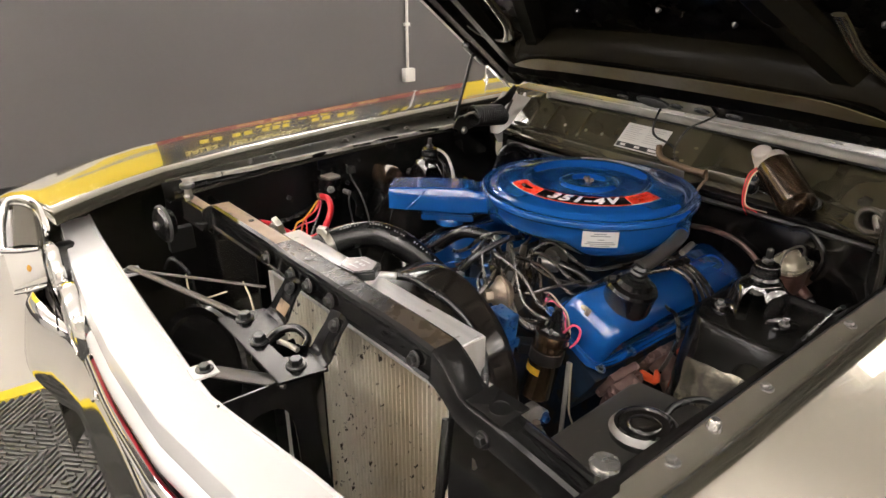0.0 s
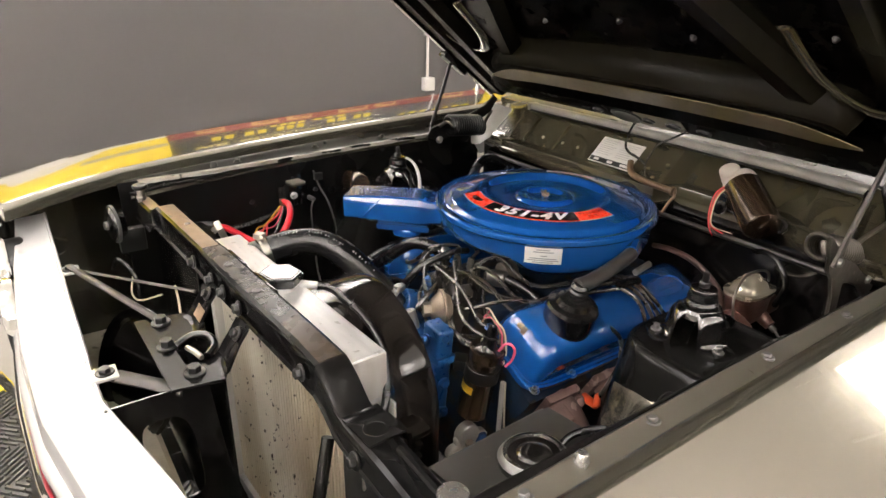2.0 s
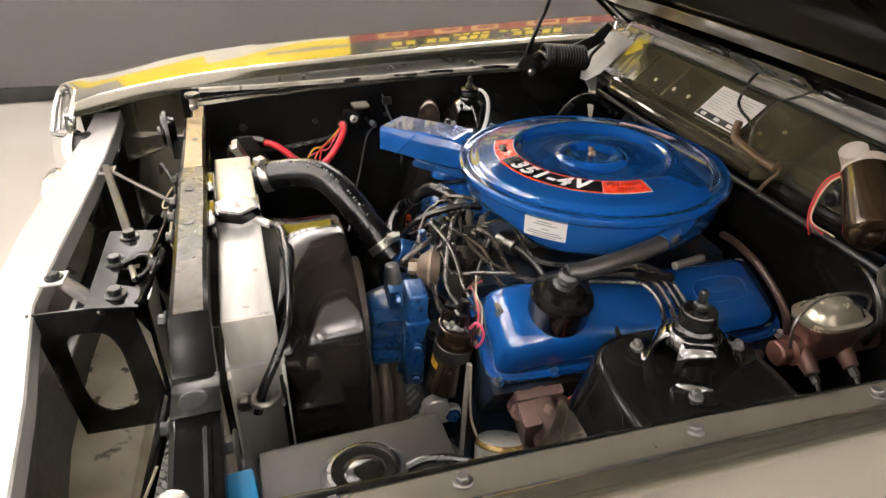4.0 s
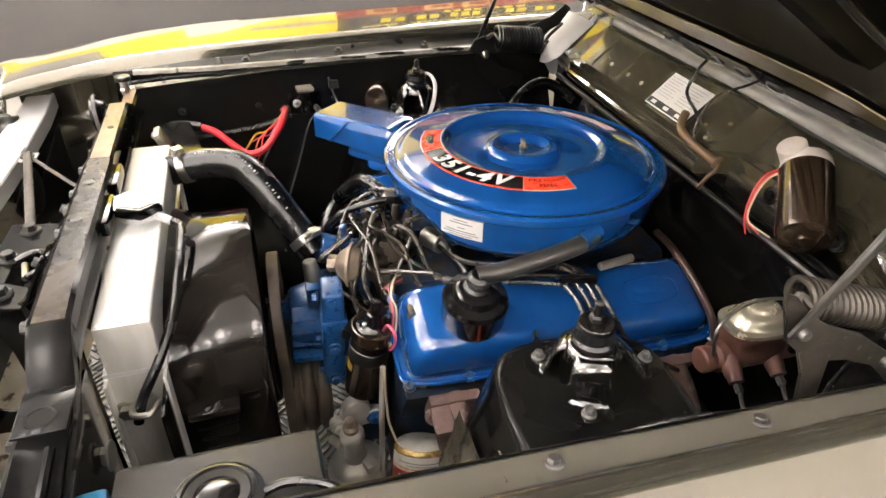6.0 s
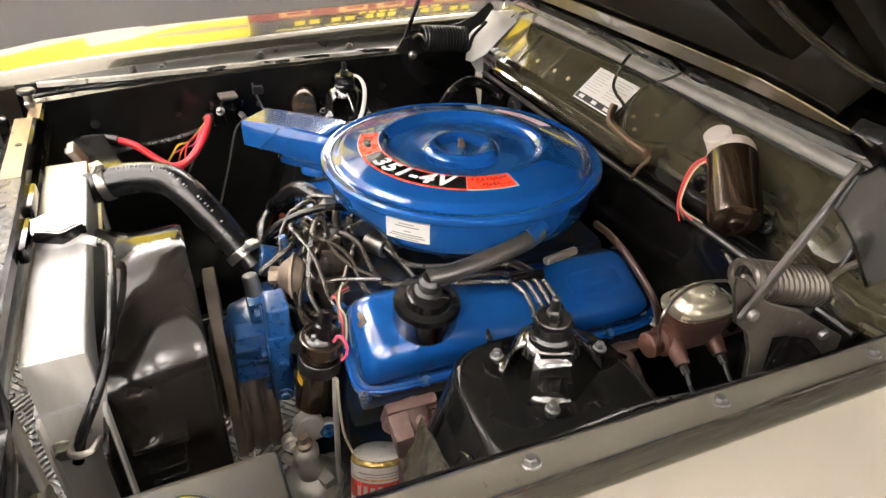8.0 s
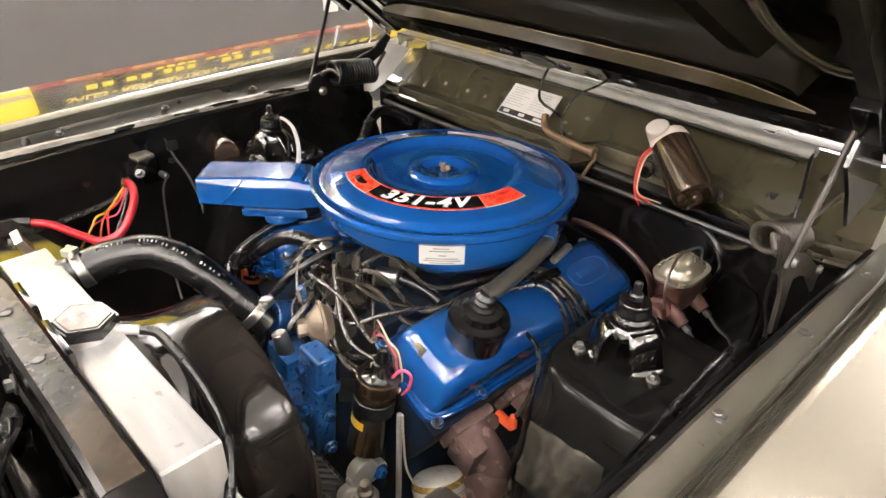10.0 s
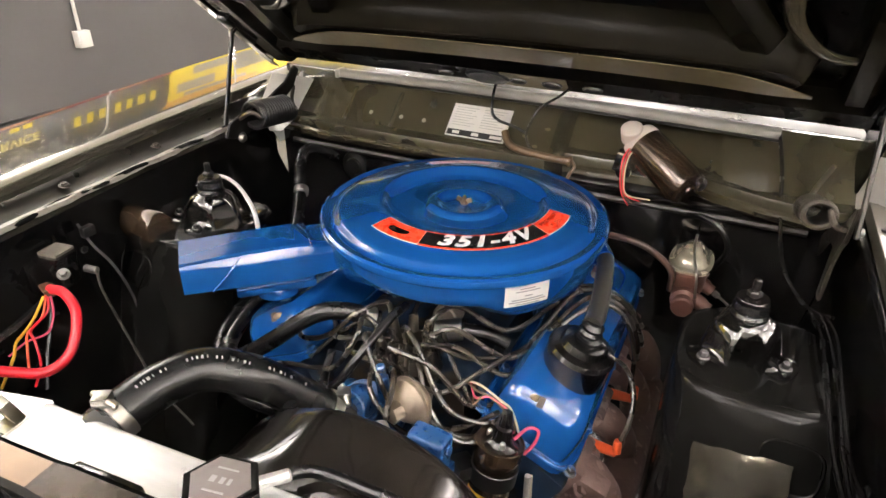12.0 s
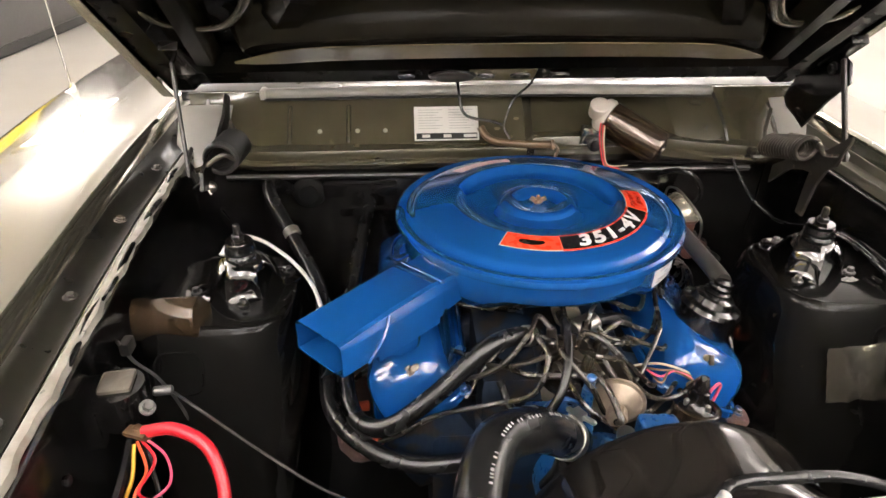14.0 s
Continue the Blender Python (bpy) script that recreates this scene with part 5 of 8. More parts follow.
def air_cleaner():
    t = thing("air_cleaner", (0, 0, 1.03), "glossy blue round air cleaner with a square snorkel", "air cleaner")
    n = 72
    rows = []
    for z, r in ((1.130, 0.212), (1.110, 0.212), (1.088, 0.210), (1.072, 0.204), (1.062, 0.192), (1.054, 0.165), (1.05, 0.11), (1.05, 0.05)):
        row = []
        for k in range(n + 1):
            a = 2 * math.pi * k / n
            d = math.degrees(a) % 360
            lift = lin(d, [0, 238, 250, 300, 312, 360], [0, 0, 0.020, 0.020, 0, 0])
            f = 0 if z > 1.1 else min(1, (1.1 - z) / 0.03)
            row.append(Vector((r * math.cos(a), r * math.sin(a), z + lift * f)))
        rows.append(row)
    b = sheet(bm_new(), rows)
    bmesh.ops.remove_doubles(b, verts=b.verts[:], dist=0.0004)
    part("housing", b, BLUE, t, angle=50)
    lid = lathe(bm_new(), LID, seg=112)
    part("lid", lid, BLUE, t, angle=32)
    nut = cyl(bm_new(), (0, 0, 1.1445), (0, 0, 1.151), 0.007, seg=6)
    cyl(nut, (0, 0, 1.147), (0, 0, 1.160), 0.003, seg=10)
    for q in (-1, 1):
        bx(nut, (q * 0.008, 0, 1.1525), (0.010, 0.0028, 0.008), rot(0, -25 * q, 0), bev=0.001)
    part("wing_nut", nut, AMBER, t, "rusty wing nut")

    def band(a0, a1, r0, r1, h):
        b, k = bm_new(), max(3, int(abs(a1 - a0) / 2.5))
        sheet(b, [[Vector((r * math.cos(radians(a)), r * math.sin(radians(a)), lid_z(r) + h)) for r in np.linspace(r0, r1, 6)] for a in np.linspace(a0, a1, k)])
        return b
    z_at = lambda r, h: lid_z(r) + h
    R0, R1 = 0.1325, 0.1625
    A0, A1, A2, A3 = -119, -89, -20, 6
    decal = part("decal", band(A0 - 0.6, A3 + 0.6, R0 - 0.0015, R1 + 0.0015, 0.0006), DECALW, t, "curved decal reading 351-4V")
    part("red_end", band(A0, A1, R0, R1, 0.0011), DECALR, decal)
    part("red_end", band(A2, A3, R0, R1, 0.0011), DECALR, decal)
    part("red_edge", band(A1 + 0.2, A2 - 0.2, R0 - 0.0016, R1 + 0.0016, 0.0009), DECALR, decal)
    part("black_band", band(A1 + 0.5, A2 - 0.5, R0 + 0.0015, R1 - 0.0015, 0.0011), DECALK, decal)

    def on_arc(mid, h, rmid):
        def f(v):
            a = radians(mid) + v.x / rmid
            r = rmid - v.y
            return Vector((r * math.cos(a), r * math.sin(a), z_at(r, h)))
        return f
    # letters read from outside, facing the front
    arc = lambda mid, rm: (lambda v: Vector(((rm + (-v.y)) * math.cos(radians(mid) + 1.22 * v.x / rm), (rm + (-v.y)) * math.sin(radians(mid) + 1.22 * v.x / rm), z_at(rm - v.y, 0.0017))))
    part("number", word_mesh(bm_new(), "351-4V", 0.0310, Matrix(), arc(-54.5, 0.1475), 0.28, 1.22, 0.045), DECALW, decal)
    part("red_print", word_mesh(bm_new(), "PREMIUM", 0.0095, Matrix(), arc(-7, 0.142), 0, 1.15, 0.0), DECALK, decal)
    part("red_print", word_mesh(bm_new(), "FUEL", 0.0095, Matrix(), arc(-7, 0.153), 0, 1.15, 0.0), DECALK, decal)
    ov = bm_new()
    c = Vector((0.147 * math.cos(radians(-104)), 0.147 * math.sin(radians(-104)), z_at(0.147, 0.0018)))
    lathe(ov, [(0, 0.0), (0.017, 0.0), (0.018, -0.0004)], Matrix.Translation(c) @ rot(0, 0, -14), 28, 0.5)
    part("oval_mark", ov, DECALK, decal, "black oval mark")
    part("pink_sticker", band(98, 136, 0.152, 0.176, 0.0008), PINKLBL, t, "faded pink and white sticker")
    # white label on the side
    rows = []
    for a in np.linspace(radians(-51.5), radians(-34), 8):
        rows.append([Vector((r * math.cos(a), r * math.sin(a), z)) for r, z in ((0.2128, 1.121), (0.2128, 1.110), (0.2125, 1.101), (0.2118, 1.0905))])
    lab = part("white_label", sheet(bm_new(), rows, 0.0006), PAPER, t, "white printed service label")
    pr = bm_new()
    for z, a0, a1 in ((1.117, -46, -40), (1.113, -47.5, -38), (1.106, -44, -41), (1.101, -49, -36.5), (1.0975, -50, -35.5), (1.094, -47.5, -38)):
        sheet(pr, [[Vector((0.2137 * math.cos(radians(a)), 0.2137 * math.sin(radians(a)), z + d)) for d in (-0.0009, 0.0009)] for a in np.linspace(a0, a1, 5)])
    part("label_lines", pr, GREYINK, lab)
    # snorkel
    m = Matrix.Translation((-0.180, -0.147, 0)) @ rot(0, 0, 180 + 45.8)
    sn = bm_new()
    sec = lambda x, w, zt, zb, ch, cut: [m @ Vector((x, y, z)) for y, z in ((-w, zb + cut), (-w * 0.6, zb), (w * 0.6, zb), (w, zb + cut), (w, zt - ch - 0.002), (w - 0.0012, zt - ch + 0.001), (w - 0.45 * ch, zt - 0.0025), (w - 0.6 * ch - 0.003, zt), (-w + 0.6 * ch + 0.003, zt), (-w + 0.45 * ch, zt - 0.0025), (-w + 0.0012, zt - ch + 0.001), (-w, zt - ch - 0.002), (-w, zb + cut))]
    run = [(-0.10, 0.043, 1.116, 1.066, 0.010, 0.01), (-0.02, 0.043, 1.117, 1.066, 0.010, 0.01), (0.006, 0.043, 1.118, 1.064, 0.011, 0.01), (0.012, 0.0445, 1.1215, 1.063, 0.012, 0.01), (0.030, 0.0455, 1.1235, 1.060, 0.014, 0.012), (0.10, 0.0450, 1.1230, 1.060, 0.015, 0.014), (0.188, 0.0425, 1.1195, 1.072, 0.006, 0.003)]
    sheet(sn, [sec(*q) for q in run], 0.0018)
    part("snorkel", sn, BLUE, t, angle=24)
    part("weld_seam", tube(bm_new(), [m @ Vector((0.150, 0.0445, 1.074)), m @ Vector((0.125, 0.0462, 1.100)), m @ Vector((0.108, 0.0400, 1.1195))], 0.0018, 6, 3), BLUE, t)
    part("weld_seam", tube(bm_new(), [m @ Vector((0.009, q, 1.1195)) for q in (-0.036, 0.0, 0.036)], 0.0018, 6, 2), BLUE, t)
    inn = sheet(bm_new(), [sec(0.02, 0.041, 1.118, 1.064, 0.011, 0.01), sec(0.187, 0.0405, 1.1175, 1.074, 0.006, 0.003)])
    part("duct_inside", inn, BLUE, t)
    skirt = bm_new()
    plate(skirt, [(0.006, -0.032), (0.12, -0.030), (0.12, 0.030), (0.006, 0.032)], 0.016, m @ Matrix.Translation((0, 0, 1.046)), 0.003)
    part("lower_skirt", skirt, BLUE, t)
    vac = lathe(bm_new(), [(0, 0.0), (0.030, 0.0), (0.033, -0.006), (0.033, -0.014), (0.02, -0.02), (0, -0.02)], m @ Matrix.Translation((0.06, 0.0, 1.048)), 24)
    part("lower_motor", vac, BLUE, t)


def engine():
    t = thing("engine", (0, 0, 0.6), "blue painted V8 engine with dirty castings", "engine")
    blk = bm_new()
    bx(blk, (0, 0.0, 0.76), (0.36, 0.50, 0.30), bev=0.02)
    part("block", blk, BLUEDIRTSHADE, t)
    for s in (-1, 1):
        part("cylinder_head", bx(bm_new(), (s * 0.172, 0.0, 0.880), (0.130, 0.49, 0.12), rot(0, 32 * s, 0), bev=0.012), BLUEDIRTSHADE, t)
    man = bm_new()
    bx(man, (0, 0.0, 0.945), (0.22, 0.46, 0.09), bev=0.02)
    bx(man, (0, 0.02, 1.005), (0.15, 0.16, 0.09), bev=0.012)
    im = part("intake_manifold", man, BLUEDIRTSHADE, t)
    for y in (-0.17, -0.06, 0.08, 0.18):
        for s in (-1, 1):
            part("runner", cyl(bm_new(), (s * 0.02, y, 0.97), (s * 0.15, y, 0.94), 0.028, seg=14), BLUEDIRTSHADE, im)
    carb = bm_new()
    bx(carb, (0, 0.01, 1.045), (0.13, 0.17, 0.05), bev=0.01)
    cyl(carb, (0.03, -0.10, 1.02), (0.03, -0.13, 1.02), 0.02)
    part("carburettor", carb, CAST, t)
    for s in (-1, 1):
        cx = 0.196 if s > 0 else -0.192
        R = Matrix.Translation((cx, -0.003, 0.953)) @ rot(0, 25 * s, 0)
        cov = part("valve_cover", valve_cover_mesh(R, s), BLUE, t, "glossy blue valve cover", angle=45)
        fl = bm_new()
        rim = []
        for k in range(64):
            a = 2 * math.pi * k / 64
            rim.append((0.074 * math.copysign(abs(math.cos(a)) ** 0.30, math.cos(a)), 0.249 * math.copysign(abs(math.sin(a)) ** 0.20, math.sin(a))))
        plate(fl, rim, 0.010, R @ Matrix.Translation((0, 0, -0.009)), 0.002)
        part("cover_flange", fl, BLUE, cov)
        part("rolled_lip", tube(bm_new(), [R @ Vector((x * 0.965, y * 0.988, 0.001)) for x, y in rim + rim[:1]], 0.0032, 8, 1), BLUE, cov)
        for y in (-0.235, -0.15, 0.0, 0.15, 0.235):
            for x in (-0.068, 0.068):
                part("cover_bolt", bolt(bm_new(), R @ Vector((x, y, 0.0)), R.to_3x3() @ Vector((0, 0, 1)), 0.006, 0.006), BLUECAST if y < 0.2 else ZINC, cov)
        ring = [R @ Vector((0.021 * math.copysign(abs(math.cos(q)) ** 0.7, math.cos(q)), 0.135 + 0.045 * math.copysign(abs(math.sin(q)) ** 0.7, math.sin(q)), 0.0532)) for q in np.linspace(0, 2 * math.pi, 29)]
        part("embossed_oval", tube(bm_new(), ring, 0.0016, 6, 1), BLUE, cov)
        part("embossed_mark", bx(bm_new(), R @ Vector((0, 0.135, 0.0532)), (0.012, 0.052, 0.002), R.to_3x3().to_4x4(), bev=0.0009), BLUE, cov)
        part("bare_chip", lathe(bm_new(), [(0, 0.0015), (0.007, 0.0012), (0.009, 0)], R @ Matrix.Translation((-0.020 * s, -0.2215, 0.0570)) @ rot(50, 0, 20), 9, 0.55), STRIPK, cov, "bare metal chip")
        tab = bx(bm_new(), R @ Vector((-0.012 * s, -0.2225, 0.0565)), (0.009, 0.014, 0.0025), R.to_3x3().to_4x4() @ rot(50, 0, 20), bev=0.001)
        part("clip", tab, SHADOWB, cov)
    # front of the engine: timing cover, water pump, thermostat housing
    wp = part("water_pump", bx(bm_new(), (0.03, -0.275, 0.82), (0.26, 0.05, 0.22), bev=0.015), BLUEDIRTSHADE, t, "dirty blue timing cover and water pump")
    m = Matrix.Translation((0.030, -0.335, 0.890)) @ rot(90, 0, 0)
    part("pump_snout", lathe(bm_new(), [(0.075, -0.03), (0.074, 0.0), (0.070, 0.004), (0.060, 0.010), (0.056, 0.030), (0.050, 0.052), (0.046, 0.056), (0.034, 0.058), (0.030, 0.070), (0, 0.070)], m, 36), BLUECAST, wp)
    part("pump_flange", bx(bm_new(), (0.098, -0.328, 0.906), (0.050, 0.033, 0.188), rot(-2, 4, 0), bev=0.007, seg=3), BLUECAST, wp, "upright blue casting flange")
    part("flange_rib", bx(bm_new(), (0.100, -0.325, 0.940), (0.062, 0.040, 0.016), bev=0.005), BLUECAST, wp)
    part("upper_boss", bx(bm_new(), (0.052, -0.349, 0.964), (0.056, 0.026, 0.042), rot(0, 10, 0), bev=0.006), BLUECAST, wp)
    part("pump_skirt", bx(bm_new(), (0.055, -0.368, 0.858), (0.080, 0.052, 0.014), rot(0, 8, 0), bev=0.004), BLUECAST, wp)
    for z, y in ((0.93, -0.365), (0.905, -0.368), (0.88, -0.37)):
        part("snout_rib", bx(bm_new(), (0.076, y, z), (0.026, 0.044, 0.006), rot(0, 25, 0), bev=0.002), BLUECAST, wp)
    part("outlet_stub", cyl(bm_new(), (0.058, -0.348, 0.975), (0.050, -0.352, 1.012), 0.013, 0.011), ZINC, wp)
    for p, d in (((0.124, -0.328, 0.985), (1, -0.1, 0.2)), ((0.126, -0.328, 0.895), (1, -0.1, 0.1)), ((0.126, -0.330, 0.835), (1, -0.1, 0)), ((0.098, -0.346, 0.975), (0, -1, 0.1)), ((0.100, -0.346, 0.90), (0, -1, 0.1)), ((0.100, -0.346, 0.835), (0, -1, 0.1))):
        part("pump_bolt", bolt(bm_new(), p, d, 0.007, 0.007), BLUECAST, t)
    th = bm_new()
    cyl(th, (-0.01, -0.275, 0.95), (-0.008, -0.30, 0.985), 0.030)
    cyl(th, (-0.008, -0.30, 0.985), (-0.006, -0.335, 1.0), 0.024)
    bx(th, (-0.01, -0.268, 0.95), (0.09, 0.02, 0.06), bev=0.008)
    part("thermostat_housing", th, BLUECAST, t)
    sens = bm_new()
    cyl(sens, (0.02, -0.285, 0.98), (0.02, -0.292, 1.03), 0.009, seg=6)
    cyl(sens, (0.02, -0.292, 1.03), (0.02, -0.295, 1.05), 0.006, seg=10)
    part("temperature_sender", sens, BLUECAST, t)
    # pulleys
    p = lathe(bm_new(), [(0, 0.0), (0.045, 0.0), (0.047, 0.003), (0.070, 0.005), (0.078, 0.008), (0.078, 0.011), (0.066, 0.018), (0.078, 0.025), (0.078, 0.03), (0.07, 0.034), (0.03, 0.036), (0, 0.036)], Matrix.Translation((0.03, -0.43, 0.83)) @ rot(-90, 0, 0), 40)
    part("pulley", p, SHADOWB, t)
    ring = []
    for k in range(3):
        y0 = 0.024 * k
        ring += [(0.074, y0), (0.0805, y0 + 0.003), (0.084, y0 + 0.008), (0.084, y0 + 0.015), (0.0805, y0 + 0.020), (0.074, y0 + 0.0225)]
    part("damper", lathe(bm_new(), [(0, -0.002), (0.05, -0.002), (0.06, 0.003)] + ring + [(0.05, 0.073), (0, 0.073)], Matrix.Translation((0.030, -0.411, 0.745)) @ rot(-90, 0, 0), 44), DAMPERM, t, "dusty brown three-groove crank pulley")
    loop = [(0.030 + 0.087 * math.cos(q), (0.920 if math.sin(q) > 0 else 0.745) + 0.087 * math.sin(q)) for q in np.linspace(0, 2 * math.pi, 49)]
    part("fan_belt", sheet(bm_new(), [[Vector((0.030 + (x - 0.030) * k, y, zc)) for x, zc in loop] for y, k in ((-0.416, 0.93), (-0.4145, 1.0), (-0.4005, 1.0), (-0.399, 0.93))], 0.002), DAMPERM, t, "dusty rubber fan belt")
    fan = bm_new()
    cyl(fan, (0.03, -0.44, 0.83), (0.03, -0.475, 0.83), 0.03)
    for k in range(5):
        a = 2 * math.pi * k / 5 + 0.3
        bx(fan, Vector((0.03 + 0.085 * math.cos(a), -0.46, 0.83 + 0.085 * math.sin(a))), (0.12, 0.003, 0.05), rot(0, -math.degrees(a), 0) @ rot(25, 0, 0), bev=0.001)
    part("fan", fan, SATIN, t)
    # exhaust manifold, driver side
    exm = part("exhaust_manifold", tube(bm_new(), [(0.305, -0.20, 0.79), (0.31, 0.0, 0.77), (0.305, 0.2, 0.75)], 0.03, 12, 4), EXHAUST, t, "heat-stained brown exhaust manifold")
    for y in (-0.175, -0.06, 0.06, 0.17):
        part("port_pipe", tube(bm_new(), [(0.245, y, 0.875), (0.275, y + 0.004, 0.86), (0.295, y + 0.015, 0.82), (0.30, y + 0.03, 0.77)], 0.026, 12, 5), EXHAUST, exm)
        part("port_flange", bx(bm_new(), (0.252, y, 0.872), (0.016, 0.075, 0.06), rot(0, 28, 0), bev=0.005), EXHAUST, exm)
    part("end_lug", bx(bm_new(), (0.27, -0.19, 0.845), (0.05, 0.03, 0.085), rot(10, 20, 0), bev=0.008), EXHAUST, exm)
    for y in (-0.205, -0.14):
        part("manifold_bolt", bolt(bm_new(), (0.268, y, 0.868), (1, -0.3, 0.5), 0.009, 0.008), EXHAUST, t)
    ex2 = bm_new()
    tube(ex2, [(-0.25, -0.19, 0.86), (-0.29, -0.17, 0.83), (-0.30, 0.0, 0.79), (-0.30, 0.2, 0.76)], 0.03, 12, 4)
    part("exhaust_manifold", ex2, EXHAUST, t)
    boots = [((0.262, -0.118, 0.866), (0.30, -0.128, 0.874)), ((0.262, 0.0, 0.868), (0.30, -0.005, 0.875)), ((-0.27, -0.14, 0.87), (-0.305, -0.15, 0.875)), ((-0.24, -0.23, 0.905), (-0.255, -0.262, 0.91))]
    for a, b in boots:
        k = cyl(bm_new(), a, b, 0.0085, 0.007, 12)
        cyl(k, b, Vector(b) + Vector((0.0, 0.0, 0.024)), 0.0066, 0.0055, 12)
        part("plug_boot", k, ORANGE, t, "orange rubber spark plug boot")


def valve_cover_mesh(R, s):
    b = bm_new()
    rows = []
    for y, w, h in ((-0.2385, 0.018, 0.0), (-0.2380, 0.036, 0.006), (-0.2365, 0.046, 0.019), (-0.2335, 0.052, 0.034), (-0.2285, 0.0565, 0.047), (-0.2210, 0.0595, 0.057), (-0.2100, 0.0615, 0.0635), (-0.1950, 0.0625, 0.0658), (-0.155, 0.063, 0.066), (-0.09, 0.063, 0.066), (-0.06, 0.063, 0.058), (-0.03, 0.063, 0.054), (0.05, 0.063, 0.053), (0.08, 0.063, 0.052), (0.19, 0.063, 0.052), (0.212, 0.061, 0.044), (0.226, 0.056, 0.030), (0.234, 0.047, 0.014), (0.238, 0.030, 0.0)):
        row = []
        for x, z in ((-1.0, 0.0), (-1.0, 0.14), (-0.97, 0.5), (-0.90, 0.78), (-0.78, 0.93), (-0.6, 1.0), (0.0, 1.02), (0.5, 1.0), (0.74, 0.93), (0.88, 0.78), (0.96, 0.5), (1.0, 0.14), (1.0, 0.0)):
            row.append(R @ Vector((x * w, y, h * z)))
        rows.append(row)
    sheet(b, rows)
    return b


def oil_cap():
    p = Vector((0.224, -0.143, 1.0))
    t = thing("oil_filler_cap", p, "black breather oil filler cap with a ribbed hose fitting", "oil cap")
    m = Matrix.Translation(p) @ rot(0, 14, 0)
    part("cap_body", lathe(bm_new(), [(0.03, 0.0), (0.042, 0.002), (0.044, 0.008), (0.044, 0.040), (0.045, 0.044), (0.042, 0.050), (0.032, 0.053), (0.028, 0.062), (0.020, 0.066), (0.0, 0.068)], m, 36), GLOSS, t)
    part("fitting", lathe(bm_new(), [(0.018, 0.06), (0.019, 0.07), (0.014, 0.073), (0.016, 0.078), (0.013, 0.082), (0.015, 0.087), (0.010, 0.092), (0, 0.092)], m, 20), RUBBER, t)
    h = thing("breather_hose", (0.225, -0.07, 1.08), "black breather hose from oil cap to air cleaner", "hose")
    part("hose", tube(bm_new(), [(0.243, -0.145, 1.085), (0.243, -0.118, 1.086), (0.236, -0.06, 1.092), (0.225, 0.0, 1.10), (0.212, 0.028, 1.104)], 0.0125, 14, 6), GREYHOSE, h)
    cl = tube(bm_new(), [(0.222, 0.005, 1.101), (0.205, 0.035, 1.105)], 0.0145, 14, 2)
    part("end_fitting", cl, BLUE, h)


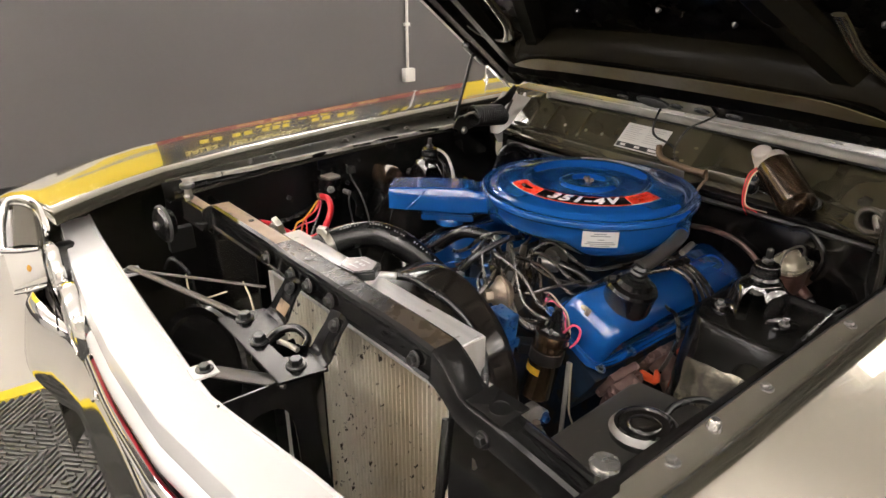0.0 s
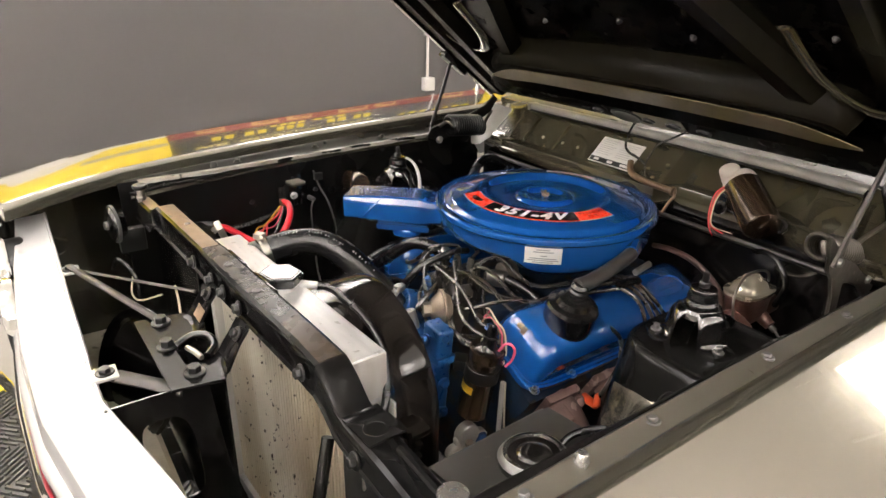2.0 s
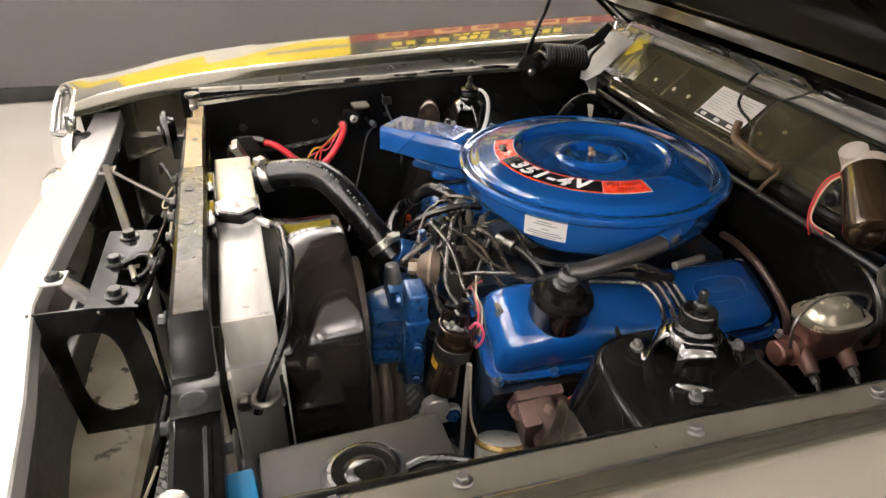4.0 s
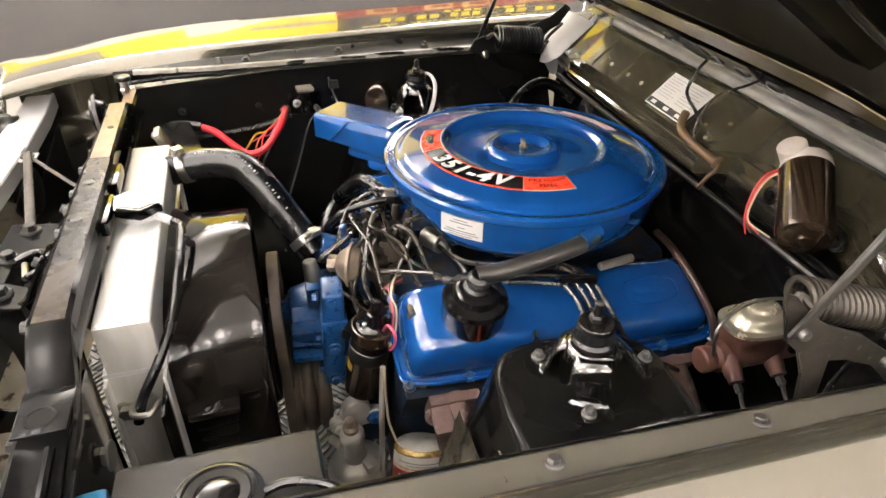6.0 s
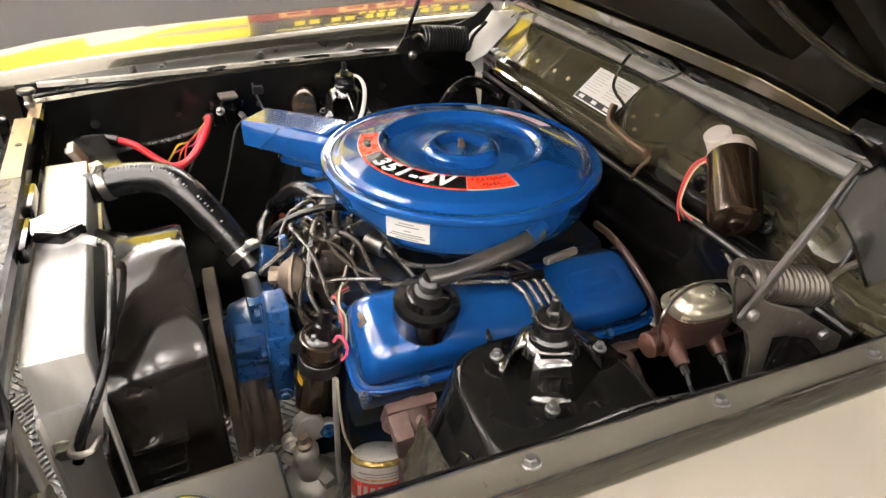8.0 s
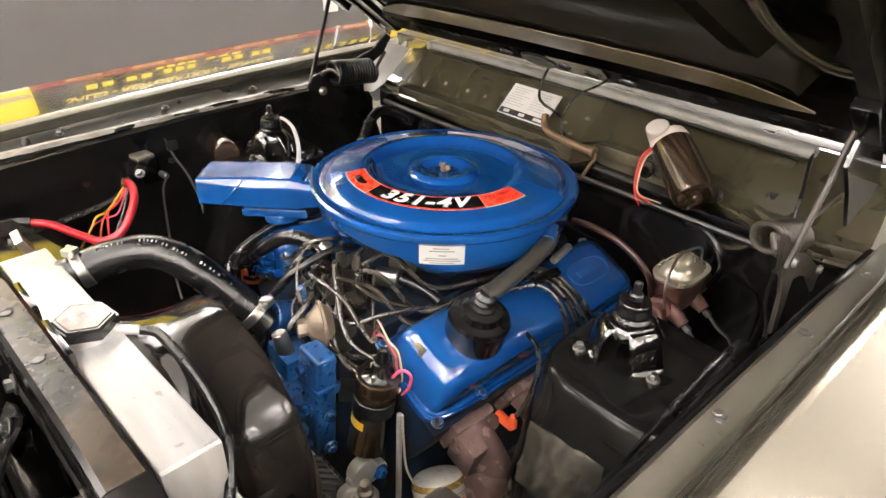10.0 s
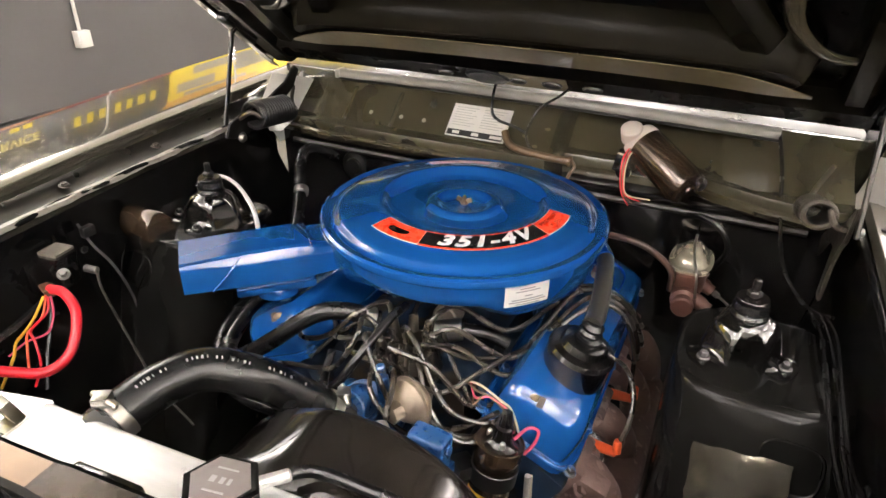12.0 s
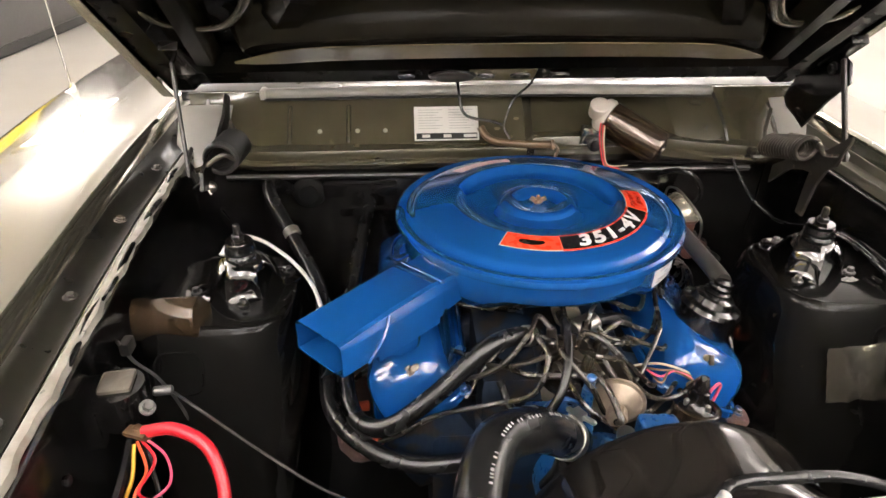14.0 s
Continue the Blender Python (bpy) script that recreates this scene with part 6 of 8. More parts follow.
def radiator():
    t = thing("radiator", (0.04, -0.575, 0.6), "raw aluminium radiator with a finned core", "radiator")
    turn = Matrix.Translation((0.04, -0.572, 0)) @ rot(0, 0, 3.4)
    W = 0.242
    tank = bx(bm_new(), turn @ Vector((0, 0, 1.078)), (2 * W, 0.060, 0.066), rot(0, 0, 3.4), bev=0.003)
    part("top_tank", tank, ALU, t, "bright raw aluminium top tank", angle=60)
    for k in (-1, 1):
        part("tank_end", bx(bm_new(), turn @ Vector((k * (W + 0.0015), 0, 1.078)), (0.003, 0.058, 0.064), rot(0, 0, 3.4), bev=0.001), ALUSIDE, t, "bright polished tank end")
    bm = bm_new()
    bx(bm, turn @ Vector((0, 0, 1.043)), (2 * W + 0.006, 0.068, 0.006), rot(0, 0, 3.4), bev=0.001)
    part("header_plate", bm, ALU, t)
    for s in (-1, 1):
        side = bm_new()
        x = s * (W + 0.001)
        bx(side, turn @ Vector((x, 0, 0.81)), (0.004, 0.066, 0.46), rot(0, 0, 3.4))
        for d in (-0.031, 0.031):
            bx(side, turn @ Vector((x + s * 0.008, d, 0.81)), (0.018, 0.004, 0.46), rot(0, 0, 3.4), bev=0.001)
        part("side_channel", side, ALUSIDE, t)
    part("channel_bolt", bolt(bm_new(), turn @ Vector((W + 0.004, -0.02, 0.99)), (1, 0, 0), 0.009, 0.008), ZINC, t)
    n = 46
    one = part("core_tube", bx(bm_new(), turn @ Vector((-W + 0.008, 0.004, 0.81)), (0.0028, 0.048, 0.46), rot(0, 0, 3.4)), FINS, t)
    step = turn.to_3x3() @ Vector(((2 * W - 0.016) / (n - 1), 0, 0))
    for k in range(1, n):
        ob = one.copy()
        scene.collection.objects.link(ob)
        ob.location = step * k
    fins = bx(bm_new(), turn @ Vector((0, 0.008, 0.81)), (2 * W - 0.01, 0.042, 0.46), rot(0, 0, 3.4))
    part("core_fins", fins, FINS, t, "dusty stained fins with brown specks")
    part("bottom_tank", bx(bm_new(), turn @ Vector((0, 0, 0.55)), (2 * W, 0.060, 0.066), rot(0, 0, 3.4), bev=0.003), ALU, t)
    # filler neck and cap
    c = Vector((0.035, -0.572, 1.108))
    part("filler_neck", lathe(bm_new(), [(0.030, 0.0), (0.028, 0.006), (0.027, 0.012), (0.0, 0.012)], Matrix.Translation(c), 28), ALU, t)
    nip = cyl(bm_new(), c + Vector((0.01, 0.02, 0.006)), c + Vector((0.035, 0.046, 0.006)), 0.006, seg=12)
    part("overflow_nipple", nip, ALU, t)
    cap = bm_new()
    m = Matrix.Translation(c + Vector((0, 0, 0.010))) @ rot(-3.5, 2.5, 12)
    hexa = lambda r: [(r * math.cos(math.pi / 3 * k), r * math.sin(math.pi / 3 * k)) for k in range(6)]
    plate(cap, hexa(0.0345), 0.016, m, 0.0026)
    capo = part("radiator_cap", cap, GLOSS, t, "six-sided black radiator cap with printed face")
    pl = plate(bm_new(), hexa(0.0275), 0.0010, m @ Matrix.Translation((0, 0, 0.016)))
    part("cap_face", pl, mat("brushed_cap_face", (0.42, 0.395, 0.38), 0.22, 0.5, 0.0, (0.34, 0.28, 0.27), 30, 0.8, 60, 0.03, 0.06), capo)
    mk = bm_new()
    for x, y, w, h in ((0.0, 0.0125, 0.019, 0.0018), (0.0, -0.0125, 0.019, 0.0018), (-0.007, 0.0, 0.005, 0.0065), (0.0015, 0.0, 0.004, 0.0065), (0.008, 0.0, 0.003, 0.0065)):
        bx(mk, m @ Vector((x, y, 0.0171)), (w, h, 0.0004), m.to_3x3().to_4x4())
    part("cap_print", mk, GREYINK, capo, "grey printed marks")
    o = thing("overflow_hose", (0.2, -0.52, 1.09), "thin black overflow hose behind the radiator tank", "hose")
    part("hose", tube(bm_new(), [(0.062, -0.530, 1.112), (0.085, -0.514, 1.113), (0.13, -0.510, 1.112), (0.19, -0.508, 1.107), (0.245, -0.512, 1.088), (0.285, -0.53, 1.055), (0.305, -0.552, 1.02), (0.310, -0.562, 0.99)], 0.0058, 12, 6), RUBBER, o)
    cl = tube(bm_new(), [(0.285, -0.548, 1.008), (0.300, -0.562, 1.010), (0.318, -0.562, 1.010), (0.320, -0.545, 1.010), (0.305, -0.535, 1.012)], 0.004, 8, 4)
    part("clip", cl, ZINC, o)


def shroud():
    t = thing("fan_shroud", (0.05, -0.48, 0.6), "glossy black plastic fan shroud behind the radiator", "fan shroud")
    turn = Matrix.Translation((0.05, 0, 0)) @ rot(0, 0, 3.4)

    def ring(w, top, y, e, r=0.0):
        """An upside-down U: straight sides and a rounded top."""
        row = [Vector((-w, y, 0.60)), Vector((-w, y, 0.75))]
        cz = top - w * r if r else top - w
        h = top - cz
        for k in range(25):
            a = math.pi * (1 - k / 24)
            c, q = math.cos(a), math.sin(a)
            row.append(Vector((w * math.copysign(abs(c) ** e, c), y, cz + h * abs(q) ** e)))
        row += [Vector((w, y, 0.75)), Vector((w, y, 0.60))]
        return [turn @ p for p in row]
    rows = [ring(0.196, 1.074, -0.545, 0.55, 0.6), ring(0.194, 1.082, -0.535, 0.62, 0.68), ring(0.187, 1.093, -0.515, 0.80, 0.85), ring(0.179, 1.100, -0.495, 0.94, 0.97), ring(0.173, 1.1035, -0.475, 1.0), ring(0.171, 1.1045, -0.445, 1.0), ring(0.1705, 1.104, -0.432, 1.0),
            ring(0.1675, 1.1015, -0.4275, 1.0), ring(0.158, 1.093, -0.4265, 1.0), ring(0.154, 1.089, -0.44, 1.0), ring(0.154, 1.089, -0.50, 1.0)]
    part("arch", sheet(bm_new(), rows), PLASTIC, t, angle=50)
    seam = [p + Vector((0.0008, 0, 0.0008)) for p in (turn @ Vector((0.150, y, 1.018)) for y in (-0.505, -0.49, -0.47, -0.45, -0.434))]
    part("seam", tube(bm_new(), seam, 0.0014, 6, 2), PLASTIC, t)
    # stepped driver side: a flat shelf with ribs and a mounting wing
    x = 0.176
    part("side_shelf", bx(bm_new(), turn @ Vector((x + 0.012, -0.500, 0.955)), (0.030, 0.062, 0.012), rot(0, 10, 3.4), bev=0.004), PLASTIC, t)
    for z, l in ((0.925, 0.050), (0.905, 0.046), (0.885, 0.042)):
        part("side_rib", bx(bm_new(), turn @ Vector((x + 0.008, -0.500, z)), (0.018, l, 0.008), rot(0, 14, 3.4), bev=0.003), PLASTIC, t)
    part("side_step", bx(bm_new(), turn @ Vector((x + 0.006, -0.488, 0.76)), (0.012, 0.080, 0.19), rot(0, 0, 3.4), bev=0.005), PLASTIC, t)
    part("diagonal_rib", tube(bm_new(), [turn @ Vector((x + 0.013, -0.525, 0.80)), turn @ Vector((x + 0.013, -0.49, 0.825)), turn @ Vector((x + 0.006, -0.44, 0.84))], 0.0035, 8, 3), PLASTIC, t)
    part("mounting_wing", bx(bm_new(), turn @ Vector((0.218, -0.543, 0.82)), (0.075, 0.006, 0.40), rot(0, 0, 3.4), bev=0.002), PLASTIC, t)
    part("mounting_wing", bx(bm_new(), turn @ Vector((-0.218, -0.543, 0.82)), (0.075, 0.006, 0.40), rot(0, 0, 3.4), bev=0.002), PLASTIC, t)


def upper_hose():
    t = thing("upper_radiator_hose", (-0.06, -0.44, 1.0), "black moulded upper radiator hose with printed markings", "hose")
    line = [(-0.150, -0.560, 1.086), (-0.145, -0.520, 1.096), (-0.135, -0.480, 1.102), (-0.115, -0.440, 1.100), (-0.077, -0.408, 1.080), (-0.042, -0.374, 1.036), (-0.008, -0.340, 0.988)]
    part("hose", tube(bm_new(), line, 0.0245, 20, 8), RUBBER, t)
    mk = bm_new()
    pts = curve_pts(line, 10)
    for k in (14, 16, 17, 20, 26, 28, 29, 32, 35, 37, 41, 43, 45, 48):
        d = (pts[k + 1] - pts[k - 1]).normalized()
        side = d.cross(Vector((0, 0, 1))).normalized()
        up = side.cross(d).normalized()
        q = pts[k] + (up * 0.93 + side * 0.36) * 0.0248
        m = Matrix.Translation(q) @ Matrix((d, side * 0.93 - up * 0.36, up * 0.93 + side * 0.36)).transposed().to_4x4()
        bx(mk, q, (0.0026 if k % 2 else 0.0018, 0.0036, 0.0005), m.to_3x3().to_4x4())
        if k % 3:
            bx(mk, q + d * 0.0055, (0.0012, 0.0036, 0.0005), m.to_3x3().to_4x4())
    tagged(part("printed_mark", mk, GREYINK, t, "pale printed marks"), kind="stuff")
    for u, r in ((0.02, 0.0265), (0.97, 0.0262)):
        k = max(1, int(u * (len(pts) - 2)))
        d = (pts[k + 1] - pts[k - 1]).normalized()
        p = pts[k] + d * (0.026 if u < 0.5 else -0.006)
        cl = cyl(bm_new(), p - d * 0.007, p + d * 0.007, r, seg=28, bev=0.001)
        side = d.cross(Vector((0, 0, 1))).normalized()
        up = side.cross(d).normalized()
        bx(cl, p + up * (r + 0.004), (0.016, 0.016, 0.010), rot(0, 0, 30), bev=0.001)
        cyl(cl, p + up * (r + 0.005) - side * 0.016, p + up * (r + 0.005) + side * 0.024, 0.0035, seg=8)
        part("hose_clamp", cl, ZINC, t, "steel worm-drive hose clamp")
    ne = cyl(bm_new(), (-0.152, -0.57, 1.083), (-0.143, -0.53, 1.093), 0.021, seg=20)
    part("tank_outlet", ne, ALU, t)
    b = thing("bypass_hose", (-0.03, -0.33, 0.95), "short black bypass hose below the radiator hose", "hose")
    part("hose", tube(bm_new(), [(-0.012, -0.34, 0.985), (-0.022, -0.352, 0.95), (-0.036, -0.35, 0.918)], 0.012, 12, 5), RUBBER, b)


def distributor():
    t = thing("distributor", (0.02, -0.225, 0.95), "dusty black distributor with a grey vacuum canister", "distributor")
    c = Vector((0.018, -0.225, 0.955))
    part("body", lathe(bm_new(), [(0.02, -0.06), (0.026, -0.02), (0.042, 0.0), (0.045, 0.02), (0.045, 0.04)], Matrix.Translation(c), 28), CAST, t)
    part("cap", lathe(bm_new(), [(0.048, 0.035), (0.050, 0.045), (0.046, 0.062), (0.040, 0.078), (0.02, 0.082), (0, 0.082)], Matrix.Translation(c), 28), WIRE, t)
    v = Vector((0.062, -0.285, 1.002))
    d = Vector((-0.32, -0.90, 0.02)).normalized()
    m = Matrix.Translation(v) @ d.to_track_quat("Z", "Y").to_matrix().to_4x4()
    part("vacuum_canister", lathe(bm_new(), [(0, -0.012), (0.022, -0.010), (0.028, -0.003), (0.030, 0.001), (0.0350, 0.003), (0.0350, 0.007), (0.0305, 0.008), (0.026, 0.014), (0.019, 0.023), (0.013, 0.026), (0.011, 0.040), (0.0, 0.042)], m, 32), CANM, t, "dusty tan vacuum advance canister")
    part("canister_nut", lathe(bm_new(), [(0.010, 0.028), (0.0135, 0.029), (0.0135, 0.040), (0.010, 0.041)], m, 6), CANM, t)
    arm = cyl(bm_new(), v, c + Vector((0.02, -0.03, 0.03)), 0.012)
    part("canister_arm", arm, CAST, t)
    lines = bm_new()
    tube(lines, [v + d * 0.045, v + d * 0.05 + Vector((0.004, 0, 0.012)), v + Vector((-0.03, 0.0, 0.035)), (-0.02, -0.27, 1.03), (-0.06, -0.25, 1.02), (-0.09, -0.19, 1.0)], 0.0042, 8, 6)
    part("vacuum_line", lines, WIRE, t)
    # wires from the cap
    w = thing("spark_plug_wires", (0.1, -0.2, 1.0), "bundle of grey-black spark plug wires", "wires")
    ends = []
    for k in range(8):
        a = 2 * math.pi * k / 8 + 0.2
        p = c + Vector((0.032 * math.cos(a), 0.032 * math.sin(a), 0.080))
        bt = cyl(bm_new(), p - Vector((0, 0, 0.006)), p + Vector((0.006 * math.cos(a), 0.006 * math.sin(a), 0.024)), 0.0085, 0.0065, 12)
        part("boot", bt, WIRE, w)
        ends.append((p + Vector((0.006 * math.cos(a), 0.006 * math.sin(a), 0.022)), a))
    routes = {
        7: [(0.09, -0.215, 1.045), (0.15, -0.20, 1.012), (0.172, -0.150, 1.010), (0.182, -0.09, 1.030), (0.205, -0.022, 1.040), (0.228, 0.002, 1.040), (0.262, 0.016, 1.016), (0.285, 0.03, 0.965), (0.29, 0.05, 0.91)],
        0: [(0.09, -0.195, 1.055), (0.15, -0.175, 1.022), (0.170, -0.10, 1.030), (0.190, -0.02, 1.046), (0.226, 0.014, 1.042), (0.262, 0.030, 1.014), (0.286, 0.05, 0.965), (0.29, 0.09, 0.91)],
        1: [(0.07, -0.16, 1.07), (0.13, -0.14, 1.038), (0.162, -0.07, 1.038), (0.186, 0.0, 1.044), (0.224, 0.027, 1.040), (0.262, 0.046, 1.010), (0.286, 0.08, 0.955), (0.29, 0.16, 0.9)],
        6: [(0.075, -0.26, 1.04), (0.125, -0.245, 0.985), (0.165, -0.205, 0.99), (0.176, -0.155, 1.005), (0.186, -0.09, 1.024), (0.214, -0.03, 1.034), (0.232, -0.010, 1.036), (0.264, 0.002, 1.014), (0.288, 0.0, 0.955), (0.292, -0.005, 0.885)],
        5: [(0.02, -0.30, 1.035), (0.05, -0.30, 0.985), (0.11, -0.275, 0.965), (0.165, -0.23, 0.985), (0.19, -0.17, 0.995)],
        4: [(-0.03, -0.27, 1.06), (-0.05, -0.29, 1.02), (-0.10, -0.27, 0.985), (-0.17, -0.26, 0.96), (-0.22, -0.262, 0.93), (-0.25, -0.265, 0.92)],
        3: [(-0.05, -0.235, 1.07), (-0.09, -0.25, 1.03), (-0.15, -0.235, 1.0), (-0.22, -0.17, 0.985), (-0.28, -0.15, 0.94), (-0.305, -0.15, 0.895)],
        2: [(-0.02, -0.16, 1.075), (-0.06, -0.12, 1.03), (-0.14, -0.05, 1.0), (-0.2, 0.02, 1.0)],
    }
    for k, mid in routes.items():
        p, a = ends[k]
        part("wire", tube(bm_new(), [p, p + Vector((0.02 * math.cos(a), 0.02 * math.sin(a), 0.012))] + mid, 0.0037, 8, 7), WIRE, w)
    part("wire", tube(bm_new(), [(0.252, -0.06, 0.985), (0.285, -0.07, 0.98), (0.305, -0.09, 0.955), (0.308, -0.115, 0.92), (0.302, -0.128, 0.893)], 0.0037, 8, 7), WIRE, w)
    part("coil_wire", tube(bm_new(), [c + Vector((0, 0, 0.08)), c + Vector((0.004, -0.01, 0.115)), (0.05, -0.255, 1.065), (0.10, -0.275, 1.0), (0.15, -0.262, 0.98), (0.178, -0.262, 1.01), (0.178, -0.273, 1.018)], 0.0037, 8, 7), WIRE, w)
    for line in ([(0.055, -0.19, 1.045), (0.10, -0.225, 1.0), (0.14, -0.235, 0.975), (0.19, -0.185, 0.99), (0.205, -0.12, 1.018)],
                 [(0.045, -0.245, 1.04), (0.085, -0.285, 0.995), (0.13, -0.29, 0.965), (0.17, -0.25, 0.972), (0.195, -0.18, 0.99)],
                 [(-0.02, -0.20, 1.04), (0.03, -0.265, 1.03), (0.085, -0.262, 1.005), (0.12, -0.225, 1.02), (0.15, -0.18, 1.03)],
                 [(0.0, -0.235, 1.045), (-0.055, -0.255, 1.04), (-0.09, -0.235, 1.02), (-0.12, -0.19, 1.0), (-0.17, -0.14, 0.99)],
                 [(0.03, -0.245, 1.04), (0.055, -0.285, 1.02), (0.095, -0.295, 0.985), (0.14, -0.275, 0.965), (0.178, -0.215, 0.98), (0.186, -0.165, 1.0)],
                 [(0.04, -0.21, 1.05), (0.075, -0.235, 1.055), (0.105, -0.21, 1.03), (0.145, -0.165, 1.018), (0.168, -0.12, 1.022)],
                 [(-0.01, -0.255, 1.035), (0.01, -0.305, 1.015), (0.05, -0.318, 0.985), (0.075, -0.30, 0.955), (0.07, -0.27, 0.93)],
                 [(-0.03, -0.21, 1.035), (-0.065, -0.20, 1.03), (-0.10, -0.215, 1.005), (-0.13, -0.245, 0.975)]):
        part("wire", tube(bm_new(), line, 0.0034, 8, 7), WIRE, w)
    part("separator", bx(bm_new(), (0.226, 0.008, 1.0435), (0.014, 0.052, 0.012), rot(0, 18, -8), bev=0.003), GLOSS, w, "black plastic wire separator")
    # loom strand bundle behind the coil
    l = thing("wiring_loom", (0.13, -0.25, 0.99), "loose thin coloured wires beside the coil", "wires")
    for k, m in enumerate((CREAM, AMBER, PINK, AMBER)):
        o = 0.006 * k
        part("thin_wire", tube(bm_new(), [(0.10 + o, -0.22, 1.0), (0.13, -0.235 - o, 1.015 - o), (0.162 - o, -0.245, 1.01), (0.176, -0.24 - o * 0.5, 0.995), (0.19 - o, -0.245, 0.965 + o), (0.195, -0.255, 0.945), (0.186, -0.262, 0.955 + o)], 0.0016, 6, 6), m, l)
    pv = thing("vacuum_valve", (0.064, -0.151, 1.02), "grey metal vacuum valve with a black hose end", "valve")
    part("can", cyl(bm_new(), (0.03, -0.165, 1.02), (0.066, -0.147, 1.024), 0.016, seg=20), ZINC, pv)
    part("hose_end", tube(bm_new(), [(0.066, -0.147, 1.024), (0.10, -0.13, 1.015), (0.125, -0.12, 1.0)], 0.010, 10, 4), RUBBER, pv)


def ignition_coil():
    a, b = Vector((0.163, -0.293, 0.842)), Vector((0.176, -0.274, 0.972))
    t = thing("ignition_coil", a, "dark brown ignition coil with a yellow band", "ignition coil")
    m, n = axis_frame(a, b)
    part("can", lathe(bm_new(), [(0, 0), (0.026, 0), (0.0285, 0.003), (0.0285, n - 0.022), (0.0300, n - 0.020), (0.0300, n - 0.014), (0.0300, n - 0.004), (0.0312, n - 0.003), (0.0312, n + 0.001), (0.0295, n + 0.002), (0.0290, n - 0.001), (0, n - 0.001)], m, 36), BROWN, t)
    part("tower", lathe(bm_new(), [(0.024, n), (0.017, n + 0.004), (0.013, n + 0.012), (0.012, n + 0.024), (0.009, n + 0.026), (0.010, n + 0.032), (0.0065, n + 0.045), (0, n + 0.046)], m, 20), GLOSS, t)
    rows = []
    aim = m.to_3x3().inverted() @ Vector((-0.25, -1, 0))
    toward = math.atan2(aim.y, aim.x)
    for k in range(9):
        q = toward + math.radians(-45 + 11 * k)
        rows.append([m @ Vector((0.0287 * math.cos(q), 0.0287 * math.sin(q), z)) for z in (0.052, 0.066)])
    part("yellow_mark", sheet(bm_new(), rows, 0.0004), YELLOW, t)
    for q in (0.6, 2.6):
        part("terminal", cyl(bm_new(), m @ Vector((0.016 * math.cos(q), 0.016 * math.sin(q), n)), m @ Vector((0.016 * math.cos(q), 0.016 * math.sin(q), n + 0.012)), 0.0035, seg=8), ZINC, t)
    part("bracket_strap", lathe(bm_new(), [(0.029, 0.075), (0.0303, 0.076), (0.0303, 0.098), (0.029, 0.099)], m, 32), SATIN, t)
    part("bracket_foot", bx(bm_new(), m @ Vector((0.02, 0.034, 0.086)), (0.03, 0.03, 0.02), m.to_3x3().to_4x4(), bev=0.003), SATIN, t)
    pk = thing("pink_wire_loop", (0.2, -0.26, 0.96), "small loop of pink wire on the coil", "wire")
    part("loop", tube(bm_new(), [(0.190, -0.262, 0.972), (0.205, -0.257, 0.992), (0.216, -0.25, 0.985), (0.212, -0.25, 0.962), (0.202, -0.255, 0.945)], 0.0022, 6, 6), PINK, pk)


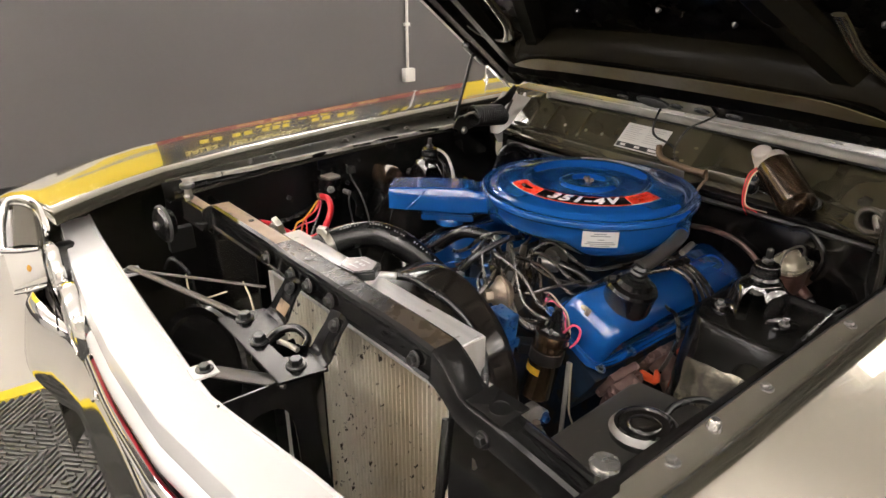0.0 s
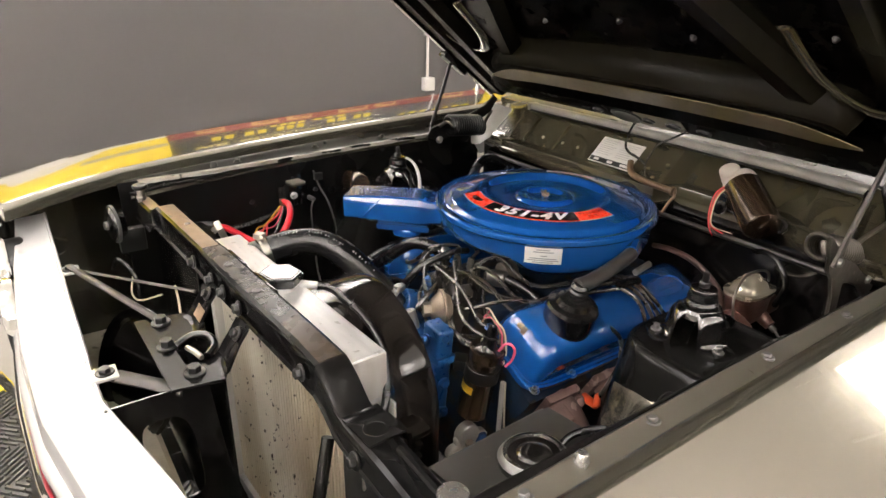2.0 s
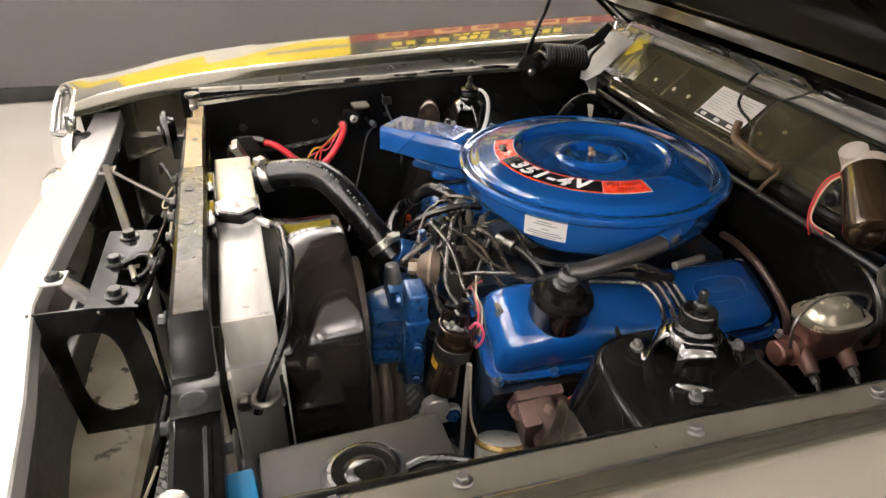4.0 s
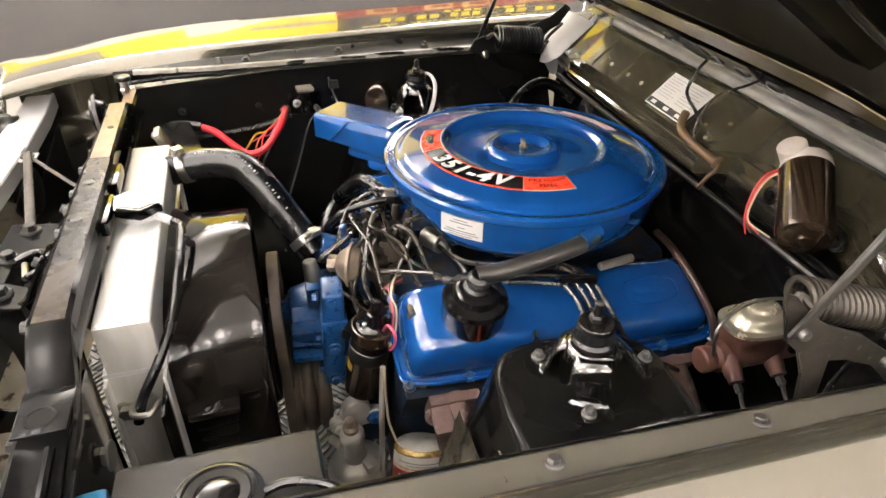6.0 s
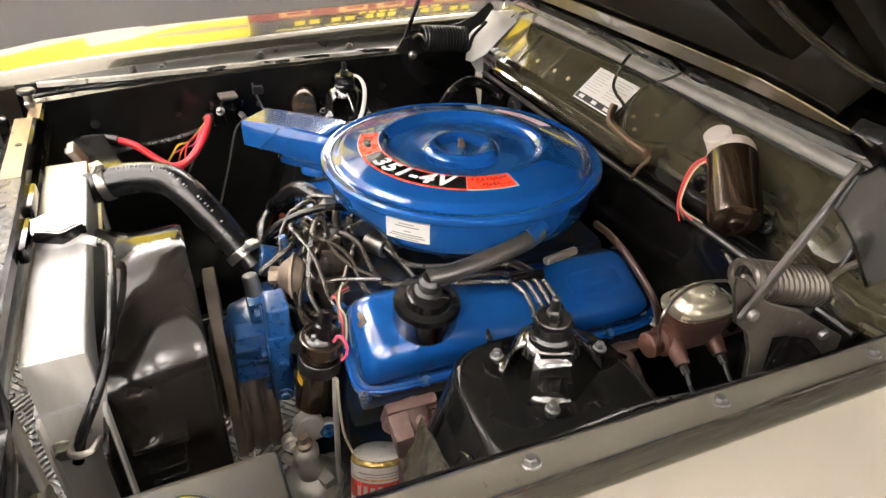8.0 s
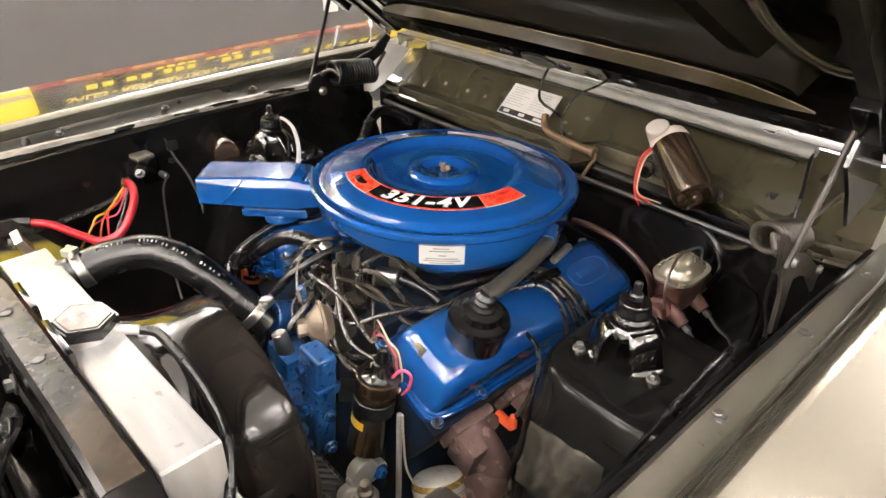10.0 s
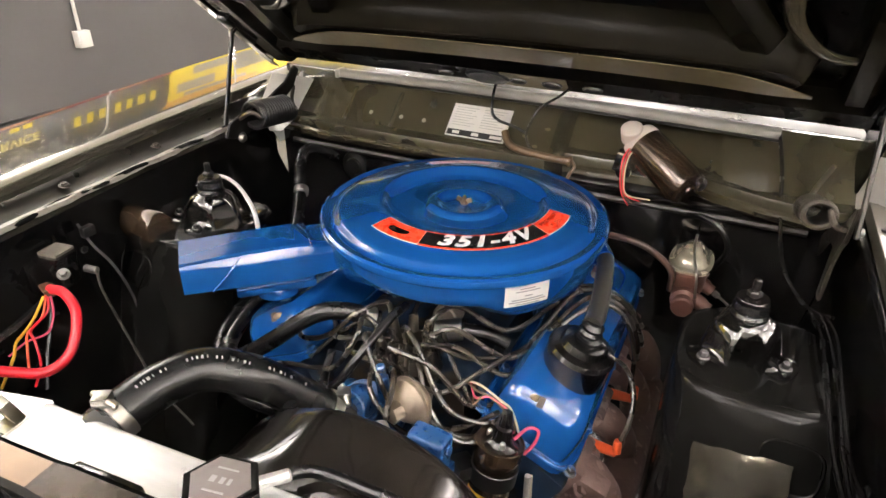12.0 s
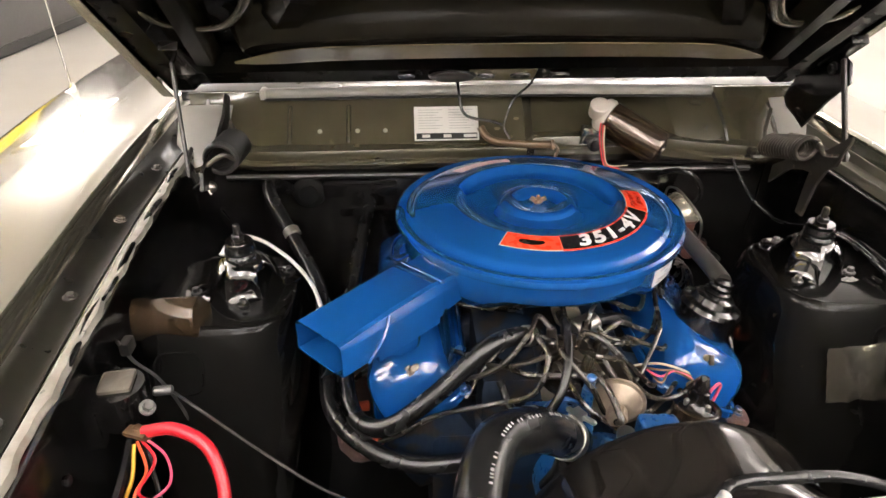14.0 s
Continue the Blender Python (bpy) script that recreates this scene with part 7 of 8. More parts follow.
def fuel_side():
    t = thing("fuel_pump", (0.175, -0.32, 0.7), "grey cast fuel pump low at the engine front", "fuel pump")
    base = Matrix.Translation((0.190, -0.312, 0.694)) @ rot(4, 3, 0)
    part("canister", lathe(bm_new(), [(0, -0.055), (0.032, -0.052), (0.040, -0.020), (0.043, -0.008), (0.048, -0.004), (0.0485, 0.004), (0.047, 0.009), (0.041, 0.012), (0.038, 0.019), (0.030, 0.024), (0.019, 0.030), (0.0, 0.030)], base, 40), PUMPGREY, t)
    part("neck", lathe(bm_new(), [(0.020, 0.028), (0.0165, 0.036), (0.0160, 0.070), (0.0190, 0.076), (0.0195, 0.086), (0.0160, 0.092), (0.0120, 0.094)], base, 24), PUMPGREY, t)
    part("top_bolt", lathe(bm_new(), [(0.012, 0.094), (0.0125, 0.102), (0.008, 0.106), (0.0075, 0.118), (0, 0.119)], base, 12), CANM, t)
    part("shoulder", bx(bm_new(), base @ Vector((0.012, 0.016, 0.024)), (0.040, 0.022, 0.018), rot(0, 0, 25), bev=0.006), PUMPGREY, t)
    fm = part("mounting_flange", bx(bm_new(), (0.170, -0.306, 0.790), (0.014, 0.050, 0.040), rot(12, 0, 0), bev=0.006, seg=3), PUMPGREY, t)
    for y, z in ((-0.335, 0.778), (-0.280, 0.790)):
        part("flange_ear", cyl(bm_new(), (0.163, y, z), (0.178, y, z), 0.015, seg=18), PUMPGREY, fm)
        part("ear_bolt", bolt(bm_new(), (0.178, y, z), (1, 0, 0.1), 0.008, 0.008), PUMPGREY if y < -0.3 else BLUECAST, fm)
    part("arch_boss", cyl(bm_new(), (0.160, -0.307, 0.806), (0.180, -0.307, 0.806), 0.022, seg=24), PUMPGREY, fm)
    part("inlet", cyl(bm_new(), base @ Vector((-0.01, -0.02, 0.05)), base @ Vector((-0.03, -0.035, 0.048)), 0.008, 0.007, 12), PUMPGREY, t)
    o = thing("oil_filter", (0.232, -0.215, 0.70), "white and orange spin-on oil filter", "oil filter")
    a, b = Vector((0.284, -0.232, 0.690)), Vector((0.236, -0.216, 0.788))
    m, n = axis_frame(b, a)
    part("can", lathe(bm_new(), [(0, 0.0015), (0.030, 0.002), (0.038, 0.005), (0.0415, 0.010), (0.042, 0.016), (0.042, n)], m, 44), FILTERW, o)
    part("gold_rim", lathe(bm_new(), [(0.0382, 0.0046), (0.0394, 0.0052), (0.0420, 0.0096), (0.0424, 0.0112), (0.0424, 0.0122), (0.0420, 0.0130)], m, 44), GOLDF, o, "gold painted rim")
    aim = m.to_3x3().inverted() @ Vector((0.75, -0.30, 0.6))
    mid = math.atan2(aim.y, aim.x)
    band = lambda r, q0, q1, z0, z1: sheet(bm_new(), [[m @ Vector((r * math.cos(q), r * math.sin(q), z)) for z in (z0, z1)] for q in np.linspace(q0, q1, 10)], 0.0003)
    part("print_line", band(0.0423, mid - 0.9, mid + 0.7, 0.022, 0.0235), GREYINK, o)
    part("print_line", band(0.0423, mid - 0.9, mid + 0.4, 0.0265, 0.0275), GREYINK, o)
    part("orange_line", band(0.0423, mid - 1.2, mid + 1.2, 0.0305, 0.0325), FILTERO, o)
    part("red_panel", band(0.0424, mid - 1.0, mid + 1.3, 0.036, 0.062), FILTERR, o, "red printed panel")
    for k in range(6):
        q0 = mid - 0.72 + 0.26 * k
        part("white_bar", band(0.0428, q0, q0 + 0.15, 0.0405 + 0.0015 * (k % 2), 0.0565), FILTERW, o)
    s = thing("dipstick_tube", (0.21, -0.27, 0.7), "pale steel dipstick tube beside the coil", "dipstick")
    part("tube", tube(bm_new(), [(0.213, -0.268, 0.925), (0.215, -0.272, 0.85), (0.215, -0.276, 0.70), (0.214, -0.280, 0.6)], 0.0042, 8, 4), TUBEM, s)
    w = thing("cream_wire", (0.21, -0.26, 0.7), "thin cream wire hanging by the engine front", "wire")
    part("strand", tube(bm_new(), [(0.217, -0.266, 0.925), (0.219, -0.266, 0.87), (0.221, -0.263, 0.82), (0.230, -0.254, 0.785), (0.236, -0.250, 0.765)], 0.0019, 6, 6), CREAM, w)
    part("sleeve", tube(bm_new(), [(0.236, -0.252, 0.768), (0.246, -0.258, 0.735), (0.252, -0.262, 0.69)], 0.0052, 10, 4), CREAM, w, "cream sleeve end")


def washer_tank():
    t = thing("washer_reservoir", (0.475, -0.46, 0.8), "black plastic reservoir with a dark metal screw cap", "reservoir")
    part("tank", bx(bm_new(), (0.478, -0.458, 0.945), (0.125, 0.195, 0.20), rot(0, -5, 3), bev=0.012, seg=3), RESERV, t)
    part("lid_plate", bx(bm_new(), (0.478, -0.458, 1.046), (0.118, 0.188, 0.006), rot(0, -5, 3), bev=0.002), RESERV, t)
    c = Matrix.Translation((0.487, -0.457, 1.048)) @ rot(0, -5, 0)
    part("cap", lathe(bm_new(), [(0.036, 0.0), (0.040, 0.001), (0.040, 0.010), (0.035, 0.017), (0.031, 0.018), (0.029, 0.014), (0.020, 0.013), (0.018, 0.016), (0.012, 0.018), (0.0, 0.018)], c, 40), DARKCAP, t, "dark ringed metal cap")
    part("cap_rim", lathe(bm_new(), [(0.0405, 0.0095), (0.0412, 0.0105), (0.0400, 0.0120), (0.0365, 0.0165), (0.0350, 0.0176)], c, 40), ZINCW, t)
    part("cap_centre", lathe(bm_new(), [(0.0295, 0.0145), (0.029, 0.0155), (0.0205, 0.0150), (0.0185, 0.0172), (0.012, 0.0188), (0, 0.0188)], c, 36), PLASTIC, t)
    part("outlet_hose", tube(bm_new(), [(0.49, -0.43, 1.052), (0.485, -0.395, 1.06), (0.50, -0.355, 1.06), (0.53, -0.34, 1.05)], 0.0045, 8, 6), RUBBER, t)
    b = thing("blue_connector", (0.465, -0.575, 1.05), "light blue plastic plug in front of the reservoir", "connector")
    part("plug", bx(bm_new(), (0.462, -0.572, 1.018), (0.050, 0.030, 0.045), rot(0, 0, 8), bev=0.006), SKYBLUE, b)


def brake_master():
    t = thing("brake_master_cylinder", (0.33, 0.22, 0.97), "rusty brake master cylinder with a plated domed lid", "master cylinder")
    rows = []
    for z, k in ((0.955, 0.62), (0.960, 0.75), (0.972, 0.84), (0.990, 0.88), (1.004, 0.92), (1.008, 1.0), (1.0135, 1.0)):
        rows.append([Vector((0.333 + 0.034 * k * math.copysign(abs(math.cos(q)) ** 0.62, math.cos(q)), 0.228 + 0.051 * k * math.copysign(abs(math.sin(q)) ** 0.62, math.sin(q)), z)) for q in np.linspace(0, 2 * math.pi, 33)])
    b = sheet(bm_new(), rows)
    lathe(b, [(0, 0), (0.016, 0.0), (0.0185, 0.003), (0.0185, 0.012), (0.0165, 0.014), (0.0165, 0.020), (0.022, 0.024), (0.022, 0.165)], axis_frame(Vector((0.336, 0.148, 0.964)), Vector((0.332, 0.32, 0.968)))[0], 24)
    for y in (0.185, 0.250):
        lathe(b, [(0.013, 0.0), (0.0125, 0.022), (0.0105, 0.030), (0.0105, 0.036), (0, 0.036)], axis_frame(Vector((0.345, y, 0.970)), Vector((0.385, y - 0.004, 0.950)))[0], 18)
    part("body", b, RUST, t)
    for y in (0.181, 0.246):
        part("line_nut", cyl(bm_new(), (0.378, y, 0.9535), (0.390, y, 0.947), 0.0062, seg=6), SHADOWB, t)
        part("brake_line", tube(bm_new(), [(0.388, y, 0.948), (0.408, y - 0.004, 0.936), (0.425, y + 0.015, 0.912), (0.43, y + 0.045, 0.86)], 0.0028, 8, 5), SHADOWB, t)
    rows = []
    for z, k in ((1.0140, 0.98), (1.0142, 1.06), (1.0170, 1.075), (1.0200, 1.06), (1.0208, 1.0), (1.0205, 0.90), (1.0220, 0.83), (1.0300, 0.76), (1.0360, 0.62), (1.0385, 0.50), (1.0420, 0.44), (1.0470, 0.34), (1.0490, 0.20), (1.0493, 0.02)):
        rows.append([Vector((0.333 + 0.034 * k * math.copysign(abs(math.cos(q)) ** 0.7, math.cos(q)), 0.228 + 0.051 * k * math.copysign(abs(math.sin(q)) ** 0.7, math.sin(q)), z)) for q in np.linspace(0, 2 * math.pi, 41)])
    part("lid", sheet(bm_new(), rows), GOLDZ, t, "yellow-plated domed lid", angle=50)
    part("bail", tube(bm_new(), [(0.352, 0.155, 0.985), (0.350, 0.150, 1.012), (0.345, 0.158, 1.034), (0.334, 0.20, 1.0505), (0.333, 0.25, 1.0505), (0.332, 0.290, 1.032), (0.332, 0.292, 0.99)], 0.0022, 8, 6), ZINC, t)
    h = thing("vacuum_hose", (0.33, 0.15, 1.05), "brown vacuum hose running behind the air cleaner", "hose")
    part("hose", tube(bm_new(), [(0.15, 0.17, 1.055), (0.20, 0.16, 1.065), (0.26, 0.155, 1.06), (0.305, 0.17, 1.02), (0.31, 0.19, 0.97)], 0.0055, 10, 6), HOSEB, h)
    k = thing("firewall_wire_loop", (0.34, 0.29, 1.06), "black looped wire above the master cylinder", "wire")
    part("loop", tube(bm_new(), [(0.30, 0.28, 1.07), (0.33, 0.26, 1.085), (0.365, 0.25, 1.075), (0.385, 0.25, 1.04), (0.37, 0.26, 0.99)], 0.0055, 8, 6), RUBBER, k)


def wiper_motor():
    a, b = Vector((0.203, 0.352, 1.170)), Vector((0.303, 0.286, 1.118))
    t = thing("wiper_motor", a, "dark brown wiper motor with a milky plastic cover", "wiper motor")
    m, n = axis_frame(a, b)
    part("can", lathe(bm_new(), [(0.030, 0.006), (0.0365, 0.010), (0.0365, n - 0.012), (0.034, n - 0.004), (0.028, n), (0.012, n), (0.011, n + 0.004), (0, n + 0.004)], m, 36), BROWN, t)
    cov = lathe(bm_new(), [(0, -0.024), (0.014, -0.024), (0.018, -0.018), (0.026, -0.016), (0.033, -0.010), (0.035, 0.002), (0.032, 0.008), (0, 0.008)], m, 30)
    cyl(cov, a + Vector((-0.018, -0.005, 0.005)), a + Vector((-0.02, -0.02, 0.03)), 0.02, seg=20)
    part("gear_cover", cov, MILK, t, "milky white plastic gear cover")
    part("bracket", bx(bm_new(), (0.235, 0.365, 1.11), (0.16, 0.03, 0.04), rot(0, 12, 0), bev=0.006), OLIVE, t)
    for p in ((0.18, 0.335, 1.115), (0.315, 0.33, 1.118)):
        part("grommet", lathe(bm_new(), [(0, 0.012), (0.007, 0.012), (0.009, 0.008), (0.014, 0.007), (0.014, 0)], Matrix.Translation(p) @ rot(80, 0, 0), 18), RUBBER, t)
    w = thing("wiper_wires", (0.2, 0.3, 1.12), "red and orange wires hanging from the wiper motor", "wires")
    for k, c in enumerate((RED, AMBER, RED, CREAM)):
        o = 0.0030 * k
        part("strand", tube(bm_new(), [(0.186 + o, 0.325, 1.165), (0.180 + o, 0.305, 1.15), (0.182 + o * 0.8, 0.292, 1.12), (0.190 + o, 0.285, 1.09), (0.205 + o * (1 + k), 0.282 + o, 1.07 + 0.005 * k)], 0.0013, 6, 6), c, w)


def firewall_bits():
    # certification sheet on the cowl
    t = thing("cowl_label", (-0.12, 0.35, 1.155), "white printed data sheet stuck on the cowl", "label")
    a, b, c, d = Vector((-0.187, 0.3755, 1.1855)), Vector((-0.058, 0.3755, 1.1855)), Vector((-0.058, 0.3205, 1.1335)), Vector((-0.187, 0.3205, 1.1335))
    n = (b - a).cross(d - a).normalized()
    if n.y > 0:
        n = -n
    off = n * 0.002
    part("sheet", sheet(bm_new(), [[a + off, b + off], [d + off, c + off]], 0.0006), PAPER, t)
    pr = bm_new()
    q = lambda u, v: a + (b - a) * u + (d - a) * v + n * 0.0035
    sheet(pr, [[q(0.03, 0.80), q(0.97, 0.80)], [q(0.03, 0.97), q(0.97, 0.97)]], 0.0004)
    part("black_strip", pr, INK, t)
    for u, w in ((0.12, 0.12), (0.45, 0.12), (0.76, 0.2)):
        part("white_mark", sheet(bm_new(), [[q(u, 0.84) + n * 0.0006, q(u + w, 0.84) + n * 0.0006], [q(u, 0.93) + n * 0.0006, q(u + w, 0.93) + n * 0.0006]], 0.0003), PAPER, t)
    li = bm_new()
    for k in range(8):
        for u0, u1 in ((0.06, 0.44), (0.54, 0.92)):
            v = 0.10 + 0.078 * k
            sheet(li, [[q(u0, v), q(u1 - 0.05 * (k % 3), v)], [q(u0, v + 0.018), q(u1 - 0.05 * (k % 3), v + 0.018)]], 0.0003)
    part("text_lines", li, mat("faint_print", (0.52, 0.51, 0.49), 0.5), t)
    w = thing("hood_light_wires", (-0.05, 0.36, 1.2), "thin dark wires hanging from the hood onto the cowl", "wires")
    part("strand", tube(bm_new(), [(-0.10, 0.398, 1.262), (-0.098, 0.36, 1.225), (-0.092, 0.34, 1.19), (-0.075, 0.335, 1.176), (-0.04, 0.325, 1.172), (-0.012, 0.318, 1.165)], 0.003, 8, 6), RUBBER, w)
    part("strand", tube(bm_new(), [(0.06, 0.385, 1.265), (0.045, 0.35, 1.24), (0.01, 0.33, 1.215), (-0.005, 0.32, 1.185), (-0.01, 0.315, 1.16), (0.005, 0.305, 1.135)], 0.0024, 8, 6), WIRE, w)
    b = thing("taped_vent_tube", (0.04, 0.3, 1.11), "old brown taped tube in front of the cowl", "tube")
    part("tube", tube(bm_new(), [(-0.056, 0.322, 1.160), (-0.047, 0.311, 1.147), (-0.030, 0.303, 1.138), (0.0, 0.299, 1.134), (0.045, 0.297, 1.131), (0.086, 0.297, 1.130)], 0.0074, 12, 6), AMBER, b)
    part("end_ring", lathe(bm_new(), [(0.0074, 0), (0.0105, 0.001), (0.0105, 0.006), (0.0074, 0.007)], axis_frame(Vector((0.082, 0.297, 1.130)), Vector((0.092, 0.297, 1.130)))[0], 18), AMBER, b)
    part("end_loop", tube(bm_new(), [(0.090, 0.297, 1.130), (0.096, 0.290, 1.122), (0.090, 0.284, 1.110), (0.082, 0.276, 1.085)], 0.0032, 8, 6), AMBER, b)
    c = thing("cowl_cable", (0.45, 0.3, 1.1), "thin dark cable from the cowl to the apron", "cable")
    part("cable", tube(bm_new(), [(0.424, 0.375, 1.212), (0.440, 0.33, 1.16), (0.452, 0.29, 1.10), (0.470, 0.22, 1.045), (0.50, 0.165, 1.02), (0.515, 0.10, 1.04), (0.53, 0.06, 1.06)], 0.0032, 8, 6), RUBBER, c)
    h = thing("apron_harness", (0.51, -0.15, 1.05), "thin dark cables lying along the driver apron", "cables")
    for k in range(3):
        w = 0.004 * math.sin(2.1 * k)
        part("cable", tube(bm_new(), [(0.502 + 0.011 * k, 0.06, 1.058 + w), (0.509 + 0.009 * k, -0.02, 1.074), (0.513 + 0.009 * k + w, -0.12, 1.068 - w), (0.518 + 0.008 * k, -0.22, 1.056 + w), (0.526 + 0.006 * k - w, -0.33, 1.062 + 0.005 * k), (0.529 + w, -0.45, 1.078), (0.520 + 0.006 * k, -0.56, 1.072)], (0.0032, 0.0026, 0.0036)[k], 8, 6), RUBBER, h)
    sp = thing("throttle_spring", (0.26, 0.12, 1.03), "small pale return spring behind the breather hose", "spring")
    part("spring", cyl(bm_new(), (0.205, 0.05, 1.045), (0.19, 0.11, 1.043), 0.0065, seg=12), CAST, sp)


def passenger_side():
    t = thing("starter_solenoid", (-0.535, -0.32, 1.02), "black starter solenoid with brass terminals on the apron", "solenoid")
    b = bm_new()
    lathe(b, [(0, -0.05), (0.026, -0.05), (0.028, -0.045), (0.028, -0.008), (0.030, -0.006), (0.030, 0.0), (0.0, 0.0)], Matrix.Translation((-0.536, -0.318, 1.082)), 28)
    bx(b, (-0.562, -0.318, 1.045), (0.03, 0.075, 0.05), bev=0.004)
    part("can", b, GLOSS, t)
    part("top_plate", bx(bm_new(), (-0.536, -0.315, 1.084), (0.036, 0.036, 0.004), rot(0, 0, 8), bev=0.004), CAST, t, "dull grey top plate")
    part("terminal", cyl(bm_new(), (-0.51, -0.355, 1.05), (-0.49, -0.366, 1.048), 0.007, seg=10), AMBER, t)
    part("terminal", cyl(bm_new(), (-0.51, -0.295, 1.05), (-0.488, -0.29, 1.048), 0.006, seg=10), ZINCW, t)
    part("cap_nut", bolt(bm_new(), (-0.50, -0.335, 1.062), (0.5, -0.4, 0.7), 0.006, 0.008), ZINCW, t)
    r = thing("battery_cable", (-0.45, -0.4, 1.04), "thick red battery cable curving to the solenoid", "cable")
    part("cable", tube(bm_new(), [(-0.497, -0.362, 1.052), (-0.462, -0.364, 1.056), (-0.425, -0.378, 1.040), (-0.405, -0.412, 1.005), (-0.412, -0.446, 0.992), (-0.435, -0.475, 1.004), (-0.457, -0.51, 1.028), (-0.472, -0.54, 1.036)], 0.0072, 14, 7), RED, r)
    part("black_sleeve", tube(bm_new(), [(-0.470, -0.535, 1.035), (-0.480, -0.56, 1.037), (-0.490, -0.60, 1.034)], 0.0115, 12, 4), RUBBER, r)
    part("lug", bx(bm_new(), (-0.504, -0.363, 1.052), (0.028, 0.014, 0.006), rot(0, 0, -20), bev=0.002), AMBER, r, "brass cable lug")
    w = thing("solenoid_wires", (-0.46, -0.4, 1.0), "thin yellow, red and black wires at the solenoid", "wires")
    lead = [(YELLOW, 0.0022, [(-0.508, -0.368, 1.04), (-0.507, -0.392, 1.015), (-0.512, -0.41, 0.998), (-0.497, -0.43, 1.0), (-0.488, -0.445, 0.985), (-0.492, -0.47, 0.95)]),
            (ORANGE, 0.0018, [(-0.505, -0.366, 1.042), (-0.492, -0.388, 1.02), (-0.502, -0.408, 1.002), (-0.482, -0.426, 0.992), (-0.470, -0.44, 0.962)]),
            (RED, 0.0018, [(-0.50, -0.366, 1.045), (-0.482, -0.384, 1.03), (-0.498, -0.405, 1.006), (-0.476, -0.416, 1.0), (-0.464, -0.425, 0.97), (-0.467, -0.44, 0.94)]),
            (PINK, 0.0016, [(-0.498, -0.364, 1.046), (-0.470, -0.382, 1.034), (-0.466, -0.40, 1.01), (-0.494, -0.418, 0.995), (-0.507, -0.44, 0.98)]),
            (RUBBER, 0.003, [(-0.502, -0.36, 1.04), (-0.488, -0.384, 1.0), (-0.478, -0.405, 0.97), (-0.46, -0.43, 0.93)]),
            (GREYHOSE, 0.0018, [(-0.488, -0.292, 1.046), (-0.45, -0.315, 1.035), (-0.37, -0.345, 0.985), (-0.30, -0.37, 0.95), (-0.22, -0.39, 0.93)]),
            (RUBBER, 0.0055, [(-0.52, -0.35, 1.03), (-0.515, -0.42, 1.012), (-0.512, -0.52, 1.0), (-0.505, -0.62, 0.99)]),
            (ZINCW, 0.0022, [(-0.553, -0.26, 1.10), (-0.545, -0.25, 1.06), (-0.53, -0.235, 1.02), (-0.515, -0.225, 0.96), (-0.50, -0.23, 0.90)])]
    for m, rad, line in lead:
        part("strand", tube(bm_new(), line, rad, 6, 6), m, w)
    ck = thing("connector_clip", (-0.535, -0.255, 1.09), "small black wire clip on the apron", "clip")
    part("clip", bx(bm_new(), (-0.548, -0.25, 1.085), (0.012, 0.022, 0.018), bev=0.003), SATIN, ck)
    # black canister on the apron beside the tower
    v = thing("regulator_box", (-0.52, -0.18, 1.04), "black oblong box with a domed end on the apron", "regulator")
    bb = bm_new()
    lathe(bb, [(0, 0), (0.024, 0.0), (0.030, 0.004), (0.031, 0.02), (0.031, 0.112), (0.028, 0.116), (0, 0.116)], Matrix.Translation((-0.597, -0.140, 1.048)) @ rot(0, 83, -12), 28, 0.85)
    part("can", bb, BROWN, v)
    part("foot", bx(bm_new(), (-0.54, -0.14, 1.030), (0.13, 0.05, 0.006), bev=0.002), GLOSS, v)
    s = thing("washer_strap", (-0.42, -0.03, 1.09), "white plastic strap beside the passenger shock mount", "strap")
    part("strap", tube(bm_new(), [(-0.47, -0.085, 1.115), (-0.455, -0.055, 1.128), (-0.42, -0.045, 1.115), (-0.375, -0.06, 1.085), (-0.345, -0.085, 1.055), (-0.33, -0.11, 1.02)], 0.0042, 8, 6, flat=0.5), WHITEP, s)
    h = thing("heater_hose", (-0.3, 0.0, 1.0), "black heater hose looping from firewall to engine", "hose")
    part("hose", tube(bm_new(), [(-0.44, 0.29, 1.05), (-0.46, 0.235, 1.085), (-0.45, 0.18, 1.08), (-0.40, 0.10, 1.03), (-0.35, 0.0, 0.99), (-0.33, -0.12, 0.965), (-0.315, -0.22, 0.945), (-0.27, -0.28, 0.935), (-0.20, -0.31, 0.925), (-0.1, -0.31, 0.93)], 0.0125, 12, 7), RUBBER, h)
    part("clamp", cyl(bm_new(), (-0.413, 0.125, 1.045), (-0.405, 0.112, 1.037), 0.0145, seg=20), ZINC, h)
    h2 = thing("heater_hose", (-0.2, -0.25, 1.0), "black heater hose curving to the intake manifold", "hose")
    part("hose", tube(bm_new(), [(-0.035, -0.205, 1.045), (-0.07, -0.228, 1.062), (-0.11, -0.25, 1.058), (-0.17, -0.272, 1.01), (-0.23, -0.28, 0.965), (-0.27, -0.262, 0.952), (-0.29, -0.22, 0.958), (-0.30, -0.14, 0.97), (-0.30, 0.0, 0.98), (-0.29, 0.2, 1.0), (-0.28, 0.31, 1.01)], 0.0125, 12, 7), RUBBER, h2)
    part("clamp", cyl(bm_new(), (-0.040, -0.208, 1.048), (-0.052, -0.217, 1.055), 0.0145, seg=20), ZINC, h2)
    l = thing("vacuum_loop", (-0.02, -0.28, 1.03), "thin black vacuum hose looped by the distributor", "hose")
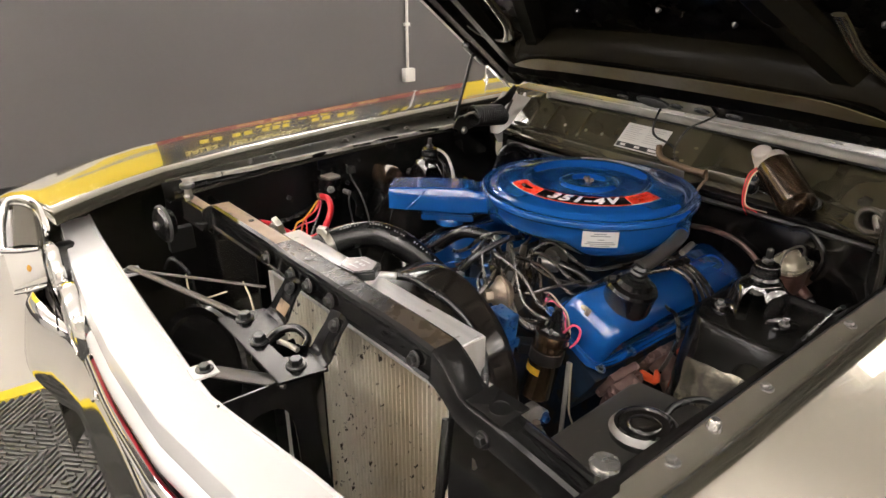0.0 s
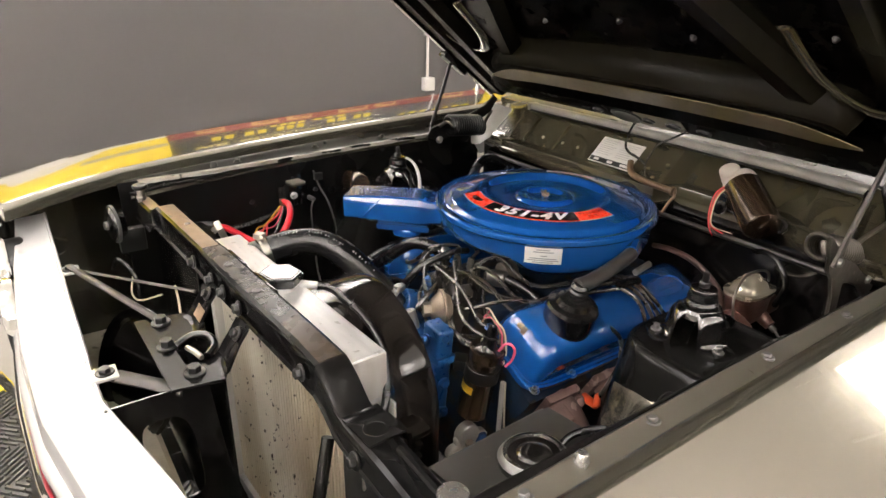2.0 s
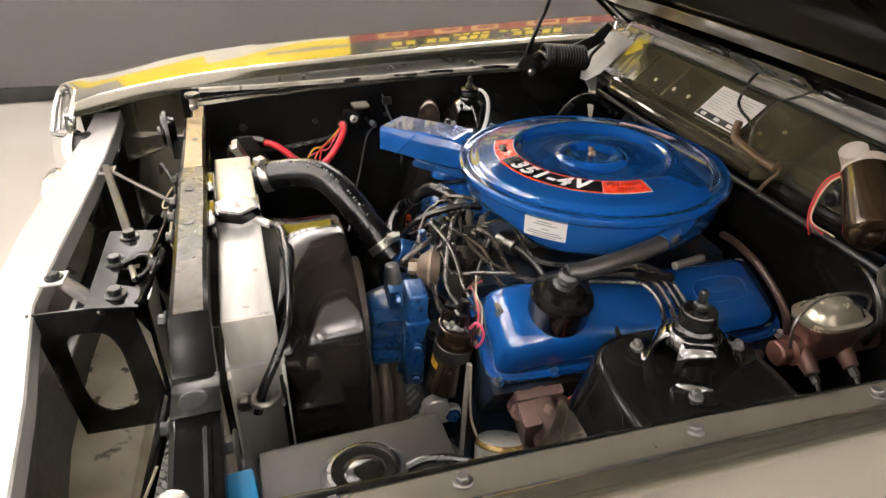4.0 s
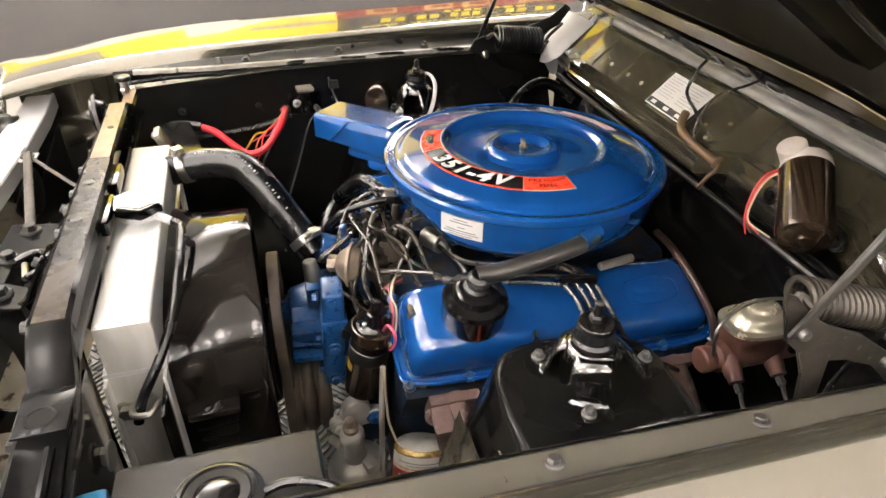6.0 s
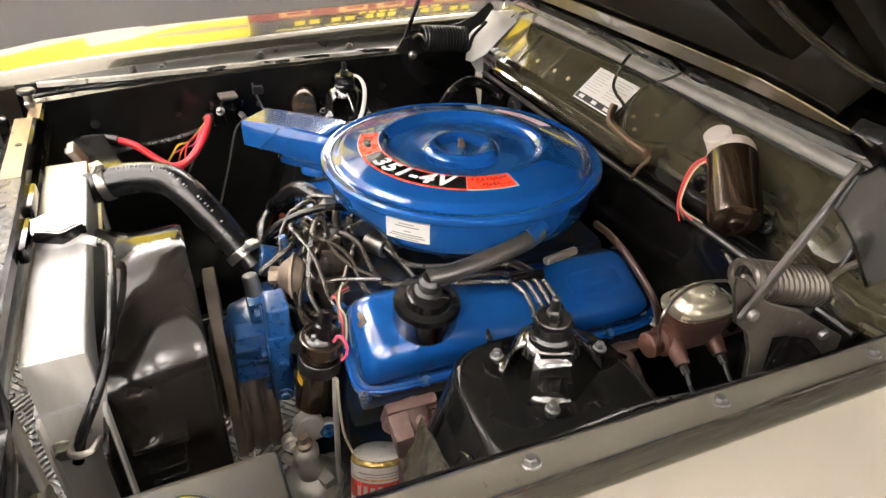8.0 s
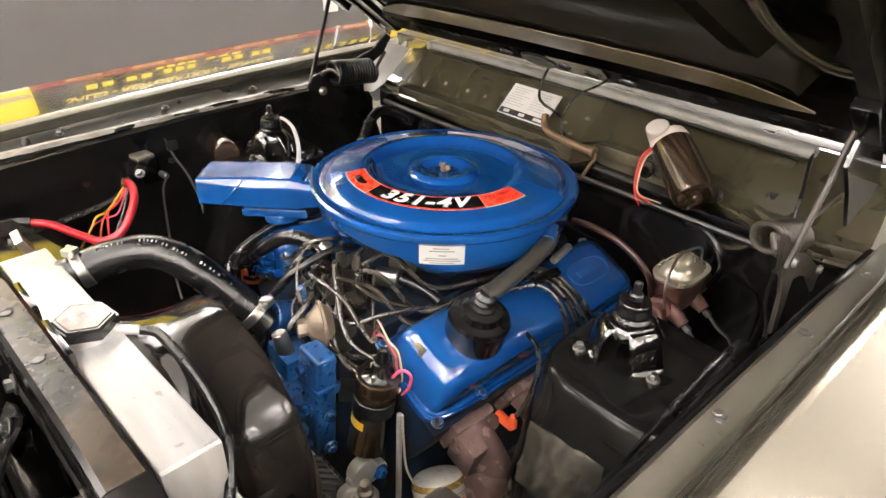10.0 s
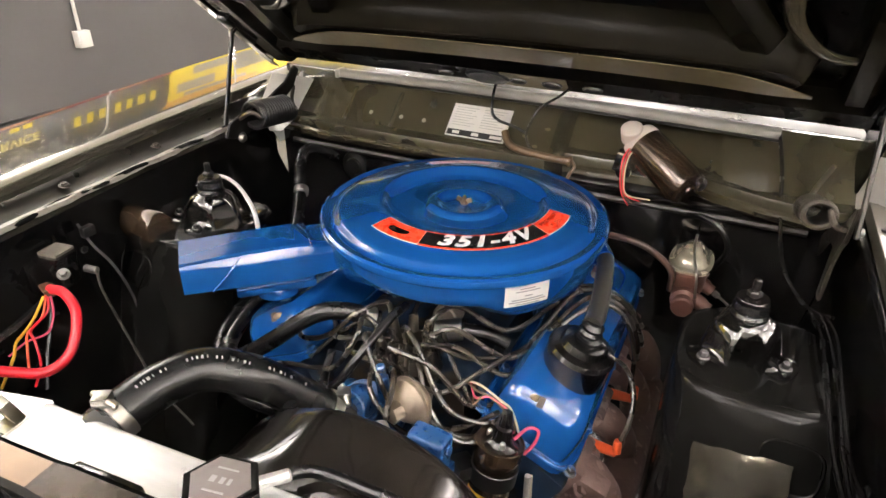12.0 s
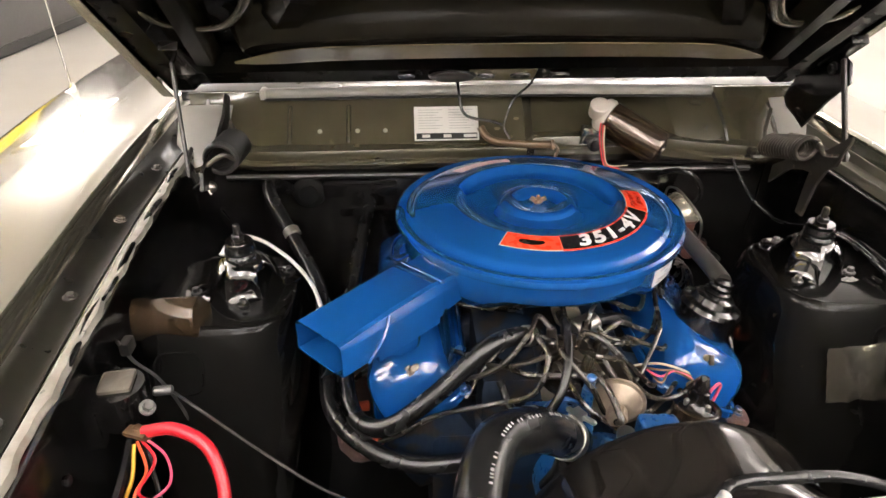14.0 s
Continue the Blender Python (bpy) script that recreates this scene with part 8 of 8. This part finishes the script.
    part("hose", tube(bm_new(), [(0.0, -0.19, 1.07), (0.0, -0.235, 1.075), (-0.01, -0.29, 1.055), (-0.03, -0.315, 1.02), (-0.055, -0.312, 0.995), (-0.075, -0.285, 0.99), (-0.085, -0.25, 1.005)], 0.006, 10, 7), RUBBER, l)
    zb = thing("zinc_bracket", (-0.25, -0.575, 1.10), "small zinc bracket beside the radiator tank", "bracket")
    part("plate", bx(bm_new(), (-0.250, -0.576, 1.102), (0.028, 0.012, 0.040), rot(20, 15, 0), bev=0.002), ZINC, zb)
    part("screw", bolt(bm_new(), (-0.252, -0.586, 1.110), (0, -1, 0.3), 0.005, 0.005), ZINC, zb)
    part("foot", bx(bm_new(), (-0.235, -0.580, 1.080), (0.05, 0.020, 0.006), rot(0, 0, 3), bev=0.002), ZINC, zb)
    k = car_part("horn", "black horn with a bright ring behind the header panel")
    m = Matrix.Translation((-0.47, -0.728, 1.078)) @ rot(90, 0, 8) @ Matrix.Scale(0.85, 4)
    part("bell", lathe(bm_new(), [(0.0, 0.014), (0.022, 0.014), (0.030, 0.010), (0.036, 0.011), (0.040, 0.008), (0.042, 0.003), (0.042, -0.004), (0.034, -0.012), (0.03, -0.02), (0, -0.022)], m, 30), GLOSS, k)
    part("ring", lathe(bm_new(), [(0.042, -0.004), (0.0455, -0.003), (0.0455, 0.003), (0.042, 0.004)], m, 30), ZINCW, k)
    part("boss", lathe(bm_new(), [(0.0, 0.022), (0.008, 0.022), (0.010, 0.020), (0.010, 0.012)], m, 20), ZINCW, k)
    part("bracket", bx(bm_new(), (-0.47, -0.70, 1.04), (0.02, 0.05, 0.05), bev=0.003), SATIN, k)
    c = thing("lamp_loom", (-0.25, -0.72, 1.0), "loose cream and black wires behind the grille", "wires")
    part("strand", tube(bm_new(), [(-0.40, -0.72, 0.99), (-0.33, -0.735, 0.985), (-0.27, -0.73, 0.995), (-0.22, -0.70, 1.02)], 0.0016, 6, 6), CREAM, c)
    part("strand", tube(bm_new(), [(-0.43, -0.75, 1.0), (-0.40, -0.74, 1.03), (-0.37, -0.72, 1.0), (-0.35, -0.72, 0.94)], 0.004, 6, 6), RUBBER, c)
    part("strand", tube(bm_new(), [(-0.17, -0.685, 1.055), (-0.13, -0.69, 1.045), (-0.10, -0.695, 1.02), (-0.09, -0.69, 0.99)], 0.0018, 6, 6), CREAM, c)
    d = car_part("splash_shield", "black round pressed shield behind the grille")
    part("plate", lathe(bm_new(), [(0, 0.0), (0.10, 0.0), (0.105, 0.006), (0.12, 0.008), (0.125, 0.0)], Matrix.Translation((-0.25, -0.76, 0.86)) @ rot(70, 0, 20), 36), GLOSS, d)
    # Pans added under the bay to block light and the view of the floor
    part("light_block_pan", bx(bm_new(), (-0.31, 0.0, 0.585), (0.30, 0.62, 0.02), bev=0.004), SATIN, CAR)
    part("light_block_pan", bx(bm_new(), (0.40, 0.12, 0.585), (0.12, 0.40, 0.02), bev=0.004), SATIN, CAR)
    part("frame_rail", bx(bm_new(), (0.40, 0.0, 0.53), (0.10, 1.5, 0.09), bev=0.01), SATIN, CAR)
    part("frame_rail", bx(bm_new(), (-0.40, 0.0, 0.53), (0.10, 1.5, 0.09), bev=0.01), SATIN, CAR)
    f = thing("front_fuse_wire", (0.4, -0.7, 0.9), "pale wire hanging in front of the radiator support", "wire")
    part("strand", tube(bm_new(), [(0.375, -0.665, 1.0), (0.40, -0.70, 0.93), (0.41, -0.71, 0.86), (0.415, -0.72, 0.75)], 0.0018, 6, 5), CREAM, f)


# ---------------------------------------------------------------- put it all together
hall()
for lx, ly in ((-3.0, -4.4), (-0.6, -4.4), (1.8, -4.4), (4.4, -4.4), (-3.7, -1.2), (-0.6, -2.0), (1.8, -2.0), (4.4, -1.6),
               (-3.7, 1.2), (4.4, 1.4), (-3.7, 5.6), (-0.4, 4.6), (2.2, 4.6), (4.8, 4.6), (-2.4, 7.8), (1.4, 7.8), (4.8, 7.8)):
    led_fixture(lx, ly)
led_fixture(0.80, 2.66, 3.0, 0.55, False)
led_fixture(1.60, 1.15, 3.0, 0.55)
outlet()
banner()
for side in (-1, 1):
    fender(side)
    apron(side)
    shock_tower(side)
    hinge(side)
hood()
cowl()
core_support()
latch()
front_panel()
fender_nose()
antenna()
front_wheels()
air_cleaner()
engine()
oil_cap()
radiator()
shroud()
upper_hose()
distributor()
ignition_coil()
fuel_side()
washer_tank()
brake_master()
wiper_motor()
firewall_bits()
passenger_side()
floor_tiles()
